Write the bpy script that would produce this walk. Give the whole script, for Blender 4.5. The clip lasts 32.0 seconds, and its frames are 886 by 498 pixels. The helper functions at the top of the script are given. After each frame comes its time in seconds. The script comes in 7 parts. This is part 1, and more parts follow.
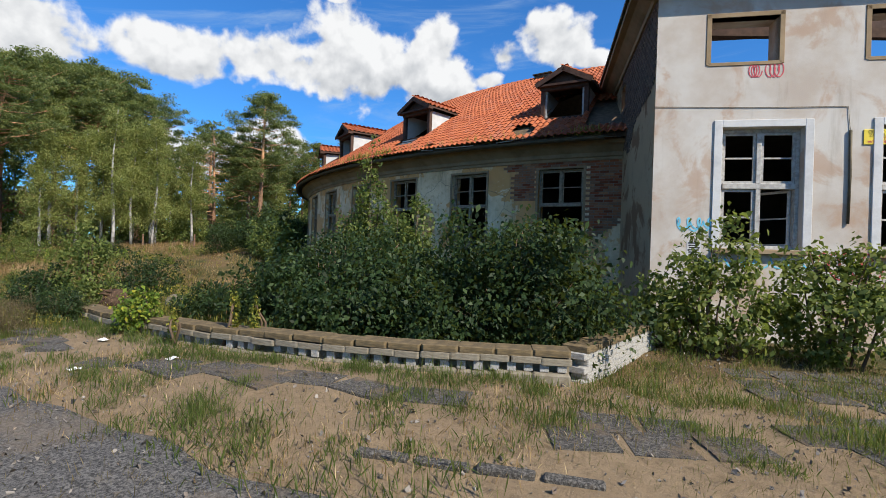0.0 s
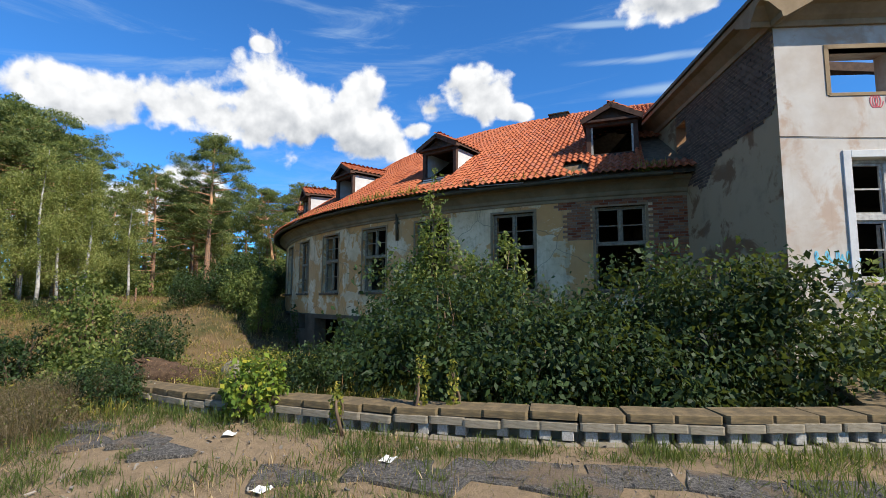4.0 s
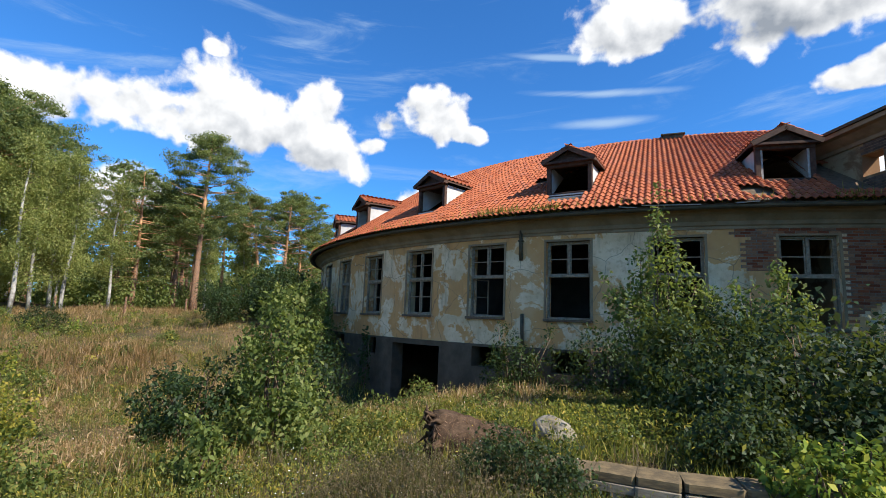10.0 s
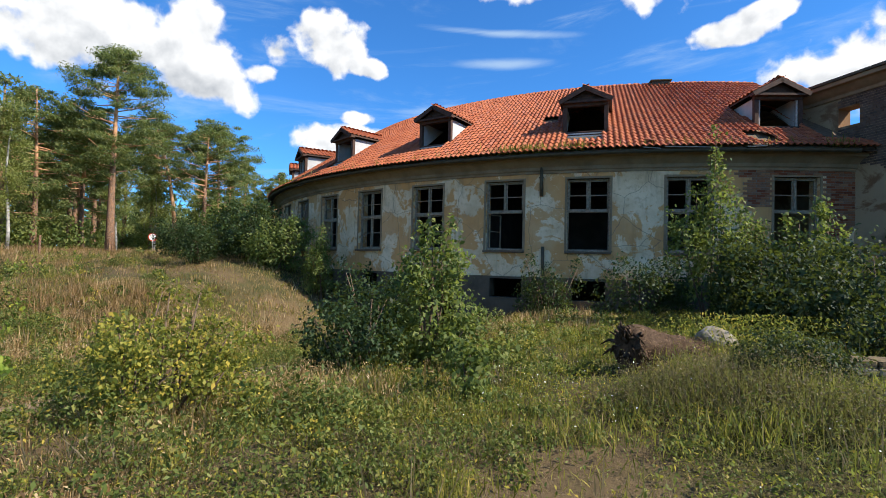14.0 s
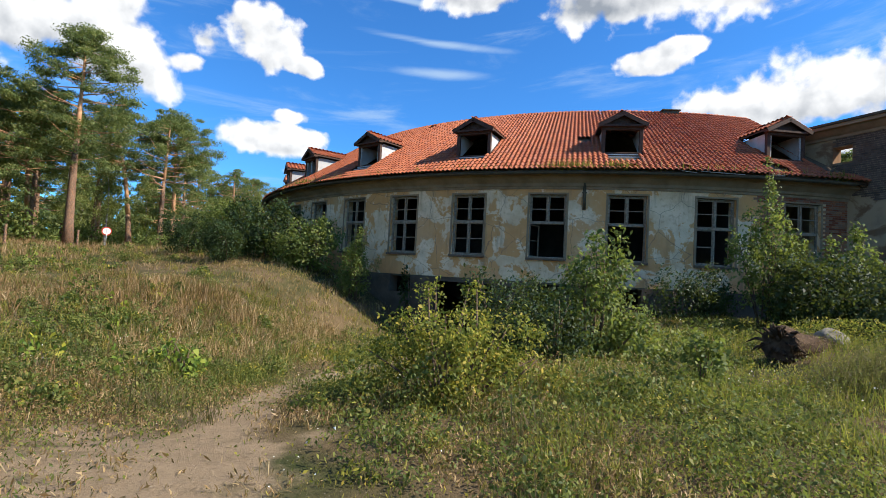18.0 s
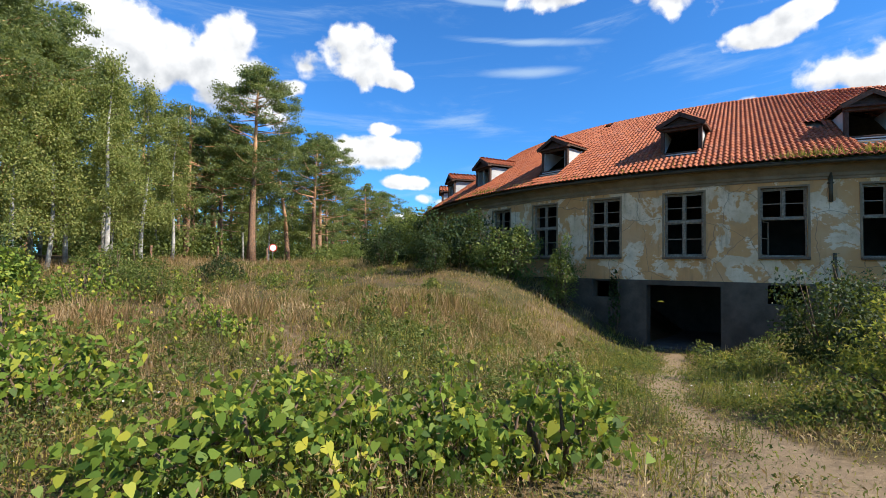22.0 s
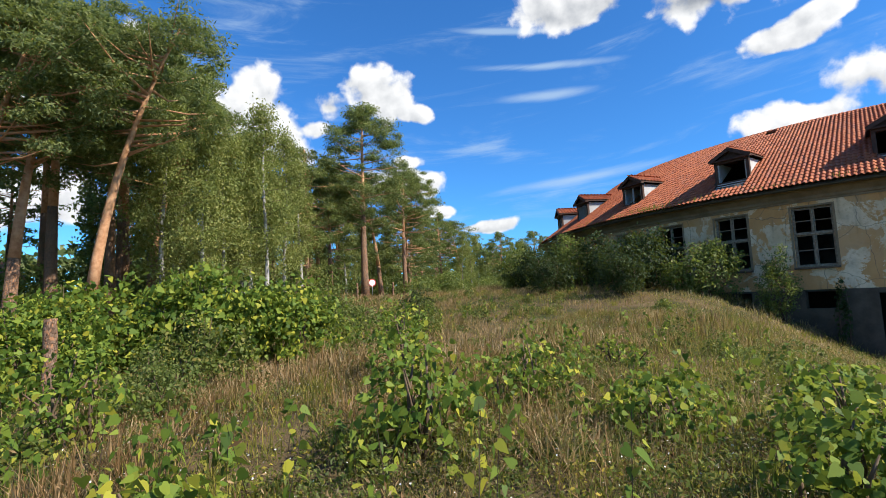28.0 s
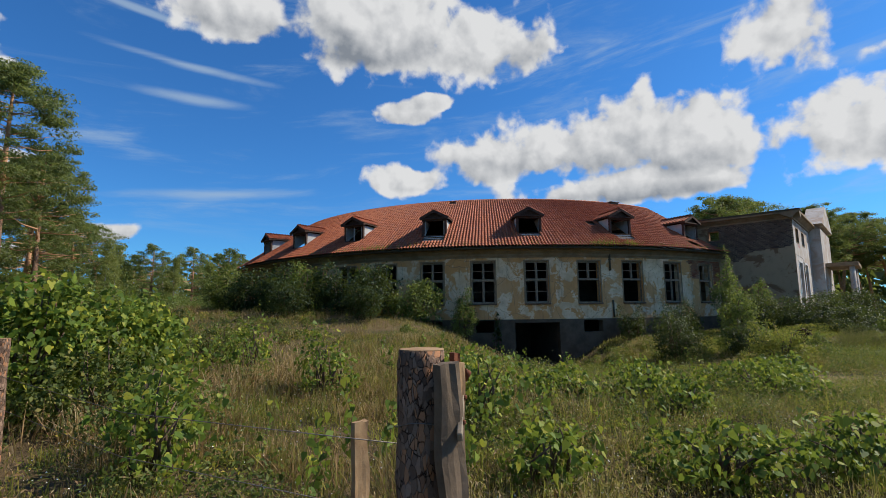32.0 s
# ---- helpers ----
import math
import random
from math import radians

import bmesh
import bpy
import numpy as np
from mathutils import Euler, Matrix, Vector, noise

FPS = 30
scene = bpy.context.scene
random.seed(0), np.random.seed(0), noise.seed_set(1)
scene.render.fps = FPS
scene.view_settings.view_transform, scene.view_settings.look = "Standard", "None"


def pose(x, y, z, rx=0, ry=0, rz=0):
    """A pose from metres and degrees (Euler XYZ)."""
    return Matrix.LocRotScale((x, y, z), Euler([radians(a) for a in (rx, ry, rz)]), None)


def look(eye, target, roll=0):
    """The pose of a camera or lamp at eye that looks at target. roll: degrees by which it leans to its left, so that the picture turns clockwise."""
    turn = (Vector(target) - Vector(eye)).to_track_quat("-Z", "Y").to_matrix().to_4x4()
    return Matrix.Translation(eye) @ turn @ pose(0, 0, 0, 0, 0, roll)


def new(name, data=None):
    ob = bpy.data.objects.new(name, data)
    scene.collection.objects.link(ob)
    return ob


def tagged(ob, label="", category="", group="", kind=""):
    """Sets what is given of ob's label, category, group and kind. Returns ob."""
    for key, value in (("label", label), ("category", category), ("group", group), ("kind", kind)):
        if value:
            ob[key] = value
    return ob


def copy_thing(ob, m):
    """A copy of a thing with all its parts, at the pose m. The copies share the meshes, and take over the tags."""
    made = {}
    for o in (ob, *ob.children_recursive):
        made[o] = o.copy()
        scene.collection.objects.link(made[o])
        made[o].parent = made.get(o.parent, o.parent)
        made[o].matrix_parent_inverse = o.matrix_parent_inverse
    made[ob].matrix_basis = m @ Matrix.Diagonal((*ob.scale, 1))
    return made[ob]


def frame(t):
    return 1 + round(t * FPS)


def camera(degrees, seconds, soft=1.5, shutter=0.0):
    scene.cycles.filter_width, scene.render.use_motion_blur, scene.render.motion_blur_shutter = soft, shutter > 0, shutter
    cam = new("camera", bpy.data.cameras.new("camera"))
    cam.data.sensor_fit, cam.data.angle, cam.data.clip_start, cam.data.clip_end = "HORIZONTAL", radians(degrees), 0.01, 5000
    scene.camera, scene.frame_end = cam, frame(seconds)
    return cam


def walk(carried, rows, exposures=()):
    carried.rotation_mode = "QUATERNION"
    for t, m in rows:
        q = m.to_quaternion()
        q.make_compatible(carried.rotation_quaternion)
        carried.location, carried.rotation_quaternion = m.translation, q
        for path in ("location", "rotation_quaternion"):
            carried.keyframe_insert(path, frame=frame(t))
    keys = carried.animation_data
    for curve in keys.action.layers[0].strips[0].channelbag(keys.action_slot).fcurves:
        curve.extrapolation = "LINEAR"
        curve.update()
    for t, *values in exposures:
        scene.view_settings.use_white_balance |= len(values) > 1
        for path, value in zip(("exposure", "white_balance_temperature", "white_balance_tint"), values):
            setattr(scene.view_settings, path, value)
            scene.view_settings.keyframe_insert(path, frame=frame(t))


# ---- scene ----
cam = camera(84.0, 32.0, soft=0.5)
PATH = [
    (0, (17.399, 2.408, 1.200), (11.347, 10.369, 1.267), 2.08),
    (0.5, (16.944, 2.389, 1.189), (10.935, 10.376, 1.529), 2.70),
    (1, (16.544, 2.472, 1.177), (10.535, 10.432, 1.902), 3.37),
    (1.5, (16.072, 2.542, 1.166), (10.247, 10.607, 2.178), 3.24),
    (2, (15.596, 2.471, 1.154), (10.226, 10.839, 2.226), 2.12),
    (2.5, (15.075, 2.357, 1.143), (9.905, 10.871, 2.022), 2.13),
    (3, (14.515, 2.151, 1.131), (9.291, 10.644, 1.887), 1.83),
    (3.5, (14.047, 1.868, 1.120), (9.009, 10.465, 1.970), 1.05),
    (5.5, (12.076, 1.392, 1.224), (7.301, 10.049, 2.725), -0.11),
    (6, (11.534, 1.331, 1.250), (6.561, 9.905, 2.575), -0.31),
    (6.5, (11.000, 1.173, 1.252), (6.148, 9.813, 2.601), 0.85),
    (7, (10.476, 1.087, 1.255), (5.435, 9.597, 2.731), 0.76),
    (7.5, (9.924, 1.106, 1.258), (4.517, 9.392, 2.708), 3.40),
    (8, (9.447, 0.959, 1.260), (4.312, 9.408, 2.762), 2.95),
    (8.5, (8.926, 0.899, 1.262), (4.047, 9.507, 2.707), 1.27),
    (9, (8.399, 0.826, 1.265), (4.007, 9.679, 2.788), 2.68),
    (9.5, (7.906, 0.770, 1.268), (3.826, 9.792, 2.670), 3.80),
    (10, (7.419, 0.690, 1.270), (3.472, 9.768, 2.685), 2.25),
    (10.5, (6.972, 0.588, 1.228), (3.215, 9.707, 2.877), 3.61),
    (11, (6.514, 0.261, 1.187), (3.435, 9.564, 3.180), 2.00),
    (11.5, (6.066, 0.177, 1.145), (2.780, 9.516, 2.551), 1.83),
    (12, (5.569, -0.005, 1.103), (2.096, 9.323, 2.066), 2.35),
    (12.5, (5.057, -0.141, 1.062), (2.196, 9.405, 1.885), 2.89),
    (13, (4.450, -0.320, 1.020), (2.469, 9.449, 1.815), 2.86),
    (13.5, (3.966, -0.536, 0.983), (2.072, 9.266, 1.568), 1.18),
    (14, (3.512, -0.775, 0.945), (1.505, 9.018, 1.207), 1.42),
    (14.5, (3.050, -0.862, 0.907), (0.695, 8.856, 1.066), 0.67),
    (16.5, (1.046, -1.598, 0.757), (-0.201, 8.321, 0.996), 1.65),
    (17, (0.503, -1.807, 0.720), (-0.019, 8.177, 0.921), 1.70),
    (17.5, (-0.024, -1.915, 0.717), (-0.498, 8.069, 1.028), 1.63),
    (18, (-0.586, -2.112, 0.713), (-1.221, 7.858, 1.164), 3.17),
    (18.5, (-1.146, -2.260, 0.710), (-1.926, 7.700, 1.157), 2.53),
    (19, (-1.719, -2.365, 0.707), (-3.101, 7.528, 1.169), 0.96),
    (19.5, (-2.254, -2.330, 0.703), (-4.265, 7.459, 1.058), 0.16),
    (20, (-2.793, -2.335, 0.700), (-5.130, 7.384, 0.984), -0.44),
    (20.5, (-3.386, -2.383, 0.703), (-6.117, 7.231, 1.041), -0.33),
    (21, (-3.874, -2.369, 0.707), (-6.869, 7.163, 1.117), 0.85),
    (21.5, (-4.381, -2.567, 0.710), (-7.170, 7.031, 1.033), 1.24),
    (22, (-5.018, -2.857, 0.713), (-7.556, 6.805, 1.150), 1.12),
    (22.5, (-5.571, -3.105, 0.717), (-8.032, 6.572, 1.275), 1.61),
    (23, (-6.087, -3.322, 0.720), (-8.443, 6.372, 1.408), 1.75),
    (23.5, (-6.663, -3.338, 0.723), (-9.622, 6.176, 1.575), 1.84),
    (24, (-7.326, -3.345, 0.726), (-11.013, 5.911, 1.584), 0.46),
    (24.5, (-7.943, -3.669, 0.729), (-11.602, 5.597, 1.588), -0.14),
    (25, (-8.613, -3.777, 0.732), (-12.577, 5.358, 1.646), -2.08),
    (25.5, (-9.108, -3.925, 0.735), (-12.883, 5.296, 1.584), -2.83),
    (27.5, (-11.112, -4.456, 0.747), (-14.010, 5.069, 1.672), -1.68),
    (28, (-11.755, -4.452, 0.750), (-14.854, 5.002, 1.756), -2.39),
    (28.5, (-12.356, -4.515, 0.771), (-15.318, 4.982, 1.791), -1.43),
    (29, (-12.923, -4.753, 0.792), (-15.207, 4.934, 1.765), -1.88),
    (29.5, (-13.597, -5.141, 0.814), (-14.951, 4.721, 1.764), -2.19),
    (30, (-14.243, -5.528, 0.835), (-14.400, 4.429, 1.754), -2.58),
    (30.5, (-14.813, -5.913, 0.856), (-13.669, 3.981, 1.750), -2.86),
    (31, (-15.494, -6.204, 0.878), (-13.148, 3.474, 1.792), -2.59),
    (31.5, (-16.266, -6.347, 0.899), (-13.018, 3.050, 1.972), -1.63),
    (32, (-16.929, -6.496, 0.920), (-13.078, 2.642, 2.208), -0.70),
]
walk(cam, [(t, look(eye, target, roll)) for t, eye, target, roll in PATH], ((0, 0.55), (3, 0.62), (6, 0.76), (24, 0.84), (28, 0.74), (30, 0.5), (32, 0.2)))

# ---- world and sun ----
SUN_AZ, SUN_EL = radians(-9), radians(42)   # the sun's bearing from +x, and its height
sun = new("sun", bpy.data.lights.new("sun", "SUN"))
sun.data.energy, sun.data.angle, sun.data.color = 5.0, radians(0.53), (1.0, 0.92, 0.79)
sun.matrix_world = look((0, 0, 30), (-math.cos(SUN_AZ) * math.cos(SUN_EL), -math.sin(SUN_AZ) * math.cos(SUN_EL), 30 - math.sin(SUN_EL)))


class Nodes:
    """A small builder of node trees."""

    def __init__(self, tree):
        self.tree = tree
        tree.nodes.clear()

    def add(self, kind, **sockets):
        node = self.tree.nodes.new("ShaderNode" + kind)
        for key, value in sockets.items():
            slot = int(key[1:]) if key[0] == "i" and key[1:].isdigit() else key.replace("_", " ")
            self.put(node.inputs[slot], value)
        return node

    def put(self, socket, value):
        if isinstance(value, bpy.types.NodeSocket):
            self.tree.links.new(value, socket)
        elif isinstance(value, bpy.types.Node):
            self.tree.links.new(value.outputs[0], socket)
        else:
            socket.default_value = value

    def math(self, op, a, b=0.0, c=0.0, clamp=False):
        node = self.tree.nodes.new("ShaderNodeMath")
        node.operation, node.use_clamp = op, clamp
        for socket, value in zip(node.inputs, (a, b, c)):
            self.put(socket, value)
        return node.outputs[0]

    def mix(self, fac, a, b, blend="MIX"):
        n = self.tree.nodes.new("ShaderNodeMix")
        n.data_type, n.blend_type = "RGBA", blend
        self.put(n.inputs[0], fac)
        self.put(n.inputs[6], a)
        self.put(n.inputs[7], b)
        return n.outputs[2]

    def ramp(self, fac, lo, hi, smooth=True):
        n = self.tree.nodes.new("ShaderNodeMapRange")
        n.interpolation_type = "SMOOTHSTEP" if smooth else "LINEAR"
        self.put(n.inputs[0], fac)
        n.inputs[1].default_value, n.inputs[2].default_value = lo, hi
        return n.outputs[0]

    def noise(self, vec, scale, detail=4.0, rough=0.55, distort=0.0):
        return self.add("TexNoise", Vector=vec, Scale=scale, Detail=detail, Roughness=rough, Distortion=distort).outputs[0]


def rgb(r, g, b):
    return (r, g, b, 1.0)


# Clouds: bearing from +x and height in degrees, half width and half height in degrees, greyness of the base.
CLOUDS = [
    (137, 20.9, 8.5, 6.2, .6), (128.5, 19.8, 6.6, 5.2, .6), (147.5, 19.6, 6.5, 3.2, .3), (157, 18.4, 8, 3.6, .3), (168, 17.5, 7, 3.6, .3), (122.6, 19.4, 2.6, 1.5, .2), (140.5, 26.6, 1.5, 0.9, .0),
    (115.4, 22.6, 4.6, 3.6, .25), (121.0, 21.7, 2.8, 2.0, .1), (110.8, 21.0, 3.0, 1.3, .2),
    (113.2, 13.4, 6.6, 2.1, .4), (112.0, 15.9, 2.6, 1.0, .2), (109.0, 10.0, 3.4, 0.9, .4), (103.8, 8.1, 4.0, 1.0, .4), (109, 5.8, 3.5, 0.9, .4),
    (91, 31.4, 9, 3.8, .6), (77, 31.3, 14, 5.6, .95), (61, 29.5, 8, 4.6, .6), (72.2, 22.6, 4.2, 1.5, .3), (68.5, 23.8, 2.6, 1.0, .1),
]
CLOUD_BANK = [
    (146, 10.5, 6, 2.6, .4), (158, 9.0, 8, 3.0, .4), (71, 15.4, 6, 2.0, .3), (62, 17.6, 8, 3.8, .5), (50, 18.2, 11, 5.0, .6), (37, 17.0, 11, 4.6, .6), (24, 16.0, 9, 4.2, .6), (46, 13.4, 16, 2.4, .8), (31, 25, 4.5, 5.0, .3), (14, 23, 9, 6, .5),
    (-20, 24, 16, 7, .4), (-60, 20, 18, 6, .4), (-110, 26, 16, 7, .4), (-150, 18, 18, 6, .4), (178, 28, 12, 6, .4),
]
world = bpy.data.worlds.new("sky")
scene.world = world
world.use_nodes = True
w = Nodes(world.node_tree)
sky = w.add("TexSky")
sky.sky_type, sky.sun_disc, sky.sun_elevation, sky.sun_rotation = "NISHITA", False, SUN_EL, radians(90) - SUN_AZ
sky.altitude, sky.air_density, sky.dust_density, sky.ozone_density = 100.0, 1.0, 0.25, 2.5
ray = w.add("TexCoord").outputs["Generated"]
sep = w.add("SeparateXYZ", Vector=ray)
az = w.math("MULTIPLY", w.math("ARCTAN2", sep.outputs[1], sep.outputs[0]), 57.2958)
el = w.math("MULTIPLY", w.math("ARCSINE", sep.outputs[2]), 57.2958)
best = shade = None
for a, e, wa, he, grey in CLOUDS + CLOUD_BANK:
    da = w.math("WRAP", w.math("SUBTRACT", az, a), 180.0, -180.0)
    u = w.math("DIVIDE", da, wa)
    v = w.math("DIVIDE", w.math("SUBTRACT", el, e), he)
    low = w.math("MULTIPLY", w.math("MINIMUM", v, 0.0), 0.6)     # flatter undersides
    d = w.math("SUBTRACT", 1.0, w.math("SQRT", w.math("ADD", w.math("MULTIPLY", u, u), w.math("ADD", w.math("MULTIPLY", v, v), w.math("MULTIPLY", low, low)))))
    g = w.math("MULTIPLY", w.ramp(v, 0.45, -0.7), grey)
    g = w.math("MULTIPLY", g, w.ramp(d, -0.05, 0.4))
    best = d if best is None else w.math("SMOOTH_MAX", best, d, 0.12)
    shade = g if shade is None else w.math("MAXIMUM", shade, g)


def puffs(at):
    """Heaped lumps: coarse heads with smaller ones on them."""
    big = w.noise(at, 9.0, 3.0, 0.5, 0.3)
    fine = w.noise(at, 30.0, 5.0, 0.52, 0.15)
    return w.math("ADD", w.math("MULTIPLY", big, 1.25), w.math("MULTIPLY", fine, 0.5))


def shifted(vec, dx, dy, dz):
    n = w.add("VectorMath", i0=vec, i1=(dx, dy, dz))
    n.operation = "ADD"
    return n.outputs[0]


puff = puffs(ray)
lit_side = puffs(shifted(ray, 0.016, -0.004, 0.016))      # the same heaps a step towards the sun
body = w.math("ADD", best, w.math("MULTIPLY", w.math("SUBTRACT", puff, 0.875), 1.9))
cover = w.ramp(body, 0.0, 0.34)
streak_at = w.add("CombineXYZ", i0=w.math("MULTIPLY", az, 0.028), i1=w.math("MULTIPLY", w.math("ADD", el, w.math("MULTIPLY", az, 0.08)), 0.16), i2=3.0).outputs[0]
wisp = w.noise(streak_at, 1.6, 7.0, 0.62, 0.6)
veil = w.math("MULTIPLY", w.ramp(wisp, 0.50, 0.80), w.math("MULTIPLY", w.ramp(el, 4.0, 12.0), 0.55))
for a, e, wa, he, tilt in ((95, 22.1, 7.0, 0.8, 0.0), (96, 25.2, 12.0, 0.6, 0.06), (92, 12.8, 13.0, 0.9, -0.09), (99, 29.0, 9.0, 0.5, 0.1)):
    da = w.math("SUBTRACT", az, a)
    dv = w.math("DIVIDE", w.math("SUBTRACT", w.math("SUBTRACT", el, e), w.math("MULTIPLY", da, tilt)), he)
    du = w.math("DIVIDE", da, wa)
    band = w.math("SUBTRACT", 1.0, w.math("SQRT", w.math("ADD", w.math("MULTIPLY", du, du), w.math("MULTIPLY", dv, dv))))
    band = w.math("MULTIPLY", w.ramp(w.math("ADD", band, w.math("MULTIPLY", w.math("SUBTRACT", wisp, 0.5), 1.6)), 0.0, 0.9), 0.62)
    veil = w.math("MAXIMUM", veil, band)
relief = w.math("MULTIPLY", w.math("SUBTRACT", puff, lit_side), 1.5)
tone = w.math("SUBTRACT", w.math("ADD", 0.93, relief), w.math("MULTIPLY", shade, w.ramp(w.noise(ray, 7.0, 5.0, 0.5), 0.2, 0.6)), clamp=True)
deep = w.mix(1.0, sky.outputs[0], rgb(0.49, 1.24, 2.0), "MULTIPLY")
white = w.mix(tone, rgb(3.2, 3.6, 4.2), rgb(10.2, 10.3, 10.4))
blue = w.mix(veil, deep, rgb(5.5, 7.2, 9.0))
full = w.mix(cover, blue, white)
back = w.add("Background", Color=full, Strength=0.062)
w.add("OutputWorld", Surface=back.outputs[0])
scene.view_settings.exposure = 0.0

# ---- materials ----
def material(name):
    m = bpy.data.materials.new(name)
    m.use_nodes = True
    n = Nodes(m.node_tree)
    out = n.add("OutputMaterial")
    bsdf = n.add("BsdfPrincipled")
    n.put(out.inputs[0], bsdf.outputs[0])
    return m, n, bsdf


def finish(n, bsdf, color, rough=0.85, bump=None, strength=0.3, distance=0.01, metal=0.0, spec=0.3):
    n.put(bsdf.inputs["Base Color"], color)
    n.put(bsdf.inputs["Roughness"], rough)
    bsdf.inputs["Metallic"].default_value = metal
    bsdf.inputs["Specular IOR Level"].default_value = spec
    if bump is not None:
        b = n.add("Bump", Height=bump, Strength=strength, Distance=distance)
        n.put(bsdf.inputs["Normal"], b.outputs[0])


def plain(name, a, b, scale=6.0, rough=0.85, metal=0.0, spec=0.3, strength=0.25, detail=5.0):
    """Two tones of one surface mixed by noise at two sizes, with a fine relief."""
    m, n, bsdf = material(name)
    at = n.add("TexCoord").outputs["Object"]
    big = n.noise(at, scale, detail, 0.6)
    fine = n.noise(at, scale * 9, 4.0, 0.6)
    mix = n.math("ADD", n.math("MULTIPLY", n.ramp(big, 0.3, 0.7), 0.65), n.math("MULTIPLY", fine, 0.35))
    finish(n, bsdf, n.mix(mix, rgb(*a), rgb(*b)), rough, fine, strength, 0.01, metal, spec)
    return m


def varied(name, tones, rough=0.8, scale=8.0, spec=0.3, strength=0.3):
    """Each piece takes its own tone between those given, by the object's own random value."""
    m, n, bsdf = material(name)
    at = n.add("TexCoord").outputs["Object"]
    rnd = n.add("ObjectInfo").outputs["Random"]
    isl = n.add("NewGeometry").outputs["Random Per Island"]
    pick = n.math("FRACT", n.math("ADD", rnd, isl))
    ramp = n.add("ValToRGB")
    n.put(ramp.inputs[0], pick)
    els = ramp.color_ramp.elements
    for k, c in enumerate(tones):
        e = els[k] if k < 2 else els.new(1.0)
        e.color = rgb(*c)
    for k, e in enumerate(els):
        e.position = k / (len(tones) - 1)
    fine = n.noise(at, scale * 6, 5.0, 0.65)
    dirt = n.ramp(n.noise(at, scale, 5.0, 0.6), 0.35, 0.75)
    col = n.mix(n.math("MULTIPLY", dirt, 0.45), ramp.outputs[0], rgb(*[v * 0.45 for v in tones[0]]))
    finish(n, bsdf, col, rough, fine, strength, 0.006, 0.0, spec)
    return m


def plaster():
    """Old limewash over ochre render: pale skin flaked off in patches, run-down stains, grey damp at the foot."""
    m, n, bsdf = material("flaking_plaster")
    at = n.add("TexCoord").outputs["Object"]
    s = n.add("SeparateXYZ", Vector=at)
    patch = n.noise(at, 0.85, 8.0, 0.64, 0.6)
    coat = n.ramp(n.math("ADD", patch, n.math("MULTIPLY", n.math("SUBTRACT", n.noise(at, 4.5, 6.0, 0.65), 0.5), 0.22)), 0.49, 0.525)
    ochre = n.mix(n.noise(at, 2.2, 6.0, 0.6), rgb(0.48, 0.235, 0.085), rgb(0.68, 0.385, 0.155))
    ochre = n.mix(n.ramp(n.noise(at, 0.45, 5.0, 0.6), 0.48, 0.62), ochre, rgb(0.60, 0.355, 0.165))
    pale = n.mix(n.ramp(n.noise(at, 1.3, 6.0, 0.6), 0.3, 0.7), rgb(0.62, 0.45, 0.26), rgb(0.80, 0.635, 0.42))
    pale = n.mix(n.math("MULTIPLY", n.ramp(n.noise(at, 7.0, 6.0, 0.7), 0.5, 0.68), 0.55), pale, rgb(0.46, 0.31, 0.18))
    col = n.mix(coat, ochre, pale)
    run = n.add("CombineXYZ", i0=n.math("MULTIPLY", s.outputs[0], 2.6), i1=n.math("MULTIPLY", s.outputs[1], 2.6), i2=n.math("MULTIPLY", s.outputs[2], 0.35)).outputs[0]
    stain = n.ramp(n.noise(run, 1.2, 6.0, 0.6), 0.52, 0.78)
    col = n.mix(n.math("MULTIPLY", stain, 0.6), col, rgb(0.17, 0.115, 0.068))
    grey = n.math("MULTIPLY", n.ramp(n.noise(at, 0.8, 6.0, 0.65), 0.55, 0.75), 0.4)
    col = n.mix(grey, col, rgb(0.26, 0.205, 0.145))
    cells = n.add("TexVoronoi", Vector=n.mix(0.35, at, n.add("TexNoise", Vector=at, Scale=1.5, Detail=4.0).outputs[1], "ADD"), Scale=0.7)
    cells.feature = "DISTANCE_TO_EDGE"
    crack = n.ramp(cells.outputs[0], 0.012, 0.0)
    col = n.mix(n.math("MULTIPLY", crack, 0.6), col, rgb(0.12, 0.10, 0.08))
    grain = n.noise(at, 55.0, 4.0, 0.7)
    h = n.math("ADD", n.math("MULTIPLY", coat, 0.8), n.math("MULTIPLY", grain, 0.5))
    finish(n, bsdf, col, 0.92, h, 0.5, 0.012, 0.0, 0.2)
    return m


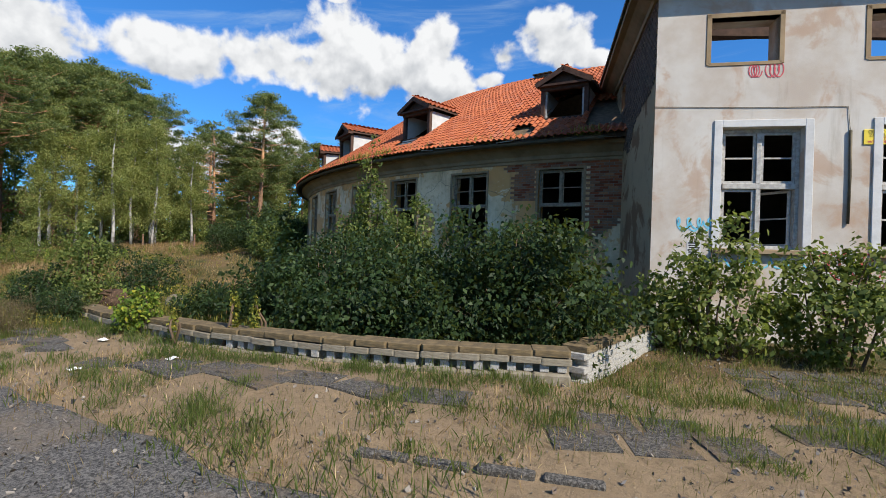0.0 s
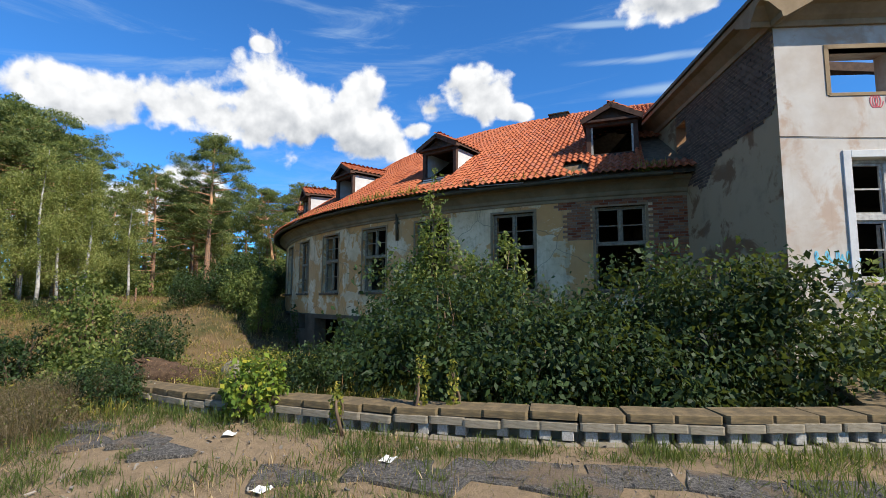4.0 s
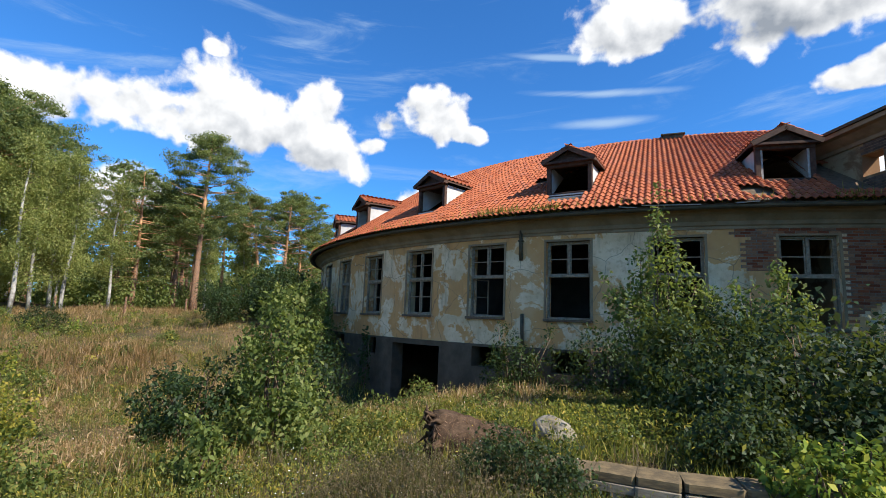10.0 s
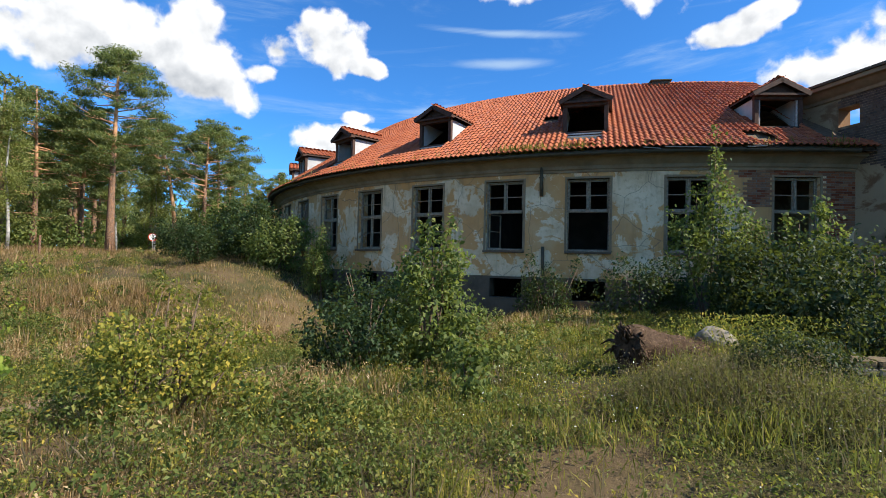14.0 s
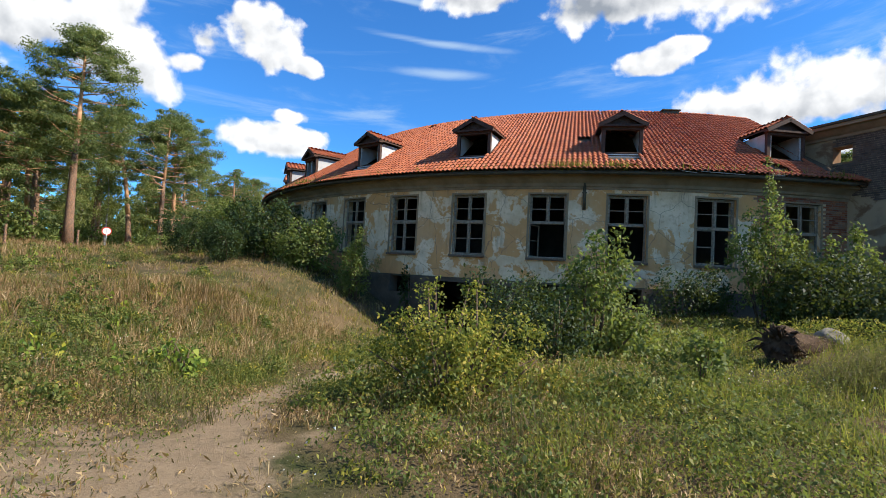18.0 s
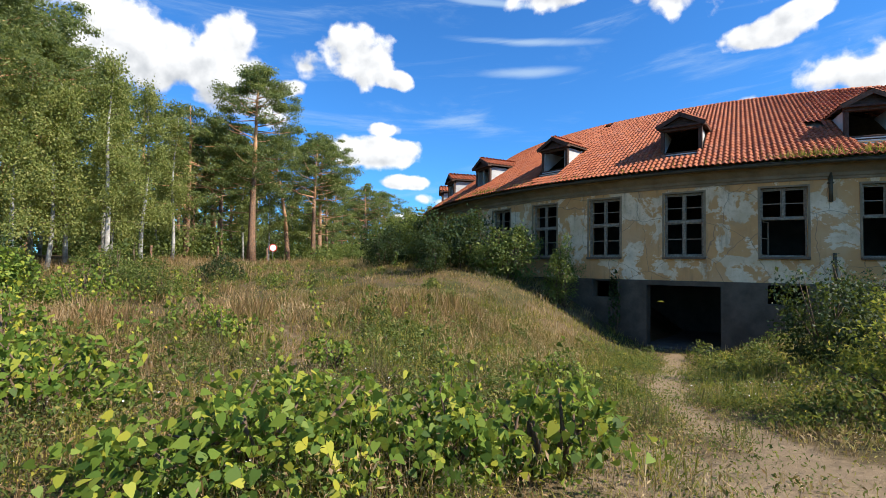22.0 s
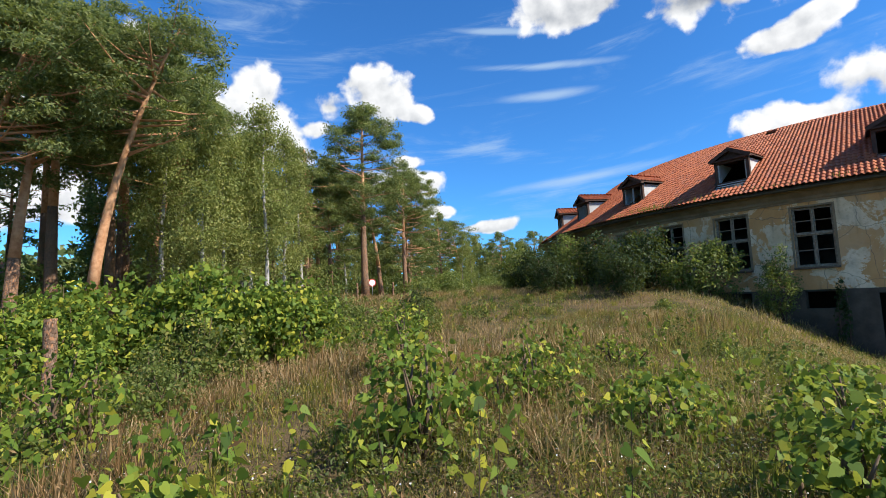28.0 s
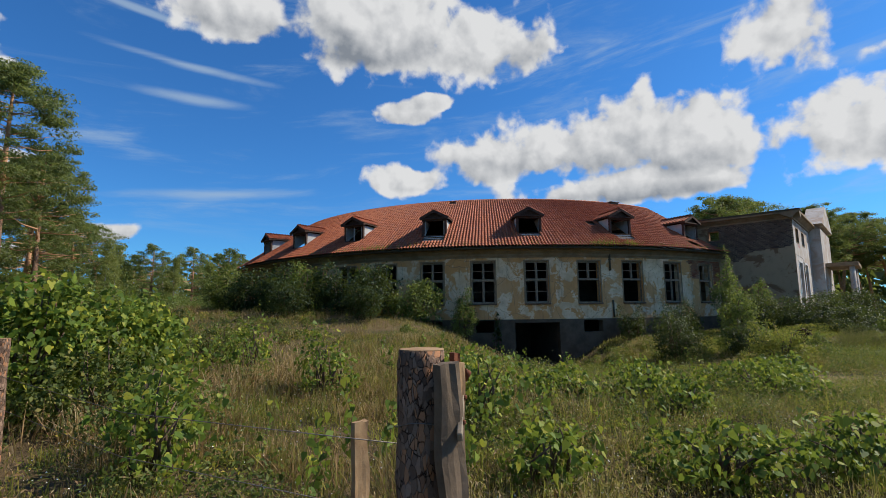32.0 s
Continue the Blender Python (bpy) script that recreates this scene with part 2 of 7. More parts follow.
def pale_render():
    """The front block's skin: bleached pinkish white with rusty and mossy runs."""
    m, n, bsdf = material("bleached_render")
    at = n.add("TexCoord").outputs["Object"]
    s = n.add("SeparateXYZ", Vector=at)
    col = n.mix(n.ramp(n.noise(at, 0.7, 6.0, 0.6), 0.35, 0.65), rgb(0.42, 0.36, 0.305), rgb(0.52, 0.495, 0.455))
    col = n.mix(n.math("MULTIPLY", n.ramp(n.noise(at, 0.9, 6.0, 0.62, 0.5), 0.50, 0.62), 0.6), col, rgb(0.37, 0.235, 0.15))
    run = n.add("CombineXYZ", i0=n.math("MULTIPLY", s.outputs[0], 2.0), i1=n.math("MULTIPLY", s.outputs[1], 2.0), i2=n.math("MULTIPLY", s.outputs[2], 0.3)).outputs[0]
    col = n.mix(n.math("MULTIPLY", n.ramp(n.noise(run, 1.0, 6.0, 0.6), 0.54, 0.78), 0.65), col, rgb(0.19, 0.145, 0.10))
    grain = n.noise(at, 60.0, 4.0, 0.7)
    finish(n, bsdf, col, 0.92, grain, 0.3, 0.008, 0.0, 0.2)
    return m


def shaded_side_render():
    """The side wall's skin, worn to brown and grey, with its shade put into the tones."""
    m, n, bsdf = material("shaded_side_render")
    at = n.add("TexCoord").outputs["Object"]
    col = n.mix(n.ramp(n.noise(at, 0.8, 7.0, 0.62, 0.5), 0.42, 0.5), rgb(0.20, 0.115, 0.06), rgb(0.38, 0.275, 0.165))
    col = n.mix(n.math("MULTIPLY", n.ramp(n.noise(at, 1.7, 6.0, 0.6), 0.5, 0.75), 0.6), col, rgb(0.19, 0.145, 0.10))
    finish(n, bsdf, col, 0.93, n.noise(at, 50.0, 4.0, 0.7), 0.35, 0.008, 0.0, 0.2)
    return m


def leaf_material(name, tones, scale=0.9, thin=0.42):
    m, n, bsdf = material(name)
    isl = n.add("NewGeometry").outputs["Random Per Island"]
    at = n.add("TexCoord").outputs["Object"]
    ramp = n.add("ValToRGB")
    mixed = n.math("ADD", n.math("MULTIPLY", isl, 0.6), n.math("MULTIPLY", n.noise(at, scale, 4.0, 0.6), 0.4))
    n.put(ramp.inputs[0], mixed)
    els = ramp.color_ramp.elements
    for k, c in enumerate(tones):
        e = els[k] if k < 2 else els.new(1.0)
        e.color = rgb(*c)
    for k, e in enumerate(els):
        e.position = 0.15 + 0.75 * k / (len(tones) - 1)
    n.put(bsdf.inputs["Base Color"], ramp.outputs[0])
    bsdf.inputs["Roughness"].default_value = 0.58
    bsdf.inputs["Specular IOR Level"].default_value = 0.22
    glow = n.add("BsdfTranslucent", Color=n.mix(0.5, ramp.outputs[0], rgb(0.35, 0.42, 0.06)))
    both = n.add("MixShader", i0=thin, i1=bsdf.outputs[0], i2=glow.outputs[0])
    out = [k for k in n.tree.nodes if k.bl_idname == "ShaderNodeOutputMaterial"][0]
    n.put(out.inputs[0], both.outputs[0])
    return m


def ground_material():
    """Meadow soil: straw-coloured thatch, green moss and sod, both darkened for shade under the grass, bare sand on the
    trodden ways.
    """
    m, n, bsdf = material("meadow_ground")
    at = n.add("TexCoord").outputs["Object"]
    s = n.add("SeparateXYZ", Vector=at)
    # thatch and sod tones lowered to paint the shade between the blades
    straw = n.mix(n.noise(at, 3.0, 6.0, 0.65), rgb(0.075, 0.05, 0.026), rgb(0.19, 0.135, 0.07))
    green = n.mix(n.noise(at, 4.0, 6.0, 0.65), rgb(0.026, 0.035, 0.011), rgb(0.065, 0.072, 0.022))
    col = n.mix(n.ramp(n.noise(at, 0.35, 6.0, 0.6), 0.42, 0.62), straw, green)
    sand = n.mix(n.noise(at, 5.0, 6.0, 0.7), rgb(0.155, 0.108, 0.064), rgb(0.37, 0.275, 0.17))
    bare = n.add("Attribute")
    bare.attribute_name = "bare"
    use = bare.outputs["Fac"]
    worn = n.ramp(n.math("ADD", use, n.math("MULTIPLY", n.math("SUBTRACT", n.noise(at, 1.6, 6.0, 0.6), 0.5), 0.9)), 0.35, 0.62)
    col = n.mix(worn, col, sand)
    grit = n.noise(at, 30.0, 5.0, 0.75)
    litter = n.math("MULTIPLY", n.ramp(n.noise(at, 9.0, 7.0, 0.72, 0.4), 0.5, 0.66), n.ramp(n.noise(at, 1.1, 5.0, 0.6), 0.4, 0.6))
    col = n.mix(n.math("MULTIPLY", litter, 0.5), col, rgb(0.075, 0.052, 0.03))
    col = n.mix(n.math("MULTIPLY", n.ramp(grit, 0.5, 0.72), 0.4), col, rgb(0.07, 0.052, 0.034))
    col = n.mix(n.math("MULTIPLY", n.ramp(n.noise(at, 42.0, 3.0, 0.6), 0.62, 0.72), 0.5), col, rgb(0.36, 0.30, 0.23))
    finish(n, bsdf, col, 0.97, n.math("ADD", grit, n.noise(at, 4.0, 5.0, 0.6)), 0.7, 0.05, 0.0, 0.1)
    return m


def asphalt_material():
    m, n, bsdf = material("old_asphalt")
    at = n.add("TexCoord").outputs["Object"]
    grit = n.ramp(n.noise(at, 38.0, 4.0, 0.75), 0.36, 0.66)
    col = n.mix(grit, rgb(0.03, 0.029, 0.028), rgb(0.17, 0.16, 0.147))
    col = n.mix(n.math("MULTIPLY", n.ramp(n.noise(at, 0.9, 7.0, 0.7), 0.48, 0.66), 0.6), col, rgb(0.18, 0.14, 0.098))
    finish(n, bsdf, col, 0.9, grit, 0.6, 0.01, 0.0, 0.3)
    return m


def speckled():
    """Worn slab with dark aggregate, cracks and drifts of sand."""
    m, n, bsdf = material("worn_concrete_slab")
    at = n.add("TexCoord").outputs["Object"]
    grit = n.ramp(n.noise(at, 45.0, 4.0, 0.75), 0.4, 0.68)
    col = n.mix(grit, rgb(0.05, 0.047, 0.043), rgb(0.205, 0.19, 0.168))
    drift = n.ramp(n.noise(n.add("NewGeometry").outputs["Position"], 1.7, 7.0, 0.68), 0.50, 0.62)
    col = n.mix(n.math("MULTIPLY", drift, 0.85), col, n.mix(n.noise(at, 30.0, 4.0, 0.7), rgb(0.11, 0.078, 0.048), rgb(0.235, 0.175, 0.115)))
    finish(n, bsdf, col, 0.95, n.math("ADD", grit, n.noise(at, 6.0, 5.0, 0.6)), 0.7, 0.012, 0.0, 0.15)
    return m


def flaky_bark():
    """Pine bark: upright plates parted by dark fissures, some flaked off to orange."""
    m, n, bsdf = material("flaky_pine_bark")
    at = n.add("TexCoord").outputs["Object"]
    s = n.add("SeparateXYZ", Vector=at)
    tall = n.add("CombineXYZ", i0=s.outputs[0], i1=s.outputs[1], i2=n.math("MULTIPLY", s.outputs[2], 0.45)).outputs[0]
    bent = n.mix(0.06, tall, n.add("TexNoise", Vector=tall, Scale=9.0, Detail=4.0).outputs[1], "ADD")
    plates = n.add("TexVoronoi", Vector=bent, Scale=46.0)
    edges = n.add("TexVoronoi", Vector=bent, Scale=46.0)
    edges.feature = "DISTANCE_TO_EDGE"
    tone = n.add("SeparateXYZ", Vector=plates.outputs["Color"]).outputs[0]
    col = n.mix(tone, rgb(0.12, 0.075, 0.052), rgb(0.30, 0.20, 0.14))
    col = n.mix(n.ramp(n.add("SeparateXYZ", Vector=plates.outputs["Color"]).outputs[1], 0.72, 0.78), col, rgb(0.38, 0.19, 0.10))
    gap = n.math("MULTIPLY", n.ramp(edges.outputs[0], 0.07, 0.0), n.ramp(n.noise(at, 14.0, 4.0, 0.6), 0.4, 0.6))
    col = n.mix(gap, col, rgb(0.035, 0.022, 0.016))
    fine = n.noise(at, 60.0, 4.0, 0.7)
    h = n.math("ADD", n.math("MULTIPLY", gap, -1.2), n.math("ADD", n.math("MULTIPLY", tone, 0.6), n.math("MULTIPLY", fine, 0.3)))
    finish(n, bsdf, col, 0.95, h, 0.9, 0.02, 0.0, 0.1)
    return m


def brick_material(name="old_brick"):
    return varied(name, [(0.16, 0.05, 0.026), (0.29, 0.09, 0.04), (0.32, 0.14, 0.07), (0.22, 0.13, 0.085), (0.36, 0.19, 0.10)], 0.9, 7.0, 0.15, 0.5)


MAT = dict(
    plaster=plaster(), pale=pale_render(), sideshade=shaded_side_render(), ground=ground_material(), asphalt=asphalt_material(), brick=brick_material(),
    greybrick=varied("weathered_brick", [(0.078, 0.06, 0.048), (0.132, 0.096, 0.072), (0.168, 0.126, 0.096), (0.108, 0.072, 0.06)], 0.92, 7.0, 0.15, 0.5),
    mortar=plain("mortar", (0.14, 0.119, 0.091), (0.231, 0.203, 0.168), 9.0, 0.95),
    plinth=plain("grey_plinth_render", (0.055, 0.042, 0.028), (0.13, 0.102, 0.07), 1.6, 0.92),
    trim=plain("stone_trim", (0.175, 0.122, 0.067), (0.326, 0.24, 0.148), 1.4, 0.9),
    tile=varied("clay_tile", [(0.281, 0.0663, 0.0234), (0.359, 0.0936, 0.0312), (0.406, 0.117, 0.0429), (0.312, 0.101, 0.0546)], 0.7, 3.0, 0.35, 0.3),
    timber=plain("dark_timber", (0.036, 0.0176, 0.0112), (0.096, 0.052, 0.036), 7.0, 0.75),
    lath=plain("grey_timber", (0.075, 0.0528, 0.0333), (0.18, 0.128, 0.0829), 7.0, 0.85),
    frame=plain("peeling_white_paint", (0.225, 0.21, 0.188), (0.495, 0.488, 0.465), 12.0, 0.75),
    oldframe=plain("grey_flaking_paint", (0.12, 0.09, 0.06), (0.36, 0.29, 0.205), 12.0, 0.8),
    rust=plain("rusty_iron", (0.07, 0.022, 0.012), (0.24, 0.085, 0.04), 14.0, 0.8, 0.3),
    zinc=plain("zinc_sheet", (0.27, 0.288, 0.306), (0.495, 0.513, 0.522), 4.0, 0.45, 0.7),
    gutter=plain("tarnished_gutter", (0.056, 0.0468, 0.03), (0.12, 0.101, 0.066), 5.0, 0.6, 0.4),
    cheek=plain("whitewashed_board", (0.396, 0.396, 0.396), (0.576, 0.576, 0.569), 2.5, 0.85),
    # inside: base colour darkened to carry the shade of the closed rooms
    inside=plain("room_shade_plaster", (0.06, 0.054, 0.048), (0.12, 0.108, 0.09), 2.0, 0.95),
    concrete=plain("lichened_concrete", (0.153, 0.128, 0.0892), (0.287, 0.255, 0.197), 5.0, 0.93, 0, 0.2, 0.5),
    lichen=plain("ochre_lichen_cap", (0.0616, 0.0504, 0.0336), (0.224, 0.162, 0.084), 3.0, 0.95, 0, 0.2, 0.5),
    lime=plain("limewashed_block", (0.211, 0.199, 0.176), (0.468, 0.456, 0.433), 6.0, 0.9, 0, 0.2, 0.5),
    bark=flaky_bark(),
    redbark=plain("orange_pine_bark", (0.36, 0.17, 0.085), (0.62, 0.36, 0.20), 5.0, 0.9, 0, 0.1, 0.6),
    birch=plain("birch_bark", (0.0595, 0.051, 0.0467), (0.527, 0.51, 0.476), 3.0, 0.85),
    twig=plain("twig", (0.07, 0.045, 0.03), (0.16, 0.11, 0.07), 8.0, 0.9),
    cut=plain("sawn_wood", (0.24, 0.136, 0.064), (0.416, 0.272, 0.144), 8.0, 0.85),
    wire=plain("rusty_wire", (0.16, 0.13, 0.11), (0.28, 0.25, 0.22), 9.0, 0.5, 0.8),
    slab=speckled(),
    signred=plain("sign_red", (0.45, 0.03, 0.02), (0.52, 0.05, 0.03), 5.0, 0.4), signwhite=plain("sign_white", (0.72, 0.72, 0.70), (0.8, 0.8, 0.8), 5.0, 0.4),
    yellow=plain("yellow_board", (0.62, 0.47, 0.04), (0.72, 0.56, 0.06), 5.0, 0.5), black=plain("black_letter", (0.02, 0.02, 0.02), (0.03, 0.03, 0.03), 5.0, 0.6),
    redpaint=plain("red_spray", (0.45, 0.04, 0.07), (0.55, 0.08, 0.10), 9.0, 0.6), bluepaint=plain("blue_spray", (0.10, 0.42, 0.58), (0.2, 0.52, 0.66), 9.0, 0.6),
    housewall=plain("house_wall", (0.45, 0.413, 0.338), (0.54, 0.51, 0.45), 2.0, 0.9),
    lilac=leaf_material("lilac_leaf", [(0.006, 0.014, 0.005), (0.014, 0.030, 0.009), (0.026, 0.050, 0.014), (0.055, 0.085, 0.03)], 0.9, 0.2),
    sapling=leaf_material("sapling_leaf", [(0.0421, 0.0668, 0.0166), (0.0842, 0.12, 0.0288), (0.159, 0.192, 0.053), (0.262, 0.267, 0.0909)]),
    poplar=leaf_material("sprout_leaf", [(0.035, 0.072, 0.010), (0.09, 0.15, 0.02), (0.19, 0.25, 0.034), (0.52, 0.43, 0.045)], 0.9, 0.34),
    golden=leaf_material("yellowing_leaf", [(0.0533, 0.0725, 0.0148), (0.137, 0.16, 0.0271), (0.304, 0.275, 0.0431), (0.548, 0.362, 0.0616)], 0.9),
    needle=leaf_material("pine_needle", [(0.0425, 0.0663, 0.0272), (0.0935, 0.128, 0.0467), (0.162, 0.191, 0.068), (0.272, 0.272, 0.111)]),
    birchleaf=leaf_material("birch_leaf", [(0.096, 0.124, 0.032), (0.176, 0.212, 0.06), (0.264, 0.276, 0.088), (0.368, 0.328, 0.112)]),
    grass=leaf_material("meadow_grass", [(0.0504, 0.0594, 0.0108), (0.146, 0.146, 0.0252), (0.28, 0.243, 0.0495), (0.448, 0.335, 0.099)], 0.7),
    straw=leaf_material("dry_grass", [(0.10, 0.055, 0.028), (0.27, 0.155, 0.075), (0.47, 0.32, 0.17), (0.70, 0.55, 0.35)], 0.7),
    russet=leaf_material("rusty_grass", [(0.085, 0.046, 0.022), (0.21, 0.118, 0.055), (0.36, 0.225, 0.115), (0.56, 0.40, 0.23)], 0.8),
    brush=leaf_material("withered_brush", [(0.054, 0.036, 0.0198), (0.108, 0.0765, 0.045), (0.171, 0.126, 0.0765), (0.234, 0.18, 0.117)], 0.5),
    weed=leaf_material("weed_leaf", [(0.0244, 0.0403, 0.0105), (0.0651, 0.093, 0.0184), (0.138, 0.163, 0.0369), (0.309, 0.232, 0.0659)], 0.7, 0.3),
    lushgrass=leaf_material("lush_grass", [(0.0263, 0.045, 0.0105), (0.0562, 0.0863, 0.0188), (0.0975, 0.131, 0.0338), (0.195, 0.18, 0.075)], 0.5),
    gravel=varied("loose_gravel", [(0.09, 0.0825, 0.075), (0.21, 0.188, 0.165), (0.315, 0.285, 0.247), (0.15, 0.112, 0.0825)], 0.9, 9.0),
    fibre=leaf_material("bark_fibre", [(0.07, 0.035, 0.022), (0.15, 0.08, 0.05), (0.24, 0.14, 0.09), (0.33, 0.22, 0.15)], 3.0, 0.15),
    root=plain("dead_root_wood", (0.03, 0.019, 0.012), (0.115, 0.075, 0.048), 9.0, 0.95, 0, 0.1, 0.9), petal=plain("white_petal", (0.6, 0.6, 0.55), (0.75, 0.75, 0.7), 9.0, 0.7),
)

# ---- building helpers ----
def part(name, bm, mat, parent=None, label=""):
    """Links a bmesh as one mesh object under a thing or under a part."""
    me = bpy.data.meshes.new(name)
    bm.to_mesh(me)
    bm.free()
    me.materials.append(MAT[mat])
    ob = new(name, me)
    ob.parent = parent
    return tagged(ob, label)


def flat(name, verts, faces, mat, parent=None, label="", smooth=False):
    """A mesh object from arrays of corners and faces."""
    me = bpy.data.meshes.new(name)
    me.from_pydata([tuple(v) for v in verts], [], [tuple(f) for f in faces])
    me.materials.append(MAT[mat])
    if smooth:
        me.shade_smooth()
    ob = new(name, me)
    ob.parent = parent
    return tagged(ob, label)


def thing(name, m, label, category, group="", kind=""):
    ob = new(name)
    ob.matrix_world = m
    ob.empty_display_size = 0.2
    return tagged(ob, label, category, group, kind)


def add_box(bm, x0, y0, z0, x1, y1, z1, m=None, bevel=0.0):
    r = bmesh.ops.create_cube(bm, size=1.0)["verts"]
    bmesh.ops.scale(bm, vec=(x1 - x0, y1 - y0, z1 - z0), verts=r)
    bmesh.ops.translate(bm, vec=((x0 + x1) / 2, (y0 + y1) / 2, (z0 + z1) / 2), verts=r)
    if bevel:
        edges = list({e for v in r for e in v.link_edges})
        r = bmesh.ops.bevel(bm, geom=edges, offset=bevel, segments=1, affect="EDGES", clamp_overlap=True)["verts"]
    if m is not None:
        bmesh.ops.transform(bm, matrix=m, verts=r)
    return r


def box(x0, y0, z0, x1, y1, z1, m=None, bevel=0.0):
    bm = bmesh.new()
    add_box(bm, x0, y0, z0, x1, y1, z1, m, bevel)
    return bm


def tube(points, radii, sides=8, closed=True):
    """A bent, tapering round limb along points."""
    bm = bmesh.new()
    rings, n = [], len(points)
    for k, p in enumerate(points):
        p = Vector(p)
        ahead = (Vector(points[min(k + 1, n - 1)]) - Vector(points[max(k - 1, 0)])).normalized()
        ref = Vector((1, 0, 0)) if abs(ahead.z) > 0.5 else Vector((0, 0, 1))
        u = (ref - ahead * ref.dot(ahead)).normalized()
        w_ = ahead.cross(u)
        rings.append([bm.verts.new(p + (u * math.cos(2 * math.pi * s / sides) + w_ * math.sin(2 * math.pi * s / sides)) * radii[k]) for s in range(sides)])
    for a, b in zip(rings, rings[1:]):
        for s in range(sides):
            bm.faces.new((a[s], a[(s + 1) % sides], b[(s + 1) % sides], b[s])).smooth = True
    if closed:
        bm.faces.new(rings[0][::-1])
        bm.faces.new(rings[-1])
    return bm


def sweep(name, profile, angles, mat, parent=None, label=""):
    """A moulding of (radius, height) points swept about the hall's centre."""
    verts, faces, k = [], [], len(profile)
    for a in angles:
        for r, z in profile:
            verts.append((*pol(a, r), z))
    for i in range(len(angles) - 1):
        for j in range(k):
            faces.append((i * k + j, i * k + (j + 1) % k, (i + 1) * k + (j + 1) % k, (i + 1) * k + j))
    faces.append(tuple(range(k))[::-1])
    faces.append(tuple(range((len(angles) - 1) * k, len(angles) * k)))
    return flat(name, verts, faces, mat, parent, label)


# ---- plan ----
CX, CY, RAD = 7.6, 40.0, 23.95        # the hall's centre and outer radius
WALL = 0.48
WIN = [-81.4, -89.0, -96.4, -103.25, -110.8, -118.2, -125.4, -132.45, -139.2, -145.7, -151.9, -158.1, -164.3, -170.5]
WIN_W, WIN_B, WIN_T = 3.3, 1.42, 3.85   # degrees wide, sill and head
A0, A1 = -76.6, -174.0                # the hall's ends
EAVE_R, EAVE_Z, RIDGE_R, RIDGE_Z = 24.62, 4.62, 18.8, 8.62
DOOR_L, DOOR_R, DOOR_B, DOOR_T = -114.0, -107.85, -2.05, 0.31
PLINTH = 0.5


def pol(a, r):
    return CX + r * math.cos(radians(a)), CY + r * math.sin(radians(a))


def at_wall(a, r, z):
    """A frame on the hall's curve: x along the wall to the right as seen from outside, y inward, z up."""
    x, y = pol(a, r)
    return Matrix.Translation((x, y, z)) @ Matrix.Rotation(radians(a + 90), 4, "Z")


def smooth(a, b, v):
    t = min(1.0, max(0.0, (v - a) / (b - a)))
    return t * t * (3 - 2 * t)


def ground_z(x, y):
    """The lie of the land."""
    base = -0.42 - 0.34 * smooth(13, 0, x)
    rise = 1.25 * smooth(1.0, 26, y) * smooth(-2.0, -10, x) + 0.9 * smooth(20, 60, math.hypot(x, y)) * smooth(-5, -25, x)
    dx, dy = x - CX, y - CY
    d = math.hypot(dx, dy) - RAD
    a = math.degrees(math.atan2(dy, dx))
    z = base + rise
    if d < 21 and -180 < a < -60:
        lat = (a + 110.9) * 0.42          # metres along the wall from the gateway's axis, + to the right
        near = smooth(21, 0.5, d)
        left = 0.5 * smooth(-1.8, -9.0, lat) * smooth(12, 3, d)
        pit = -1.35 * near * math.exp(-((max(0.0, abs(lat) - 1.0) / (2.4 if lat < 0 else 2.2)) ** 2))
        right = 0.12 * smooth(2, 6, lat) * smooth(9, 2, d)
        hold = smooth(17, 9, d)
        z = base + rise * (1 - hold + hold * smooth(0, -6, lat)) + left + right + pit
        if d < 1.0 and abs(lat) < 1.6:
            z = min(z, DOOR_B)
    hold = smooth(3.4, 5.4, y) * smooth(4.2, 6.2, x) * smooth(9.5, 7.5, y)
    z = z * (1 - hold) + max(z, -0.28) * hold
    z += 0.05 * noise.noise(Vector((x * 0.35, y * 0.35, 0.0))) + 0.02 * noise.noise(Vector((x * 1.3, y * 1.3, 3.0)))
    return z


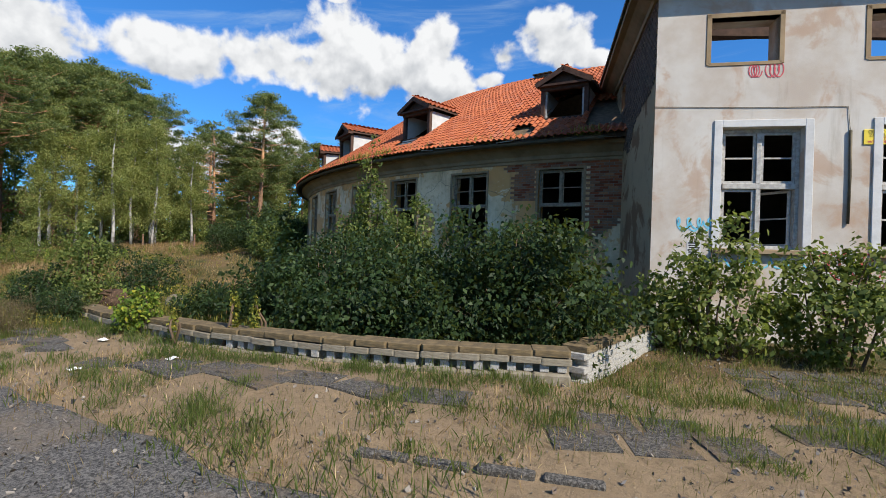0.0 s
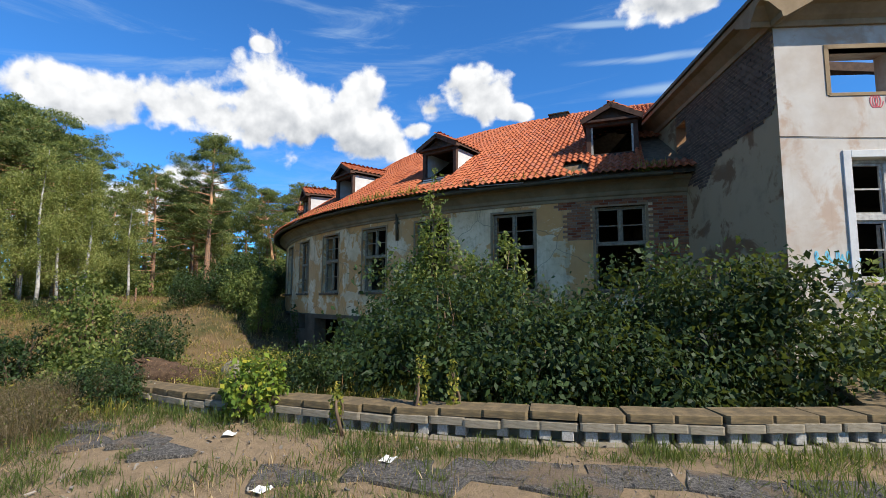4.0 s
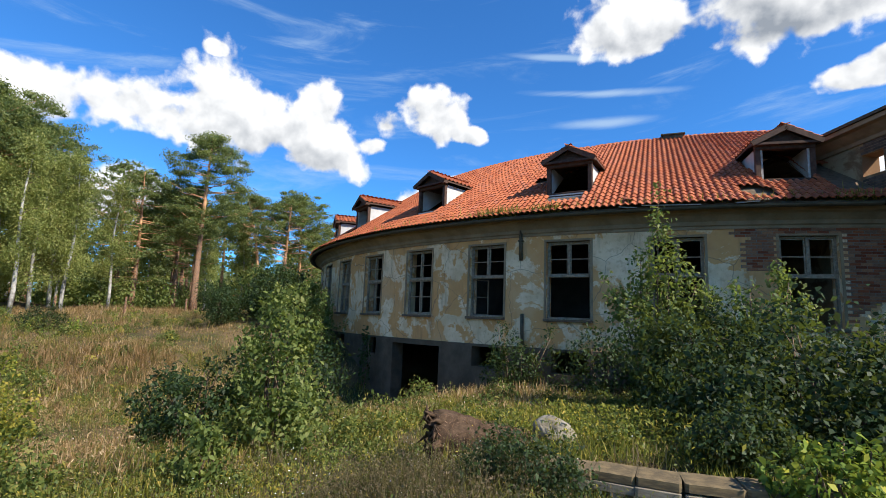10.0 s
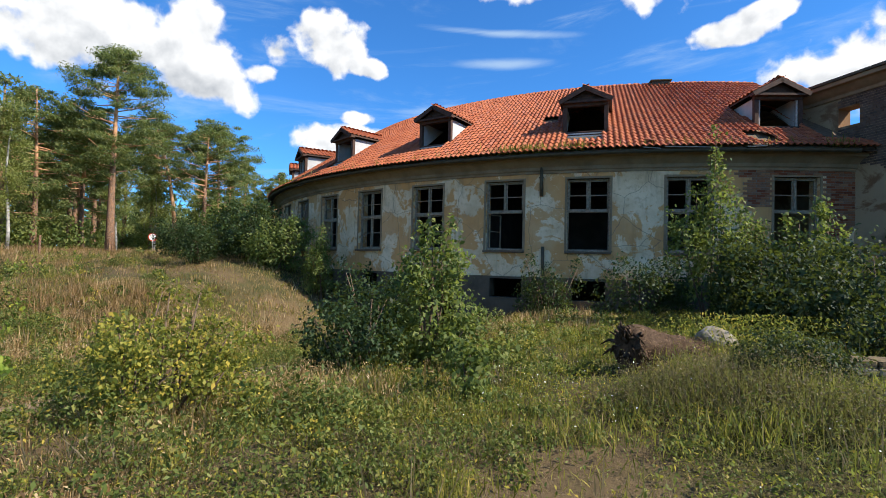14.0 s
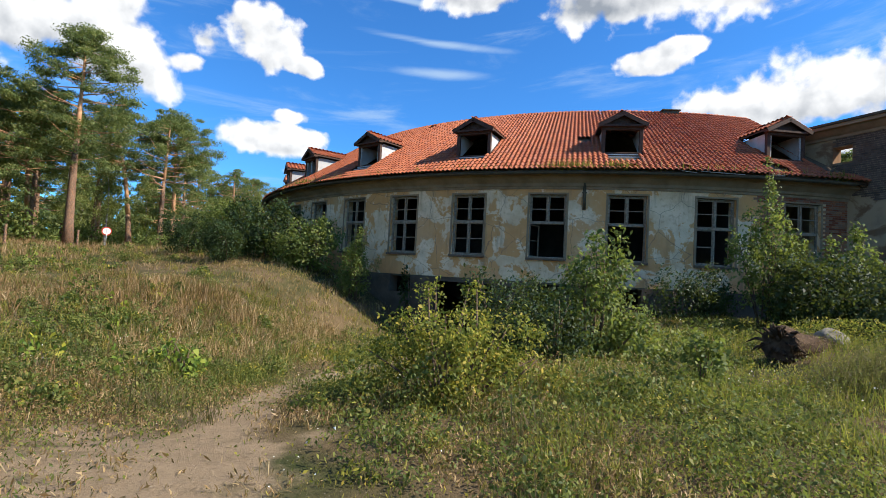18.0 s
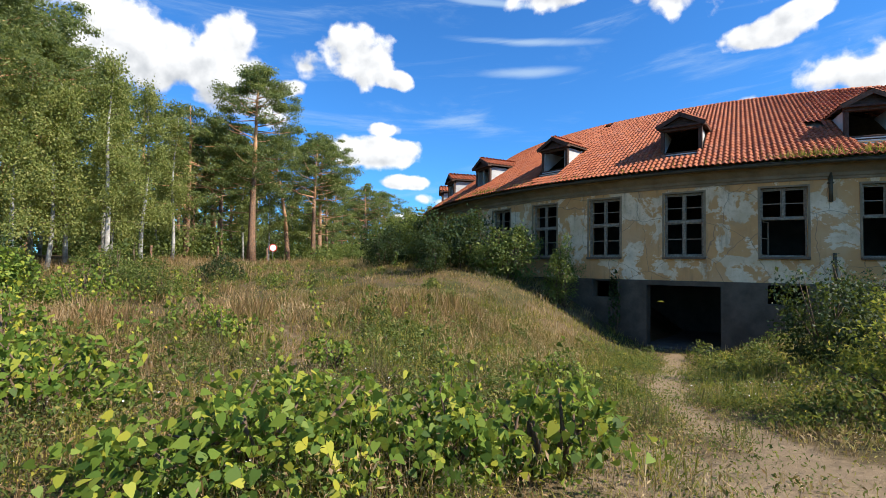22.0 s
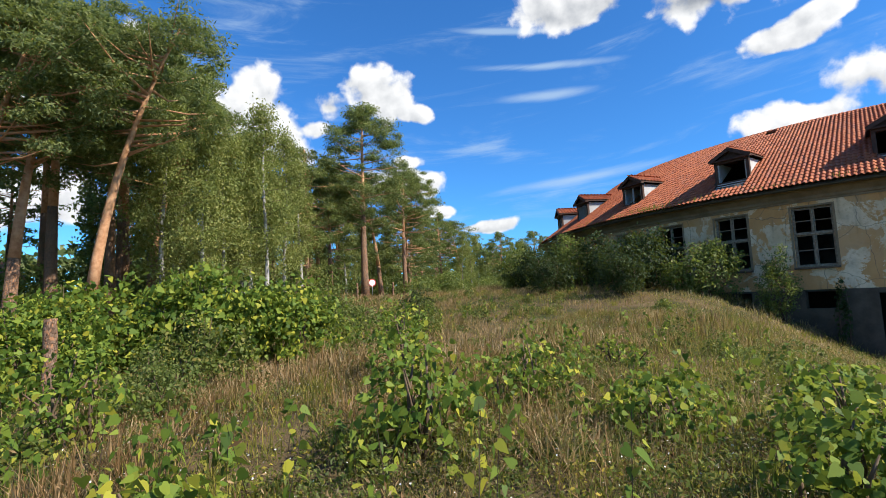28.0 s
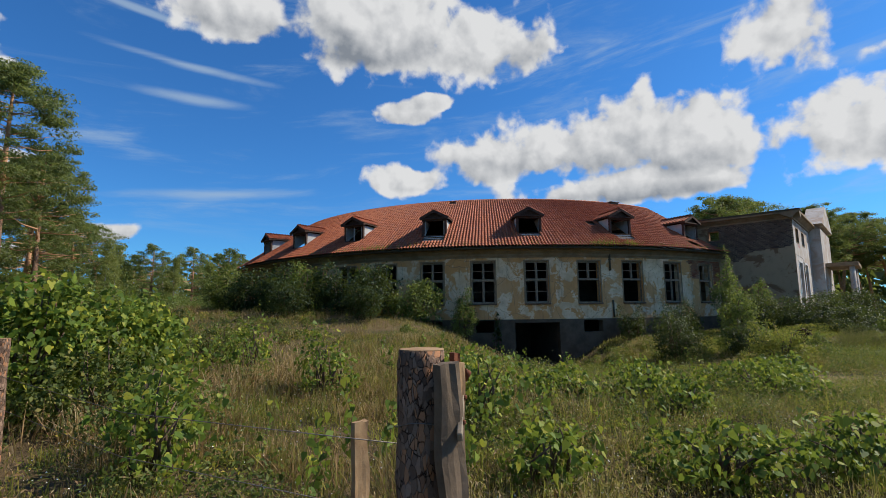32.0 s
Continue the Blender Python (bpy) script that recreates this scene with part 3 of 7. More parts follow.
def curved_wall(name, angles, zs, filled, r_out, r_in, mat, parent=None, label=""):
    """A thick curved wall of cells (angle i, height j), left open where filled() says so."""
    na, nz = len(angles) - 1, len(zs) - 1
    verts, faces, index = [], [], {}

    def v(i, j, o):
        key = (i, j, o)
        if key not in index:
            index[key] = len(verts)
            verts.append((*pol(angles[i], r_out if o else r_in), zs[j]))
        return index[key]

    solid = lambda i, j: 0 <= i < na and 0 <= j < nz and filled((angles[i] + angles[i + 1]) / 2, (zs[j] + zs[j + 1]) / 2)
    for i in range(na):
        for j in range(nz):
            if not solid(i, j):
                continue
            faces.append((v(i, j, 1), v(i, j + 1, 1), v(i + 1, j + 1, 1), v(i + 1, j, 1)))
            faces.append((v(i, j, 0), v(i + 1, j, 0), v(i + 1, j + 1, 0), v(i, j + 1, 0)))
            if not solid(i - 1, j):
                faces.append((v(i, j, 0), v(i, j + 1, 0), v(i, j + 1, 1), v(i, j, 1)))
            if not solid(i + 1, j):
                faces.append((v(i + 1, j, 1), v(i + 1, j + 1, 1), v(i + 1, j + 1, 0), v(i + 1, j, 0)))
            if not solid(i, j - 1):
                faces.append((v(i, j, 1), v(i + 1, j, 1), v(i + 1, j, 0), v(i, j, 0)))
            if not solid(i, j + 1):
                faces.append((v(i, j + 1, 0), v(i + 1, j + 1, 0), v(i + 1, j + 1, 1), v(i, j + 1, 1)))
    return flat(name, verts, faces, mat, parent, label)


def spread(cuts, lo, hi, step):
    """Sorted cut values with steps filled in between."""
    cuts = sorted({lo, hi, *[c for c in cuts if lo < c < hi]})
    out = []
    for a, b in zip(cuts, cuts[1:]):
        k = max(1, math.ceil((b - a) / step))
        out += [a + (b - a) * i / k for i in range(k)]
    return out + [hi]


# ---- ground ----
def line_gap(x, y, pts):
    best = 99.0
    for (ax, ay), (bx, by) in zip(pts, pts[1:]):
        t = max(0.0, min(1.0, ((x - ax) * (bx - ax) + (y - ay) * (by - ay)) / ((bx - ax) ** 2 + (by - ay) ** 2)))
        best = min(best, math.hypot(x - ax - t * (bx - ax), y - ay - t * (by - ay)))
    return best


TRACK = [(-1.5, 16.0), (-2.5, 11.0), (-3.2, 8.0), (-3.5, 5.5), (-3.1, 2.8), (-2.2, 0.8), (0.5, -1.6), (4.0, -2.6)]    # the trodden way to the gateway
TRACK_2 = [(-2.4, 2.5), (-5.5, 1.8), (-9.0, 4.0), (-13.0, 9.0)]
YARD = [(24.0, 8.5), (18.5, 8.6), (16.0, 6.4), (12.0, 4.8), (8.8, 4.0)]


def bare_at(x, y):
    v = max(0.8 * smooth(0.62, 0.12, line_gap(x, y, TRACK)), 0.5 * smooth(1.2, 0.2, line_gap(x, y, TRACK_2)))
    v = max(v, 0.95 * smooth(4.2, 0.8, line_gap(x, y, YARD)))
    v = max(v, 0.62 * smooth(2.7, 0.5, math.hypot((x + 3.7) * 0.75, y - 1.6)))
    v = max(v, 0.6 * smooth(3, 1, math.hypot(x + 27.5, y - 6)))
    return v


def build_ground():
    def axis(lo, hi, fine_lo, fine_hi, fine, n):
        a = list(np.arange(fine_lo, fine_hi + 0.01, fine))
        k = np.linspace(0, 1, n)[1:]
        return sorted([fine_lo - (fine_lo - lo) * t ** 3 for t in k] + a + [fine_hi + (hi - fine_hi) * t ** 3 for t in k])
    xs, ys = axis(-1500, 1500, -36, 26, 0.5, 22), axis(-1500, 1500, -12, 44, 0.5, 22)
    verts = [(x, y, ground_z(x, y)) for y in ys for x in xs]
    nx = len(xs)
    faces = [(j * nx + i, j * nx + i + 1, (j + 1) * nx + i + 1, (j + 1) * nx + i) for j in range(len(ys) - 1) for i in range(nx - 1)]
    ob = flat("ground", verts, faces, "ground", smooth=True)
    data = ob.data.attributes.new("bare", "FLOAT", "POINT")
    data.data.foreach_set("value", [bare_at(v[0], v[1]) if abs(v[0]) < 40 and abs(v[1]) < 45 else 0.0 for v in verts])
    return tagged(ob, "rough meadow ground with straw thatch and bare sandy tracks", "ground", kind="structure")


build_ground()

# ---- the curved hall ----
hall = thing("curved_hall", Matrix(), "derelict curved hall with flaking ochre plaster and orange tile roof", "building")
cuts = [a + s * WIN_W / 2 for a in WIN for s in (-1, 1)]
CELLARS = [(-119.4, -116.8, -0.25, 0.46), (-104.4, -101.6, -0.25, 0.42), (-97.6, -95.0, -0.25, 0.42), (-126.6, -124.0, -0.25, 0.42)]
curved_wall("wall", spread(cuts, A1, A0, 1.6), [PLINTH, WIN_B, WIN_T, 4.75],
            lambda a, z: not (WIN_B < z < WIN_T and any(abs(a - c) < WIN_W / 2 for c in WIN)), RAD, RAD - WALL, "plaster", hall)
curved_wall("plinth", spread([DOOR_L, DOOR_R] + [c for q in CELLARS for c in q[:2]], A1, A0, 1.6), [-2.6, DOOR_B, -0.25, DOOR_T, 0.42, PLINTH],
            lambda a, z: not ((DOOR_B < z < DOOR_T and DOOR_L < a < DOOR_R) or any(l < a < r and b < z < t for l, r, b, t in CELLARS)),
            RAD + 0.04, RAD - WALL - 0.02, "plinth", hall, "grey rendered plinth of the hall")
arc = spread([], A1, A0, 1.2)
sweep("cornice", [(RAD - 0.02, 4.05), (RAD + 0.05, 4.05), (RAD + 0.05, 4.13), (RAD + 0.10, 4.16), (RAD + 0.12, 4.26), (RAD + 0.30, 4.42), (RAD + 0.42, 4.46), (RAD + 0.42, 4.56), (RAD - 0.02, 4.60)], arc, "trim", hall, "stepped plaster cornice under the eaves")
gut = [(EAVE_R + 0.02 + 0.085 * math.cos(k), EAVE_Z - 0.05 + 0.085 * math.sin(k)) for k in [math.pi * (1 + i / 6) for i in range(7)]]
gut += [(EAVE_R + 0.02 + 0.07 * math.cos(k), EAVE_Z - 0.05 + 0.07 * math.sin(k)) for k in [math.pi * (2 - i / 6) for i in range(7)]]
sweep("gutter", gut, spread([], A1, -78.2, 1.2), "gutter", hall, "tarnished half-round gutter")
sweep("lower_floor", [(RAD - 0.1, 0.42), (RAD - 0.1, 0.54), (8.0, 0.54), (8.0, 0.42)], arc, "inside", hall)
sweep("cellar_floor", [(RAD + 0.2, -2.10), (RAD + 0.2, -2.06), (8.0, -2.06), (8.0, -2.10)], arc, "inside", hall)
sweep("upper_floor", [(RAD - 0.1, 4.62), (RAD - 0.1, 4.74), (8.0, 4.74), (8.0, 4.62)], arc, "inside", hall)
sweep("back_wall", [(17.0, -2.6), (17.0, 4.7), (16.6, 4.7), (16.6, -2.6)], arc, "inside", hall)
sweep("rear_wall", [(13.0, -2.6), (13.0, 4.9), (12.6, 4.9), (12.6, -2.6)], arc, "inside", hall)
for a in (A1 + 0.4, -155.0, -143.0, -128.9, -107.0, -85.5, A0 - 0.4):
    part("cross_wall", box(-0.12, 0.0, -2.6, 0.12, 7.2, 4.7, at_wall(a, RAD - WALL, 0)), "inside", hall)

# roof deck with its laths, below the tiles
sweep("rear_slope", [(RIDGE_R, RIDGE_Z - 0.02), (12.8, EAVE_Z), (12.8, EAVE_Z - 0.1), (RIDGE_R, RIDGE_Z - 0.14)], arc, "lath", hall, "grey roof boarding on the rear slope")


def hall_window(a, lower):
    """A two-light casement with a fixed double top light. lower: 'gone', 'bars' (glazing bars left) or 'left' (one leaf left)."""
    half = RAD * math.radians(WIN_W) / 2
    h = WIN_T - WIN_B
    m = at_wall(a, RAD - 0.13, WIN_B)
    win = thing("hall_window", m, "tall weathered grey-white casement window with missing panes", "window", "windows of the curved hall")
    t = 0.055
    for nm, q in (("jamb", (-half, 0, 0, -half + t, 0.11, h)), ("jamb", (half - t, 0, 0, half, 0.11, h)), ("head", (-half + t, 0, h - t, half - t, 0.11, h)),
                  ("bottom_rail", (-half + t, 0, 0, half - t, 0.11, t)), ("transom", (-half + t, -0.025, 1.30, half - t, 0.12, 1.38))):
        part(nm, box(*q, bevel=0.008), "oldframe", win)
    part("mullion", box(-0.035, -0.02, 1.38, 0.035, 0.11, h - t, bevel=0.008), "oldframe", win)
    part("window_sill", box(-half - 0.06, -0.26, -0.09, half + 0.06, 0.06, -0.005, bevel=0.012), "lath", win, "weathered grey sill board")
    for s in (-1, 1):
        x0, x1 = sorted((s * 0.035, s * (half - t)))
        sash(win, "top_sash", x0 + 0.004, x1 - 0.004, 1.384, h - t - 0.004, 0.034)
    if lower in ("bars", "left"):
        part("lower_mullion", box(-0.03, -0.01, t, 0.03, 0.10, 1.30, bevel=0.008), "oldframe", win)
        for s in (-1, 1):
            if lower == "left" and s == 1:
                continue
            x0, x1 = sorted((s * 0.03, s * (half - t)))
            sash(win, "casement", x0 + 0.004, x1 - 0.004, t + 0.004, 1.296, 0.036)
    elif lower == "ajar":
        leaf = sash_bm(0.0, half - t, t + 0.004, 1.296, 0.036, (0.5,))
        bmesh.ops.transform(leaf, matrix=Matrix.Translation((-half + t, 0.10, 0)) @ Matrix.Rotation(radians(62), 4, "Z"), verts=leaf.verts)
        part("casement", leaf, "oldframe", win, "casement leaf swung open inward")
    return win


def sash(win, name, x0, x1, z0, z1, t, mat="oldframe"):
    """A sash under its window, with the glazing bar under the sash."""
    ob = part(name, sash_bm(x0, x1, z0, z1, t, ()), mat, win)
    z = (z0 + z1) / 2
    part("glazing_bar", box(x0 + t, 0.03, z - 0.016, x1 - t, 0.055, z + 0.016), mat, ob)
    return ob


def sash_bm(x0, x1, z0, z1, t, bars):
    bm = bmesh.new()
    y0, y1 = 0.02, 0.065
    add_box(bm, x0, y0, z0, x0 + t, y1, z1)
    add_box(bm, x1 - t, y0, z0, x1, y1, z1)
    add_box(bm, x0 + t, y0, z0, x1 - t, y1, z0 + t)
    add_box(bm, x0 + t, y0, z1 - t, x1 - t, y1, z1)
    for b in bars:
        z = z0 + (z1 - z0) * b
        add_box(bm, x0 + t, y0 + 0.01, z - 0.016, x1 - t, y1 - 0.01, z + 0.016)
    return bm


STATE = ["gone", "left", "gone", "ajar"] + ["bars"] * 10
for a, st in zip(WIN, STATE):
    hall_window(a, st)
    surround = bmesh.new()
    half = RAD * math.radians(WIN_W) / 2
    for q in ((-half - 0.07, -0.012, -0.02, -half, 0.14, WIN_T - WIN_B + 0.07), (half, -0.012, -0.02, half + 0.07, 0.14, WIN_T - WIN_B + 0.07), (-half, -0.012, WIN_T - WIN_B, half, 0.14, WIN_T - WIN_B + 0.07)):
        add_box(surround, *q)
    part("window_surround", surround, "trim", hall).matrix_world = at_wall(a, RAD, WIN_B)

# ---- roof tiles ----
SLOPE = math.atan2(RIDGE_Z - EAVE_Z, EAVE_R - RIDGE_R)
RUN = math.hypot(RIDGE_Z - EAVE_Z, EAVE_R - RIDGE_R)
ROWS, TILE_W = 25, 0.192
DORMERS = [WIN[0] - 0.4, WIN[2] - 0.4, WIN[4] - 0.5, WIN[6], WIN[8], WIN[10], WIN[12]]
D_HALF, D_SILL, D_R, D_TOP, D_APEX = 0.69, 5.56, 23.25, 6.60, 7.10
COLS = int((A0 - A1) * math.pi / 180 * EAVE_R / TILE_W)


def tile_verts(width, length):
    """A pantile: an S-shaped strip with a thick lower edge."""
    top = [(0.0, 0.012), (0.16, 0.045), (0.34, 0.058), (0.52, 0.04), (0.70, 0.008), (0.86, 0.0), (1.0, 0.012)]
    v = [((u - 0.5) * width * 1.03, 0.0, h + 0.03) for u, h in top] + [((u - 0.5) * width * 1.03, length, h) for u, h in top]
    v += [((u - 0.5) * width * 1.03, 0.0, h + 0.008) for u, h in top]
    f = [(k, k + 1, k + 8, k + 7) for k in range(6)] + [(k + 14, k + 15, k + 1, k) for k in range(6)]
    return np.array(v), f


def dormer_hole(a, z):
    """Whether a spot of the roof lies under a dormer."""
    for d in DORMERS:
        r = EAVE_R - (z - EAVE_Z) / math.tan(SLOPE)
        x = math.radians(a - d) * r
        if abs(x) < D_HALF + 0.02 and D_SILL - 0.1 < z and r > D_R - 2.35 and abs(x) < D_HALF * (1.0 if z < D_TOP else max(0.0, (D_APEX - z) / (D_APEX - D_TOP))):
            return True
    return False


MISSING = [(-124.2, 8.55), (-124.6, 8.6), (-100.2, 6.4), (-84.6, 5.1), (-84.0, 5.0)]


def lost(a, z):
    """Where tiles have slid off: below some dormers, round the first one, and here and there."""
    for k, d in enumerate(DORMERS):
        x = math.radians(a - d) * 23.4
        if k in (1, 3) and abs(x) < 0.62 and 5.1 < z < D_SILL:
            return True
        if k == 2 and -0.5 < x < 0.55 and 5.35 < z < D_SILL:
            return True
        if k == 0 and 0.75 < x < 2.3 and 4.95 < z < 6.3:
            return True
    return any(abs(math.radians(a - ma) * 21) < 0.25 and abs(z - mz) < 0.14 for ma, mz in MISSING)


def build_tiles():
    rng = random.Random(4)
    base, faces = tile_verts(1.0, 1.0)
    verts, quads, singles = [], [], []
    step = RUN / ROWS
    mesh = None
    for j in range(ROWS):
        z = EAVE_Z + 0.05 + j * step * math.sin(SLOPE)
        r = EAVE_R + 0.06 - j * step * math.cos(SLOPE)
        for i in range(COLS):
            a = A1 + (i + 0.5) * (A0 - A1) / COLS
            zc = z + 0.5 * step * math.sin(SLOPE)
            if dormer_hole(a, zc) or lost(a, zc):
                continue
            width = math.radians((A0 - A1) / COLS) * r
            m = at_wall(a, r, z) @ Matrix.Rotation(SLOPE, 4, "X") @ Matrix.Rotation(rng.gauss(0, 0.012), 4, "Z") @ Matrix.Translation((rng.gauss(0, 0.004), rng.gauss(0, 0.008), rng.uniform(0, 0.008)))
            near = -104 < a < -88 and 2 <= j <= 7
            if near and len(singles) < 290:
                singles.append((m, width, step * 1.12))
                continue
            p = base * np.array([width, step * 1.12, 1.0])
            mm = np.array(m)
            p = p @ mm[:3, :3].T + mm[:3, 3]
            o = len(verts)
            verts.extend(p.tolist())
            quads.extend([tuple(o + k for k in f) for f in faces])
    tagged(flat("tile_field", verts, quads, "tile", hall, "orange clay pantiles with moss and gaps", smooth=False), kind="stuff")
    me = bpy.data.meshes.new("tile")
    me.from_pydata(base.tolist(), [], faces)
    me.materials.append(MAT["tile"])
    for m, wd, ln in singles:
        ob = new("tile", me)
        ob.parent = hall
        ob.matrix_world = m @ Matrix.Diagonal((wd, ln, 1.0, 1.0))
    for i in range(int(COLS * RIDGE_R / EAVE_R / 1.5)):
        a = A1 + (i + 0.5) * (A0 - A1) / (COLS * RIDGE_R / EAVE_R / 1.5)
        if -98.2 < a < -97.4 or -91 < a < -90.4:
            continue
        bm = tube([(-0.2, 0, 0), (0.0, 0, 0.01), (0.2, 0, 0.02)], [0.09, 0.10, 0.11], 8)
        part("ridge_tile", bm, "tile", hall).matrix_world = at_wall(a, RIDGE_R + 0.02, RIDGE_Z + 0.02)


def roof_z(r):
    return EAVE_Z + (EAVE_R - r) * math.tan(SLOPE)


def dormer(k, a):
    m = at_wall(a, D_R, 0.0)
    d = thing("roof_dormer", m, "dark timber roof dormer with a pediment and white cheeks", "dormer", "dormers on the hall roof")
    deep = D_R - (EAVE_R - (D_APEX - EAVE_Z) / math.tan(SLOPE))       # to where its ridge meets the roof
    low = D_R - (EAVE_R - (D_TOP - EAVE_Z) / math.tan(SLOPE))
    for s in (-1, 1):
        part("corner_post", box(s * D_HALF - 0.07, -0.02, D_SILL - 0.05, s * D_HALF + 0.07, 0.12, D_TOP, bevel=0.01), "timber", d)
        bm = bmesh.new()
        x = s * (D_HALF - 0.02)
        tri = [(0.06, roof_z(D_R - 0.06) - 0.1), (0.06, D_TOP), (low + 0.1, D_TOP)]
        va = [bm.verts.new((x - 0.025, y, z)) for y, z in tri]
        vb = [bm.verts.new((x + 0.025, y, z)) for y, z in tri]
        bm.faces.new(va), bm.faces.new(vb[::-1])
        for i in range(3):
            bm.faces.new((va[i], vb[i], vb[(i + 1) % 3], va[(i + 1) % 3]))
        part("cheek", bm, "cheek", d, "whitewashed cheek board")
    part("sill_beam", box(-D_HALF - 0.07, -0.06, D_SILL - 0.10, D_HALF + 0.07, 0.14, D_SILL + 0.06, bevel=0.012), "timber", d)
    part("head_beam", box(-D_HALF - 0.07, -0.05, D_TOP - 0.10, D_HALF + 0.07, 0.14, D_TOP + 0.06, bevel=0.012), "timber", d)
    if k not in (1, 2):
        part("side_frame", box(-D_HALF + 0.07, 0.02, D_SILL + 0.06, -D_HALF + 0.13, 0.09, D_TOP - 0.1), "frame", d)
        part("side_frame", box(D_HALF - 0.13, 0.02, D_SILL + 0.06, D_HALF - 0.07, 0.09, D_TOP - 0.1), "frame", d)
    if k == 4:
        part("window_bar", box(-0.04, 0.03, D_SILL + 0.06, 0.04, 0.08, D_TOP - 0.1), "frame", d)
    half, over = D_HALF + 0.19, 0.2
    z_edge = D_TOP + 0.05
    ped = bmesh.new()
    pts = [(-half + 0.15, z_edge), (half - 0.15, z_edge), (0.0, D_APEX - 0.03)]
    va = [ped.verts.new((x, -0.02, z)) for x, z in pts]
    vb = [ped.verts.new((x, 0.06, z)) for x, z in pts]
    ped.faces.new(va), ped.faces.new(vb[::-1])
    for i in range(3):
        ped.faces.new((va[i], vb[i], vb[(i + 1) % 3], va[(i + 1) % 3]))
    part("pediment", ped, "timber", d)
    pitch = math.atan2(D_APEX - z_edge, half)
    for s in (-1, 1):
        # roof slopes end on the hall's roof along a sloping line
        verts = []
        for x, z in ((0.0, D_APEX + 0.03), (s * half, z_edge)):
            back = D_R - (EAVE_R - (z - EAVE_Z) / math.tan(SLOPE)) + 0.05
            for y in (-over, back):
                verts += [(x, y, z), (x, y, z + 0.05)]
        faces = [(0, 2, 6, 4), (1, 5, 7, 3), (0, 4, 5, 1), (2, 3, 7, 6), (4, 6, 7, 5), (0, 1, 3, 2)]
        slope = flat("roof_slope", verts, faces, "timber", d)
        base, fs = tile_verts(0.22, 0.36)
        tv, tf = [], []
        rows, n = 4, 10
        for i in range(rows):
            for c in range(n):
                y = -over + 0.11 + c * 0.23
                u = (i + 0.1) / rows
                x0, z0 = s * half * (1 - u), z_edge + (D_APEX - z_edge) * u + 0.06
                back = D_R - (EAVE_R - (z0 - EAVE_Z) / math.tan(SLOPE))
                if y > back - 0.05:
                    continue
                q = Matrix.Translation((x0, y, z0)) @ Matrix.Rotation(radians(90 * s), 4, "Z") @ Matrix.Rotation(pitch, 4, "X")
                mm = np.array(q)
                p = base @ mm[:3, :3].T + mm[:3, 3]
                o = len(tv)
                tv.extend(p.tolist())
                tf.extend([tuple(o + kk for kk in f) for f in fs])
        tagged(flat("tile_cover", tv, tf, "tile", slope, "orange clay tiles"), kind="stuff")
        part("barge_board", box(0, -over - 0.03, -0.12, math.hypot(half, D_APEX - z_edge) + 0.04, -over, 0.03, Matrix.Translation((0, 0, D_APEX + 0.04)) @ (Matrix.Rotation(math.pi, 4, "Z") if s < 0 else Matrix()) @ Matrix.Rotation(pitch, 4, "Y")), "timber", d) if s > 0 else \
            part("barge_board", box(-math.hypot(half, D_APEX - z_edge) - 0.04, -over - 0.03, -0.12, 0, -over, 0.03, Matrix.Translation((0, 0, D_APEX + 0.04)) @ Matrix.Rotation(-pitch, 4, "Y")), "timber", d)
    part("eaves_board", box(-half, -over, z_edge - 0.05, half, 0.02, z_edge + 0.02), "timber", d)
    return d


def build_deck():
    """The roof boarding below the tiles, open under the dormers."""
    angles = spread([], A1, A0, 0.45)
    steps = np.linspace(0, 1, 29)
    verts, faces = [], []
    for a in angles:
        for u in steps:
            r, z = EAVE_R + (RIDGE_R - EAVE_R) * u, EAVE_Z - 0.02 + (RIDGE_Z - EAVE_Z) * u
            verts += [(*pol(a, r), z), (*pol(a, r), z - 0.05)]
    n = 2 * len(steps)
    for i in range(len(angles) - 1):
        for j in range(len(steps) - 1):
            zc = EAVE_Z + (RIDGE_Z - EAVE_Z) * (steps[j] + steps[j + 1]) / 2
            if dormer_hole((angles[i] + angles[i + 1]) / 2, zc):
                continue
            a, b = i * n + 2 * j, (i + 1) * n + 2 * j
            faces += [(a, a + 2, b + 2, b), (a + 1, b + 1, b + 3, a + 3)]
    flat("roof_deck", verts, faces, "lath", hall, "grey roof boarding under the tiles")


build_tiles()
build_deck()
for k, a in enumerate(DORMERS):
    dormer(k, a)

# ---- the front block ----
FDIR = radians(25)
FX, FY = 14.73, 12.81                     # its outer corner
front = Matrix.Translation((FX, FY, 0)) @ Matrix.Rotation(FDIR, 4, "Z")     # x along the front to the right, y inward
block = thing("front_block", Matrix(), "two-storey derelict front block with bleached render and bare brick side", "building")
ix, iy = pol(-77.2, RAD)
side_len = math.hypot(ix - FX, iy - FY) + 7.0
sd = math.atan2(iy - FY, ix - FX)
side = Matrix.Translation((FX, FY, 0)) @ Matrix.Rotation(sd, 4, "Z")       # x along the side wall inward, y to the hall's side
B_TOP = 6.75


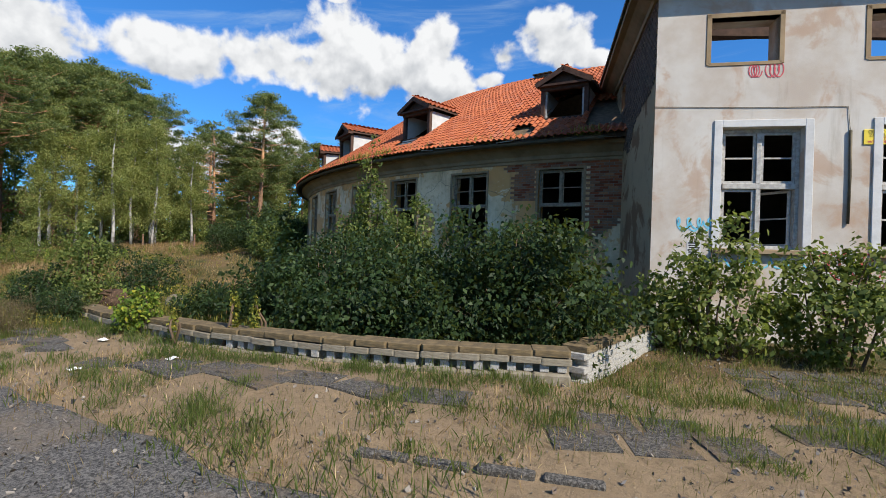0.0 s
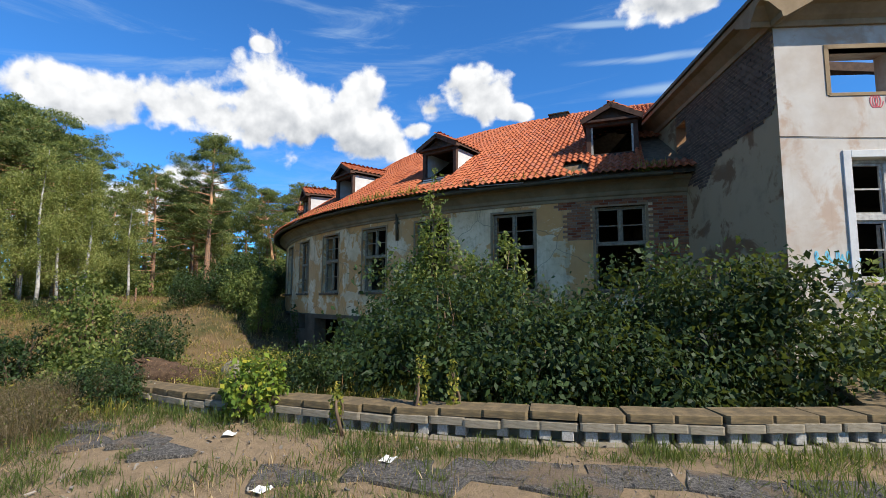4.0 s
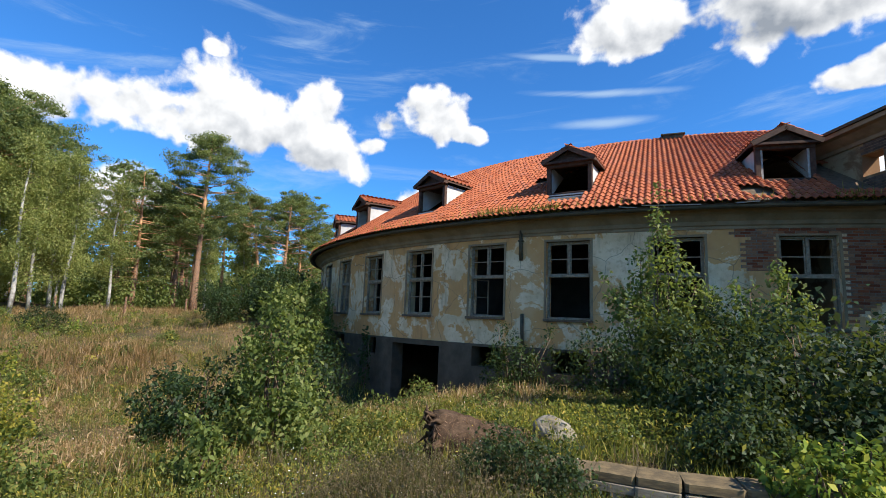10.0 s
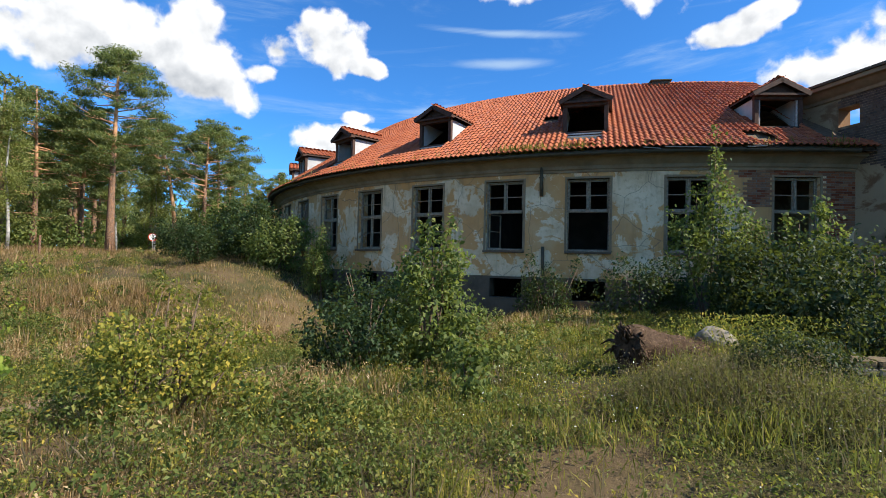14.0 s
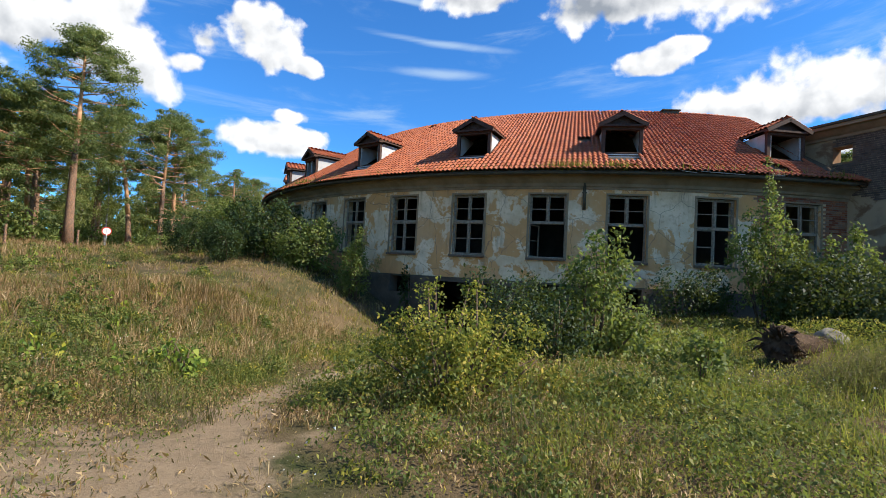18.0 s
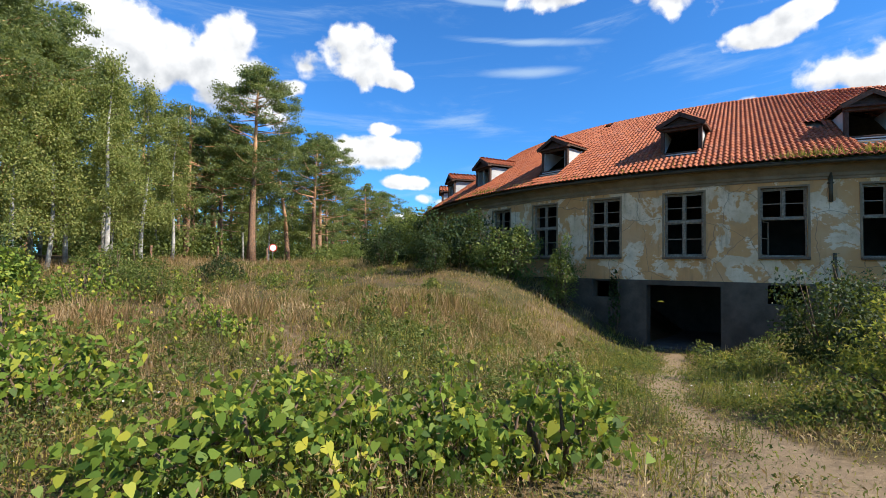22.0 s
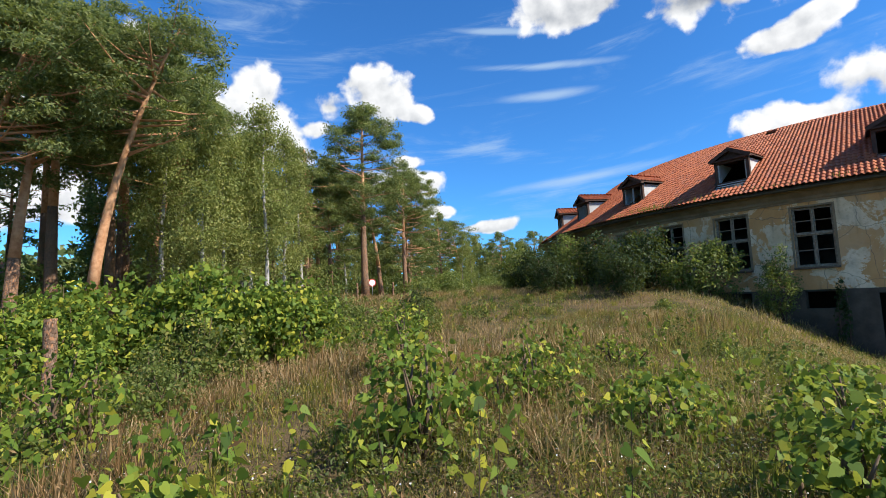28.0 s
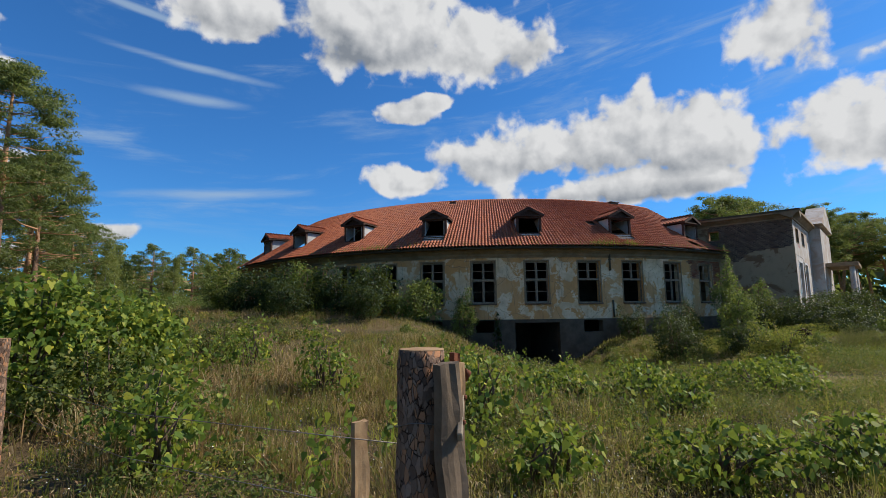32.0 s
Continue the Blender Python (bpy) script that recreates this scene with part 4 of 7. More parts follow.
def pierced(length, z0, z1, holes, thick):
    """A straight wall along x with openings (x0, x1, z0, z1)."""
    xs = sorted({0.0, length, *[h for q in holes for h in q[:2]]})
    zs = sorted({z0, z1, *[h for q in holes for h in q[2:]]})
    solid = lambda i, j: 0 <= i < len(xs) - 1 and 0 <= j < len(zs) - 1 and not any(
        q[0] < (xs[i] + xs[i + 1]) / 2 < q[1] and q[2] < (zs[j] + zs[j + 1]) / 2 < q[3] for q in holes)
    verts, faces, idx = [], [], {}

    def v(i, j, o):
        if (i, j, o) not in idx:
            idx[i, j, o] = len(verts)
            verts.append((xs[i], thick if o else 0.0, zs[j]))
        return idx[i, j, o]
    for i in range(len(xs) - 1):
        for j in range(len(zs) - 1):
            if not solid(i, j):
                continue
            faces.append((v(i, j, 0), v(i + 1, j, 0), v(i + 1, j + 1, 0), v(i, j + 1, 0)))
            faces.append((v(i, j, 1), v(i, j + 1, 1), v(i + 1, j + 1, 1), v(i + 1, j, 1)))
            if not solid(i - 1, j):
                faces.append((v(i, j, 0), v(i, j + 1, 0), v(i, j + 1, 1), v(i, j, 1)))
            if not solid(i + 1, j):
                faces.append((v(i + 1, j, 0), v(i + 1, j, 1), v(i + 1, j + 1, 1), v(i + 1, j + 1, 0)))
            if not solid(i, j - 1):
                faces.append((v(i, j, 0), v(i, j, 1), v(i + 1, j, 1), v(i + 1, j, 0)))
            if not solid(i, j + 1):
                faces.append((v(i, j + 1, 0), v(i + 1, j + 1, 0), v(i + 1, j + 1, 1), v(i, j + 1, 1)))
    return verts, faces


F_LEN = 8.2
v, f = pierced(F_LEN, -0.9, B_TOP, [(1.25, 2.68, 1.48, 3.84), (3.95, 5.38, 1.48, 3.84), (1.0, 2.2, 5.12, 6.0), (3.72, 4.92, 5.12, 6.0)], 0.5)
flat("front_wall", v, f, "pale", block).matrix_world = front
v, f = pierced(side_len, -0.9, B_TOP, [(4.1, 4.75, 5.55, 6.15)], 0.5)
# render darker than the front's: the side's shade is in the colour
sw = flat("side_wall", [(x, -y, z) for x, y, z in v], [q[::-1] for q in f], "sideshade", block, "worn brown-grey rendered side wall, shade put into its tones")
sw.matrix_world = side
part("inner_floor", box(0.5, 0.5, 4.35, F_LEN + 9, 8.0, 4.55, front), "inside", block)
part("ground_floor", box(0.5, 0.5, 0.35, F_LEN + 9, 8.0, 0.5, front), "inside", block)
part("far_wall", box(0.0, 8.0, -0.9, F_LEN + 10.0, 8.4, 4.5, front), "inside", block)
# projecting centre with a pediment
part("centre_bay", box(F_LEN - 0.01, -0.7, -0.9, F_LEN + 7.0, 0.4, B_TOP, front), "pale", block)
part("end_wall", box(F_LEN + 7.0, 0.0, -0.9, F_LEN + 13.0, 0.4, B_TOP, front), "pale", block)
bm = bmesh.new()
tri = [(F_LEN - 0.5, B_TOP + 0.3), (F_LEN + 7.5, B_TOP + 0.3), (F_LEN + 3.5, B_TOP + 2.1)]
va, vb = [bm.verts.new((x, -0.9, z)) for x, z in tri], [bm.verts.new((x, 0.3, z)) for x, z in tri]
bm.faces.new(va), bm.faces.new(vb[::-1])
for i in range(3):
    bm.faces.new((va[i], vb[i], vb[(i + 1) % 3], va[(i + 1) % 3]))
part("pediment", bm, "pale", block).matrix_world = front
part("balcony", box(F_LEN + 1.2, -2.6, 3.95, F_LEN + 5.8, -0.7, 4.25, front, 0.03), "trim", block, "cracked balcony slab")
for x in (F_LEN + 1.6, F_LEN + 5.4):
    part("balcony_column", tube([front @ Vector((x, -2.2, -0.8)), front @ Vector((x, -2.2, 3.95))], [0.2, 0.17], 12), "pale", block)


def straight_cornice(m, length, mat, name, start=-0.45):
    prof = [(0.0, B_TOP - 0.28), (-0.06, B_TOP - 0.28), (-0.08, B_TOP - 0.18), (-0.16, B_TOP - 0.12), (-0.30, B_TOP + 0.02), (-0.44, B_TOP + 0.05), (-0.44, B_TOP + 0.17), (0.5, B_TOP + 0.22), (0.5, B_TOP)]
    k = len(prof)
    verts = [(x, y, z) for x in (start, length) for y, z in prof]
    faces = [(j, (j + 1) % k, k + (j + 1) % k, k + j) for j in range(k)] + [tuple(range(k))[::-1], tuple(range(k, 2 * k))]
    ob = flat(name, verts, faces, mat, block, "weathered moulded cornice")
    ob.matrix_world = m
    return ob


straight_cornice(front, F_LEN - 0.02, "trim", "cornice")
mirror = side @ Matrix.Diagonal((1, -1, 1, 1))
straight_cornice(mirror, side_len, "trim", "cornice", -0.44)
part("roof_sheet", box(-0.5, -0.5, B_TOP + 0.18, side_len, 0.45, B_TOP + 0.26, mirror), "gutter", block, "dark torn roofing felt edge")
part("roof_beam", box(0.6, 2.2, 6.55, 6.5, 2.4, 6.75, front), "timber", block)
part("roof_beam", box(0.6, 1.3, 6.3, 6.5, 1.45, 6.5, front @ Matrix.Rotation(radians(4), 4, "Y")), "timber", block)



# ---- leaves ----
def quad_mesh(name, corners, mat):
    """A mesh of separate k-cornered pieces, from an array (n, k, 3)."""
    n, k = np.shape(corners)[:2]
    me = bpy.data.meshes.new(name)
    me.vertices.add(k * n)
    me.loops.add(k * n)
    me.polygons.add(n)
    me.vertices.foreach_set("co", np.asarray(corners, dtype=np.float32).ravel())
    me.loops.foreach_set("vertex_index", np.arange(k * n, dtype=np.int32))
    me.polygons.foreach_set("loop_start", np.arange(0, k * n, k, dtype=np.int32))
    me.polygons.foreach_set("loop_total", np.full(n, k, dtype=np.int32))
    me.update()
    me.materials.append(MAT[mat])
    return me


def unit(v):
    return v / np.maximum(np.linalg.norm(v, axis=-1, keepdims=True), 1e-9)


def leaves_at(rng, p, out, size, ratio=0.62, droop=0.35, spread_=0.25, up=0.5):
    """Leaf pieces at points p that face roughly outward and up, folded a little along the midrib."""
    n = len(p)
    normal = unit(out * (1 - up) + np.array([0, 0, up]) + rng.normal(0, 0.55, (n, 3)))
    along = rng.normal(0, 1, (n, 3))
    along = unit(along - normal * (along * normal).sum(1, keepdims=True) + np.array([0, 0, -droop]))
    across = np.cross(normal, along)
    s = size * (1 + rng.normal(0, spread_, (n, 1))).clip(0.45, 1.8)
    if ratio > 0.75:        # broad heart-shaped leaf
        out_ = []
        for u, v_ in ((-0.42, 0.0), (-0.5, 0.26), (-0.28, 0.47), (0.02, 0.40), (0.55, 0.0), (0.02, -0.40), (-0.28, -0.47), (-0.5, -0.26)):
            out_.append(p + along * s * u + across * s * v_ * ratio + normal * s * (0.22 * abs(v_)) - np.array([0, 0, 0.12]) * s * (u > 0.3))
        return np.stack(out_, 1)
    a = p - along * s * 0.5
    b = p + along * s * 0.5 - np.array([0, 0, 1]) * s * 0.08
    l = p + across * s * ratio * 0.5 - along * s * 0.05 + normal * s * 0.08
    r = p - across * s * ratio * 0.5 - along * s * 0.05 + normal * s * 0.08
    return np.stack([a, l, b, r], 1)


def blob_points(rng, blobs, n):
    """Points in a union of uneven blobs (x, y, z, rx, ry, rz), thicker towards the skin."""
    blobs = np.array(blobs, float)
    vol = blobs[:, 3] * blobs[:, 4] * blobs[:, 5]
    pick = rng.choice(len(blobs), n, p=vol / vol.sum())
    d = unit(rng.normal(0, 1, (n, 3)))
    rad = rng.uniform(0.25, 1.0, (n, 1)) ** 0.45
    lump = 1 + 0.22 * np.sin(d[:, :1] * 5 + pick[:, None] * 1.7) * np.cos(d[:, 1:2] * 6 + pick[:, None]) + 0.12 * np.sin(d[:, 2:] * 9 + pick[:, None])
    return blobs[pick, :3] + d * rad * lump * blobs[pick, 3:], d


def bush(name, m, label, blobs, n, size, mat, seed, stems=7, ratio=0.62, up=0.5, category="bush", group=""):
    rng = np.random.default_rng(seed)
    b = thing(name, m, label, category, group)
    p, d = blob_points(rng, blobs, n)
    sprays, sd = blob_points(rng, [(q[0], q[1], q[2], q[3] * 1.06, q[4] * 1.06, q[5] * 1.08) for q in blobs], 16 * len(blobs))
    pick = rng.integers(0, len(sprays), n)
    clump = rng.random(n) < 0.62
    mean = np.mean([q[3:6] for q in blobs], 0)
    p = np.where(clump[:, None], sprays[pick] + rng.normal(0, 0.17, (n, 3)) * mean, p)
    d = np.where(clump[:, None], unit(sd[pick] + rng.normal(0, 0.5, (n, 3))), d)
    keep = p[:, 2] > 0.02
    lf = new("leaves", quad_mesh("leaves", leaves_at(rng, p[keep], d[keep], size, ratio, up=up), mat))
    lf.parent = b
    for k in range(stems):
        t = blobs[k % len(blobs)]
        tip = Vector((t[0] + rng.uniform(-0.5, 0.5) * t[3], t[1] + rng.uniform(-0.5, 0.5) * t[4], t[2] + 0.55 * t[5]))
        foot = Vector((tip.x * 0.25 + rng.uniform(-0.15, 0.15), tip.y * 0.25 + rng.uniform(-0.15, 0.15), -0.1))
        mid = foot.lerp(tip, 0.5) + Vector((rng.uniform(-0.12, 0.12), rng.uniform(-0.12, 0.12), 0.1))
        part("stem", tube([foot, mid, tip], [0.025, 0.018, 0.006], 6), "twig", b)
    return b


def on_ground(x, y, turn=0.0, s=1.0, sink=0.0):
    return Matrix.Translation((x, y, ground_z(x, y) - sink)) @ Matrix.Rotation(radians(turn), 4, "Z") @ Matrix.Diagonal((s, s, s, 1))


# ---- trees ----
def pine(m, height, bare, lean, seed, label, crown=1.0, clumps=90, mat="redbark", fine=1.0, half=4):
    rng = np.random.default_rng(seed)
    t = thing("pine_tree", m, label, "tree", "pines of the wood edge")
    pts, rad = [], []
    r0 = height * 0.0165 + 0.05
    for k in range(9):
        u = k / 8
        pts.append(Vector((lean[0] * u * u * height + 0.12 * math.sin(3 * u + seed), lean[1] * u * u * height + 0.1 * math.cos(4 * u + seed), u * height * 0.97 - 0.2)))
        rad.append(r0 * (1 - 0.86 * u) * (1.25 if k == 0 else 1))
    part("lower_trunk", tube(pts[:half + 1], rad[:half + 1], 10), "bark", t)
    part("upper_trunk", tube(pts[half:], rad[half:], 9), mat, t)

    def spine(u):
        f = min(7.999, u * 8)
        i = int(f)
        return pts[i].lerp(pts[i + 1], f - i)
    p_all, d_all = [], []
    limbs = bmesh.new()
    for k in range(clumps):
        u = bare + (1 - bare) * ((k + rng.uniform(0, 1)) / clumps) ** 0.85
        s = spine(min(u, 0.995))
        w = (u - bare) / (1 - bare)
        reach = crown * height * 0.17 * (0.35 + 1.1 * math.sin(math.pi * min(1, 0.12 + w * 0.93)) ** 0.7) * rng.uniform(0.45, 1.15)
        ang = rng.uniform(0, 2 * math.pi)
        tip = s + Vector((math.cos(ang) * reach, math.sin(ang) * reach, reach * rng.uniform(-0.05, 0.45)))
        if k % 3 == 0:
            mid = s.lerp(tip, 0.55) + Vector((0, 0, -0.06 * reach))
            tb = tube([s, mid, tip], [0.015 + 0.014 * reach, 0.014 + 0.006 * reach, 0.008], 5)
            me = bpy.data.meshes.new("tmp")
            tb.to_mesh(me)
            tb.free()
            limbs.from_mesh(me)
            bpy.data.meshes.remove(me)
        size = (height * 0.045 + 0.22) * rng.uniform(0.6, 1.25)
        n = int(46 * fine)
        d = unit(rng.normal(0, 1, (n, 3)))
        p_all.append(np.array(tip) + d * rng.uniform(0.3, 1, (n, 1)) * np.array([size, size, size * 0.42]))
        d_all.append(d)
    tagged(part("branchwork", limbs, mat, t), kind="stuff")
    p, d = np.concatenate(p_all), np.concatenate(d_all)
    cr = new("crown", quad_mesh("crown", leaves_at(rng, p, d, height * 0.028 / math.sqrt(fine) * 0.92, 0.30, 0.0, 0.3, 0.35), "needle"))
    cr.parent = t
    return t


def birch(m, height, seed, label, leaves=4200, lean=(0.0, 0.0)):
    rng = np.random.default_rng(seed)
    t = thing("birch_tree", m, label, "tree", "birches of the wood edge")
    pts = [Vector((lean[0] * (k / 7) ** 1.5 * height + 0.15 * math.sin(k * 0.9 + seed), lean[1] * (k / 7) ** 1.5 * height + 0.12 * math.cos(k + seed), height * k / 7 - 0.15)) for k in range(8)]
    part("trunk", tube(pts, [0.012 * height * (1 - 0.9 * k / 7) + 0.01 for k in range(8)], 8), "birch", t)
    p_all, d_all = [], []
    boughs = bmesh.new()
    for k in range(34):
        u = 0.22 + 0.78 * (k + rng.uniform(0, 1)) / 34
        f = min(6.999, u * 7)
        s = pts[int(f)].lerp(pts[int(f) + 1], f - int(f))
        reach = height * 0.16 * (1.15 - u) * rng.uniform(0.6, 1.3) + 0.25
        ang = rng.uniform(0, 2 * math.pi)
        tip = s + Vector((math.cos(ang) * reach, math.sin(ang) * reach, reach * rng.uniform(0.0, 0.6)))
        tb = tube([s, s.lerp(tip, 0.6) + Vector((0, 0, 0.08)), tip], [0.02, 0.012, 0.005], 4)
        me = bpy.data.meshes.new("tmp")
        tb.to_mesh(me)
        tb.free()
        boughs.from_mesh(me)
        bpy.data.meshes.remove(me)
        n = leaves // 34
        along = rng.uniform(0.25, 1.05, (n, 1))
        c = np.array(s) * (1 - along) + np.array(tip) * along + rng.normal(0, 0.16 + 0.012 * height, (n, 3)) + np.array([0, 0, -1]) * np.abs(rng.normal(0, 0.35, (n, 1)))
        p_all.append(c)
        d_all.append(unit(rng.normal(0, 1, (n, 3))))
    tagged(part("branchwork", boughs, "twig", t), kind="stuff")
    cr = new("crown", quad_mesh("crown", leaves_at(rng, np.concatenate(p_all), np.concatenate(d_all), (0.15 + 0.006 * height) * math.sqrt(4200 / leaves), 0.7, 0.5), "birchleaf"))
    cr.parent = t
    return t
# ---- the wood ----
P_LABEL = "tall Scots pine with a bare orange upper trunk"
pine(on_ground(-31, 33), 17.2, 0.36, (0.0, 0.0), 3, "solitary tall Scots pine with an open crown", 0.8, 170, fine=4.0)
PINE_A = pine(on_ground(-32.3, 10.5), 13.6, 0.56, (0.27, 0.07), 5, "leaning Scots pine with a sunlit orange trunk", 1.2, 140, fine=4.5, half=1)
PINE_B = pine(on_ground(-35.6, 9.4), 14.4, 0.5, (0.17, 0.05), 6, P_LABEL, 1.15, 180, fine=4.0, half=2)
PINE_C = pine(on_ground(-33.2, 47), 15.0, 0.18, (0.0, 0.02), 9, "bushy Scots pine with branches far down", 1.15, 140, fine=2.2)
BIRCH_A = birch(on_ground(-36, 24), 12.5, 2, "slender birch with a pale trunk and light green leaves", 13000)
BIRCH_B = birch(on_ground(-33, 21), 11.0, 7, "slender leaning birch with a white trunk", 12000, lean=(0.06, 0.0))
FAR_PINE = pine(on_ground(-58, 20), 14.5, 0.42, (0.03, 0.02), 15, "Scots pine deep in the wood", 1.0, 70, fine=0.8)
FAR_BIRCH = birch(on_ground(-55, 27), 11.5, 16, "birch deep in the wood", 2200)
PINE_U = pine(on_ground(-42.5, 20.0), 18.2, 0.52, (0.03, 0.0), 21, "tall umbrella pine with a dense flat crown", 1.35, 190, fine=3.0, half=3)
for x, y, turn, sc in ((-39.5, 16.8, 70, 0.96), (-46.0, 23.0, 160, 1.02), (-45.5, 17.2, 250, 1.0), (-38.2, 12.8, 20, 0.93), (-48.5, 27.5, 310, 0.97)):
    copy_thing(PINE_U, on_ground(x, y, turn, sc))
rng = random.Random(11)
placed = [(-42.5, 20), (-39.5, 16.8), (-46, 23), (-45.5, 17.2), (-38.2, 12.8), (-31, 33), (-32.3, 10.5), (-35.6, 9.4), (-33.2, 47)] + [(-47 + 3 * i, 10 + 3 * j) for i in range(3) for j in range(4)]


def free_spot(x, y, gap):
    if any(math.hypot(x - a, y - b) < gap for a, b in placed):
        return False
    placed.append((x, y))
    return True


def wood_edge(y):
    """The x of the wood's edge at a given y."""
    return float(np.interp(y, [-14, 2, 8, 14, 22, 34, 50, 70, 95, 130], [-46, -44, -40, -38, -34, -34, -36, -31, -16, 10]))


for x, y, turn, sc, src in ((-29.4, 13.4, 40, 0.82, BIRCH_B), (-29.7, 18.4, 150, 0.95, BIRCH_A), (-32.6, 18.7, 220, 0.95, BIRCH_B), (-31.2, 22.3, 300, 0.9, BIRCH_A), (-30.6, 16.0, 80, 0.88, BIRCH_B), (-33.5, 15.2, 10, 0.95, BIRCH_A),
                            (-33.0, 26.5, 120, 0.85, BIRCH_A), (-34.4, 7.0, 20, 0.95, PINE_B), (-37.0, 17.5, 60, 1.0, PINE_B), (-34.5, 29.5, 200, 0.85, PINE_C)):
    placed.append((x, y))
    copy_thing(src, on_ground(x, y, turn, sc))
count = 0
while count < 112:
    y = rng.uniform(-14, 110)
    x = wood_edge(y) - 34 * rng.random() ** 1.4
    if not free_spot(x, y, 1.9):
        continue
    count += 1
    depth = wood_edge(y) - x
    s = rng.uniform(0.78, 1.08) * (0.85 if y > 60 else 1.0)
    if y < 14:
        src = rng.choice([PINE_B, PINE_B, PINE_B, BIRCH_A])
    elif y < 31:
        src = rng.choice([BIRCH_A, BIRCH_B, BIRCH_A, BIRCH_B, PINE_C] if depth < 9 else [PINE_B, BIRCH_B, BIRCH_A])
    else:
        src = rng.choice([PINE_C, PINE_C, BIRCH_A, BIRCH_B, PINE_B])
    if depth > 7:
        src = FAR_BIRCH if src in (BIRCH_A, BIRCH_B) else FAR_PINE
    copy_thing(src, on_ground(x, y, rng.uniform(0, 360), s))
for k in range(30):
    x, y = rng.uniform(38, 82), rng.uniform(24, 66)
    copy_thing(PINE_B, on_ground(x, y, rng.uniform(0, 360), rng.uniform(0.92, 1.15)))


def thicket(name, spots, n, size, mat, seed, label):
    """Undergrowth too dense to count: one mesh of leaves heaped over many spots (x, y, radius, height)."""
    r = np.random.default_rng(seed)
    blobs = [(x, y, ground_z(x, y) + h * 0.42, rad, rad, h * 0.62) for x, y, rad, h in spots]
    p, d = blob_points(r, blobs, n)
    ob = new(name, quad_mesh(name, leaves_at(r, p, d, size, 0.62), mat))
    return tagged(ob, label, "undergrowth", kind="stuff")


r2 = random.Random(21)
edge = []
for k in range(110):
    y = r2.uniform(8, 110)
    edge.append((wood_edge(y) - r2.uniform(0.5, 16), y, r2.uniform(1.2, 2.6), r2.uniform(1.2, 3.6)))
thicket("wood_undergrowth", edge, 56000, 0.26, "sapling", 31, "dense green undergrowth along the wood's edge")
deep = []
for k in range(95):
    y = r2.uniform(30, 104) if k > 40 else r2.uniform(-6, 30)
    deep.append((wood_edge(y) - r2.uniform(11, 36), y, r2.uniform(2.2, 4.0), r2.uniform(4.5, 9.5)))
deep = [q for q in deep if line_gap(q[0], q[1], [(-30, 4), (-66, 21), (-30, 13)]) > 5]
thicket("wood_interior", deep[::2], 15000, 0.5, "needle", 34, "dim green mass of trees deep in the wood")
far = []
for k in range(90):
    t = k / 89
    a = radians(196 - 236 * t)
    rr = r2.uniform(95, 125)
    far.append((-5 + rr * math.cos(a), 30 + rr * math.sin(a), r2.uniform(6, 11), r2.uniform(9, 15)))
thicket("distant_wood", far, 30000, 1.7, "needle", 32, "dark distant wood closing the view")
low = [(wood_edge(y) + r2.uniform(2, 9), y, r2.uniform(1.0, 2.2), r2.uniform(0.8, 2.4)) for y in [r2.uniform(44, 88) for k in range(40)]]
thicket("roadside_scrub", low, 24000, 0.20, "sapling", 33, "rounded green scrub beyond the meadow")

# ---- shrubs by the hall ----
LIL = "dense dark green lilac bush with glossy leaves"
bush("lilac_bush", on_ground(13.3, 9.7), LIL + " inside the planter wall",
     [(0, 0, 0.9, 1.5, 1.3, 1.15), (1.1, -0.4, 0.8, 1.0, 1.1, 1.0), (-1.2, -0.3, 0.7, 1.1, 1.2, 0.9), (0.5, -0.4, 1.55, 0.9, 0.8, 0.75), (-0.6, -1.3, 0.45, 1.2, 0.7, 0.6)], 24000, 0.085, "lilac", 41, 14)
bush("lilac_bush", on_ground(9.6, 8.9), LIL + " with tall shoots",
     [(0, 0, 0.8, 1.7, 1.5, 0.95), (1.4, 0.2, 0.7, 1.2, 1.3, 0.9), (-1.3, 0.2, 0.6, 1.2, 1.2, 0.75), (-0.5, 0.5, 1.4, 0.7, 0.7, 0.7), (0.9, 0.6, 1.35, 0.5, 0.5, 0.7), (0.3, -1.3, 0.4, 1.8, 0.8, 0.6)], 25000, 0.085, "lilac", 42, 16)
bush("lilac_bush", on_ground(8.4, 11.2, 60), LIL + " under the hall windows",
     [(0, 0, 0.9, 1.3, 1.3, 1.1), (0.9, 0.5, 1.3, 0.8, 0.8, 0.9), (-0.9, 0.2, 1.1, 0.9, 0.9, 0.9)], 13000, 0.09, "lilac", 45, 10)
bush("young_tree", on_ground(7.5, 12.0), "slim young tree with pale green leaves before the hall",
     [(0, 0, 1.7, 0.6, 0.6, 1.4), (0.1, 0, 3.1, 0.4, 0.4, 1.0), (0.05, 0, 4.1, 0.2, 0.2, 0.65), (-0.6, 0, 1.9, 0.5, 0.5, 0.9), (0.6, 0.2, 2.2, 0.45, 0.45, 0.8), (-0.4, 0.1, 2.9, 0.25, 0.25, 0.7)], 4200, 0.095, "sapling", 43, 7, category="young tree")
bush("young_tree", on_ground(9.4, 11.6), "young tree with light green leaves by the brick patch",
     [(0, 0, 1.3, 0.65, 0.6, 1.0), (0.3, 0, 2.2, 0.35, 0.35, 0.7), (-0.4, 0, 2.0, 0.35, 0.35, 0.7)], 2800, 0.095, "sapling", 44, 6, category="young tree")
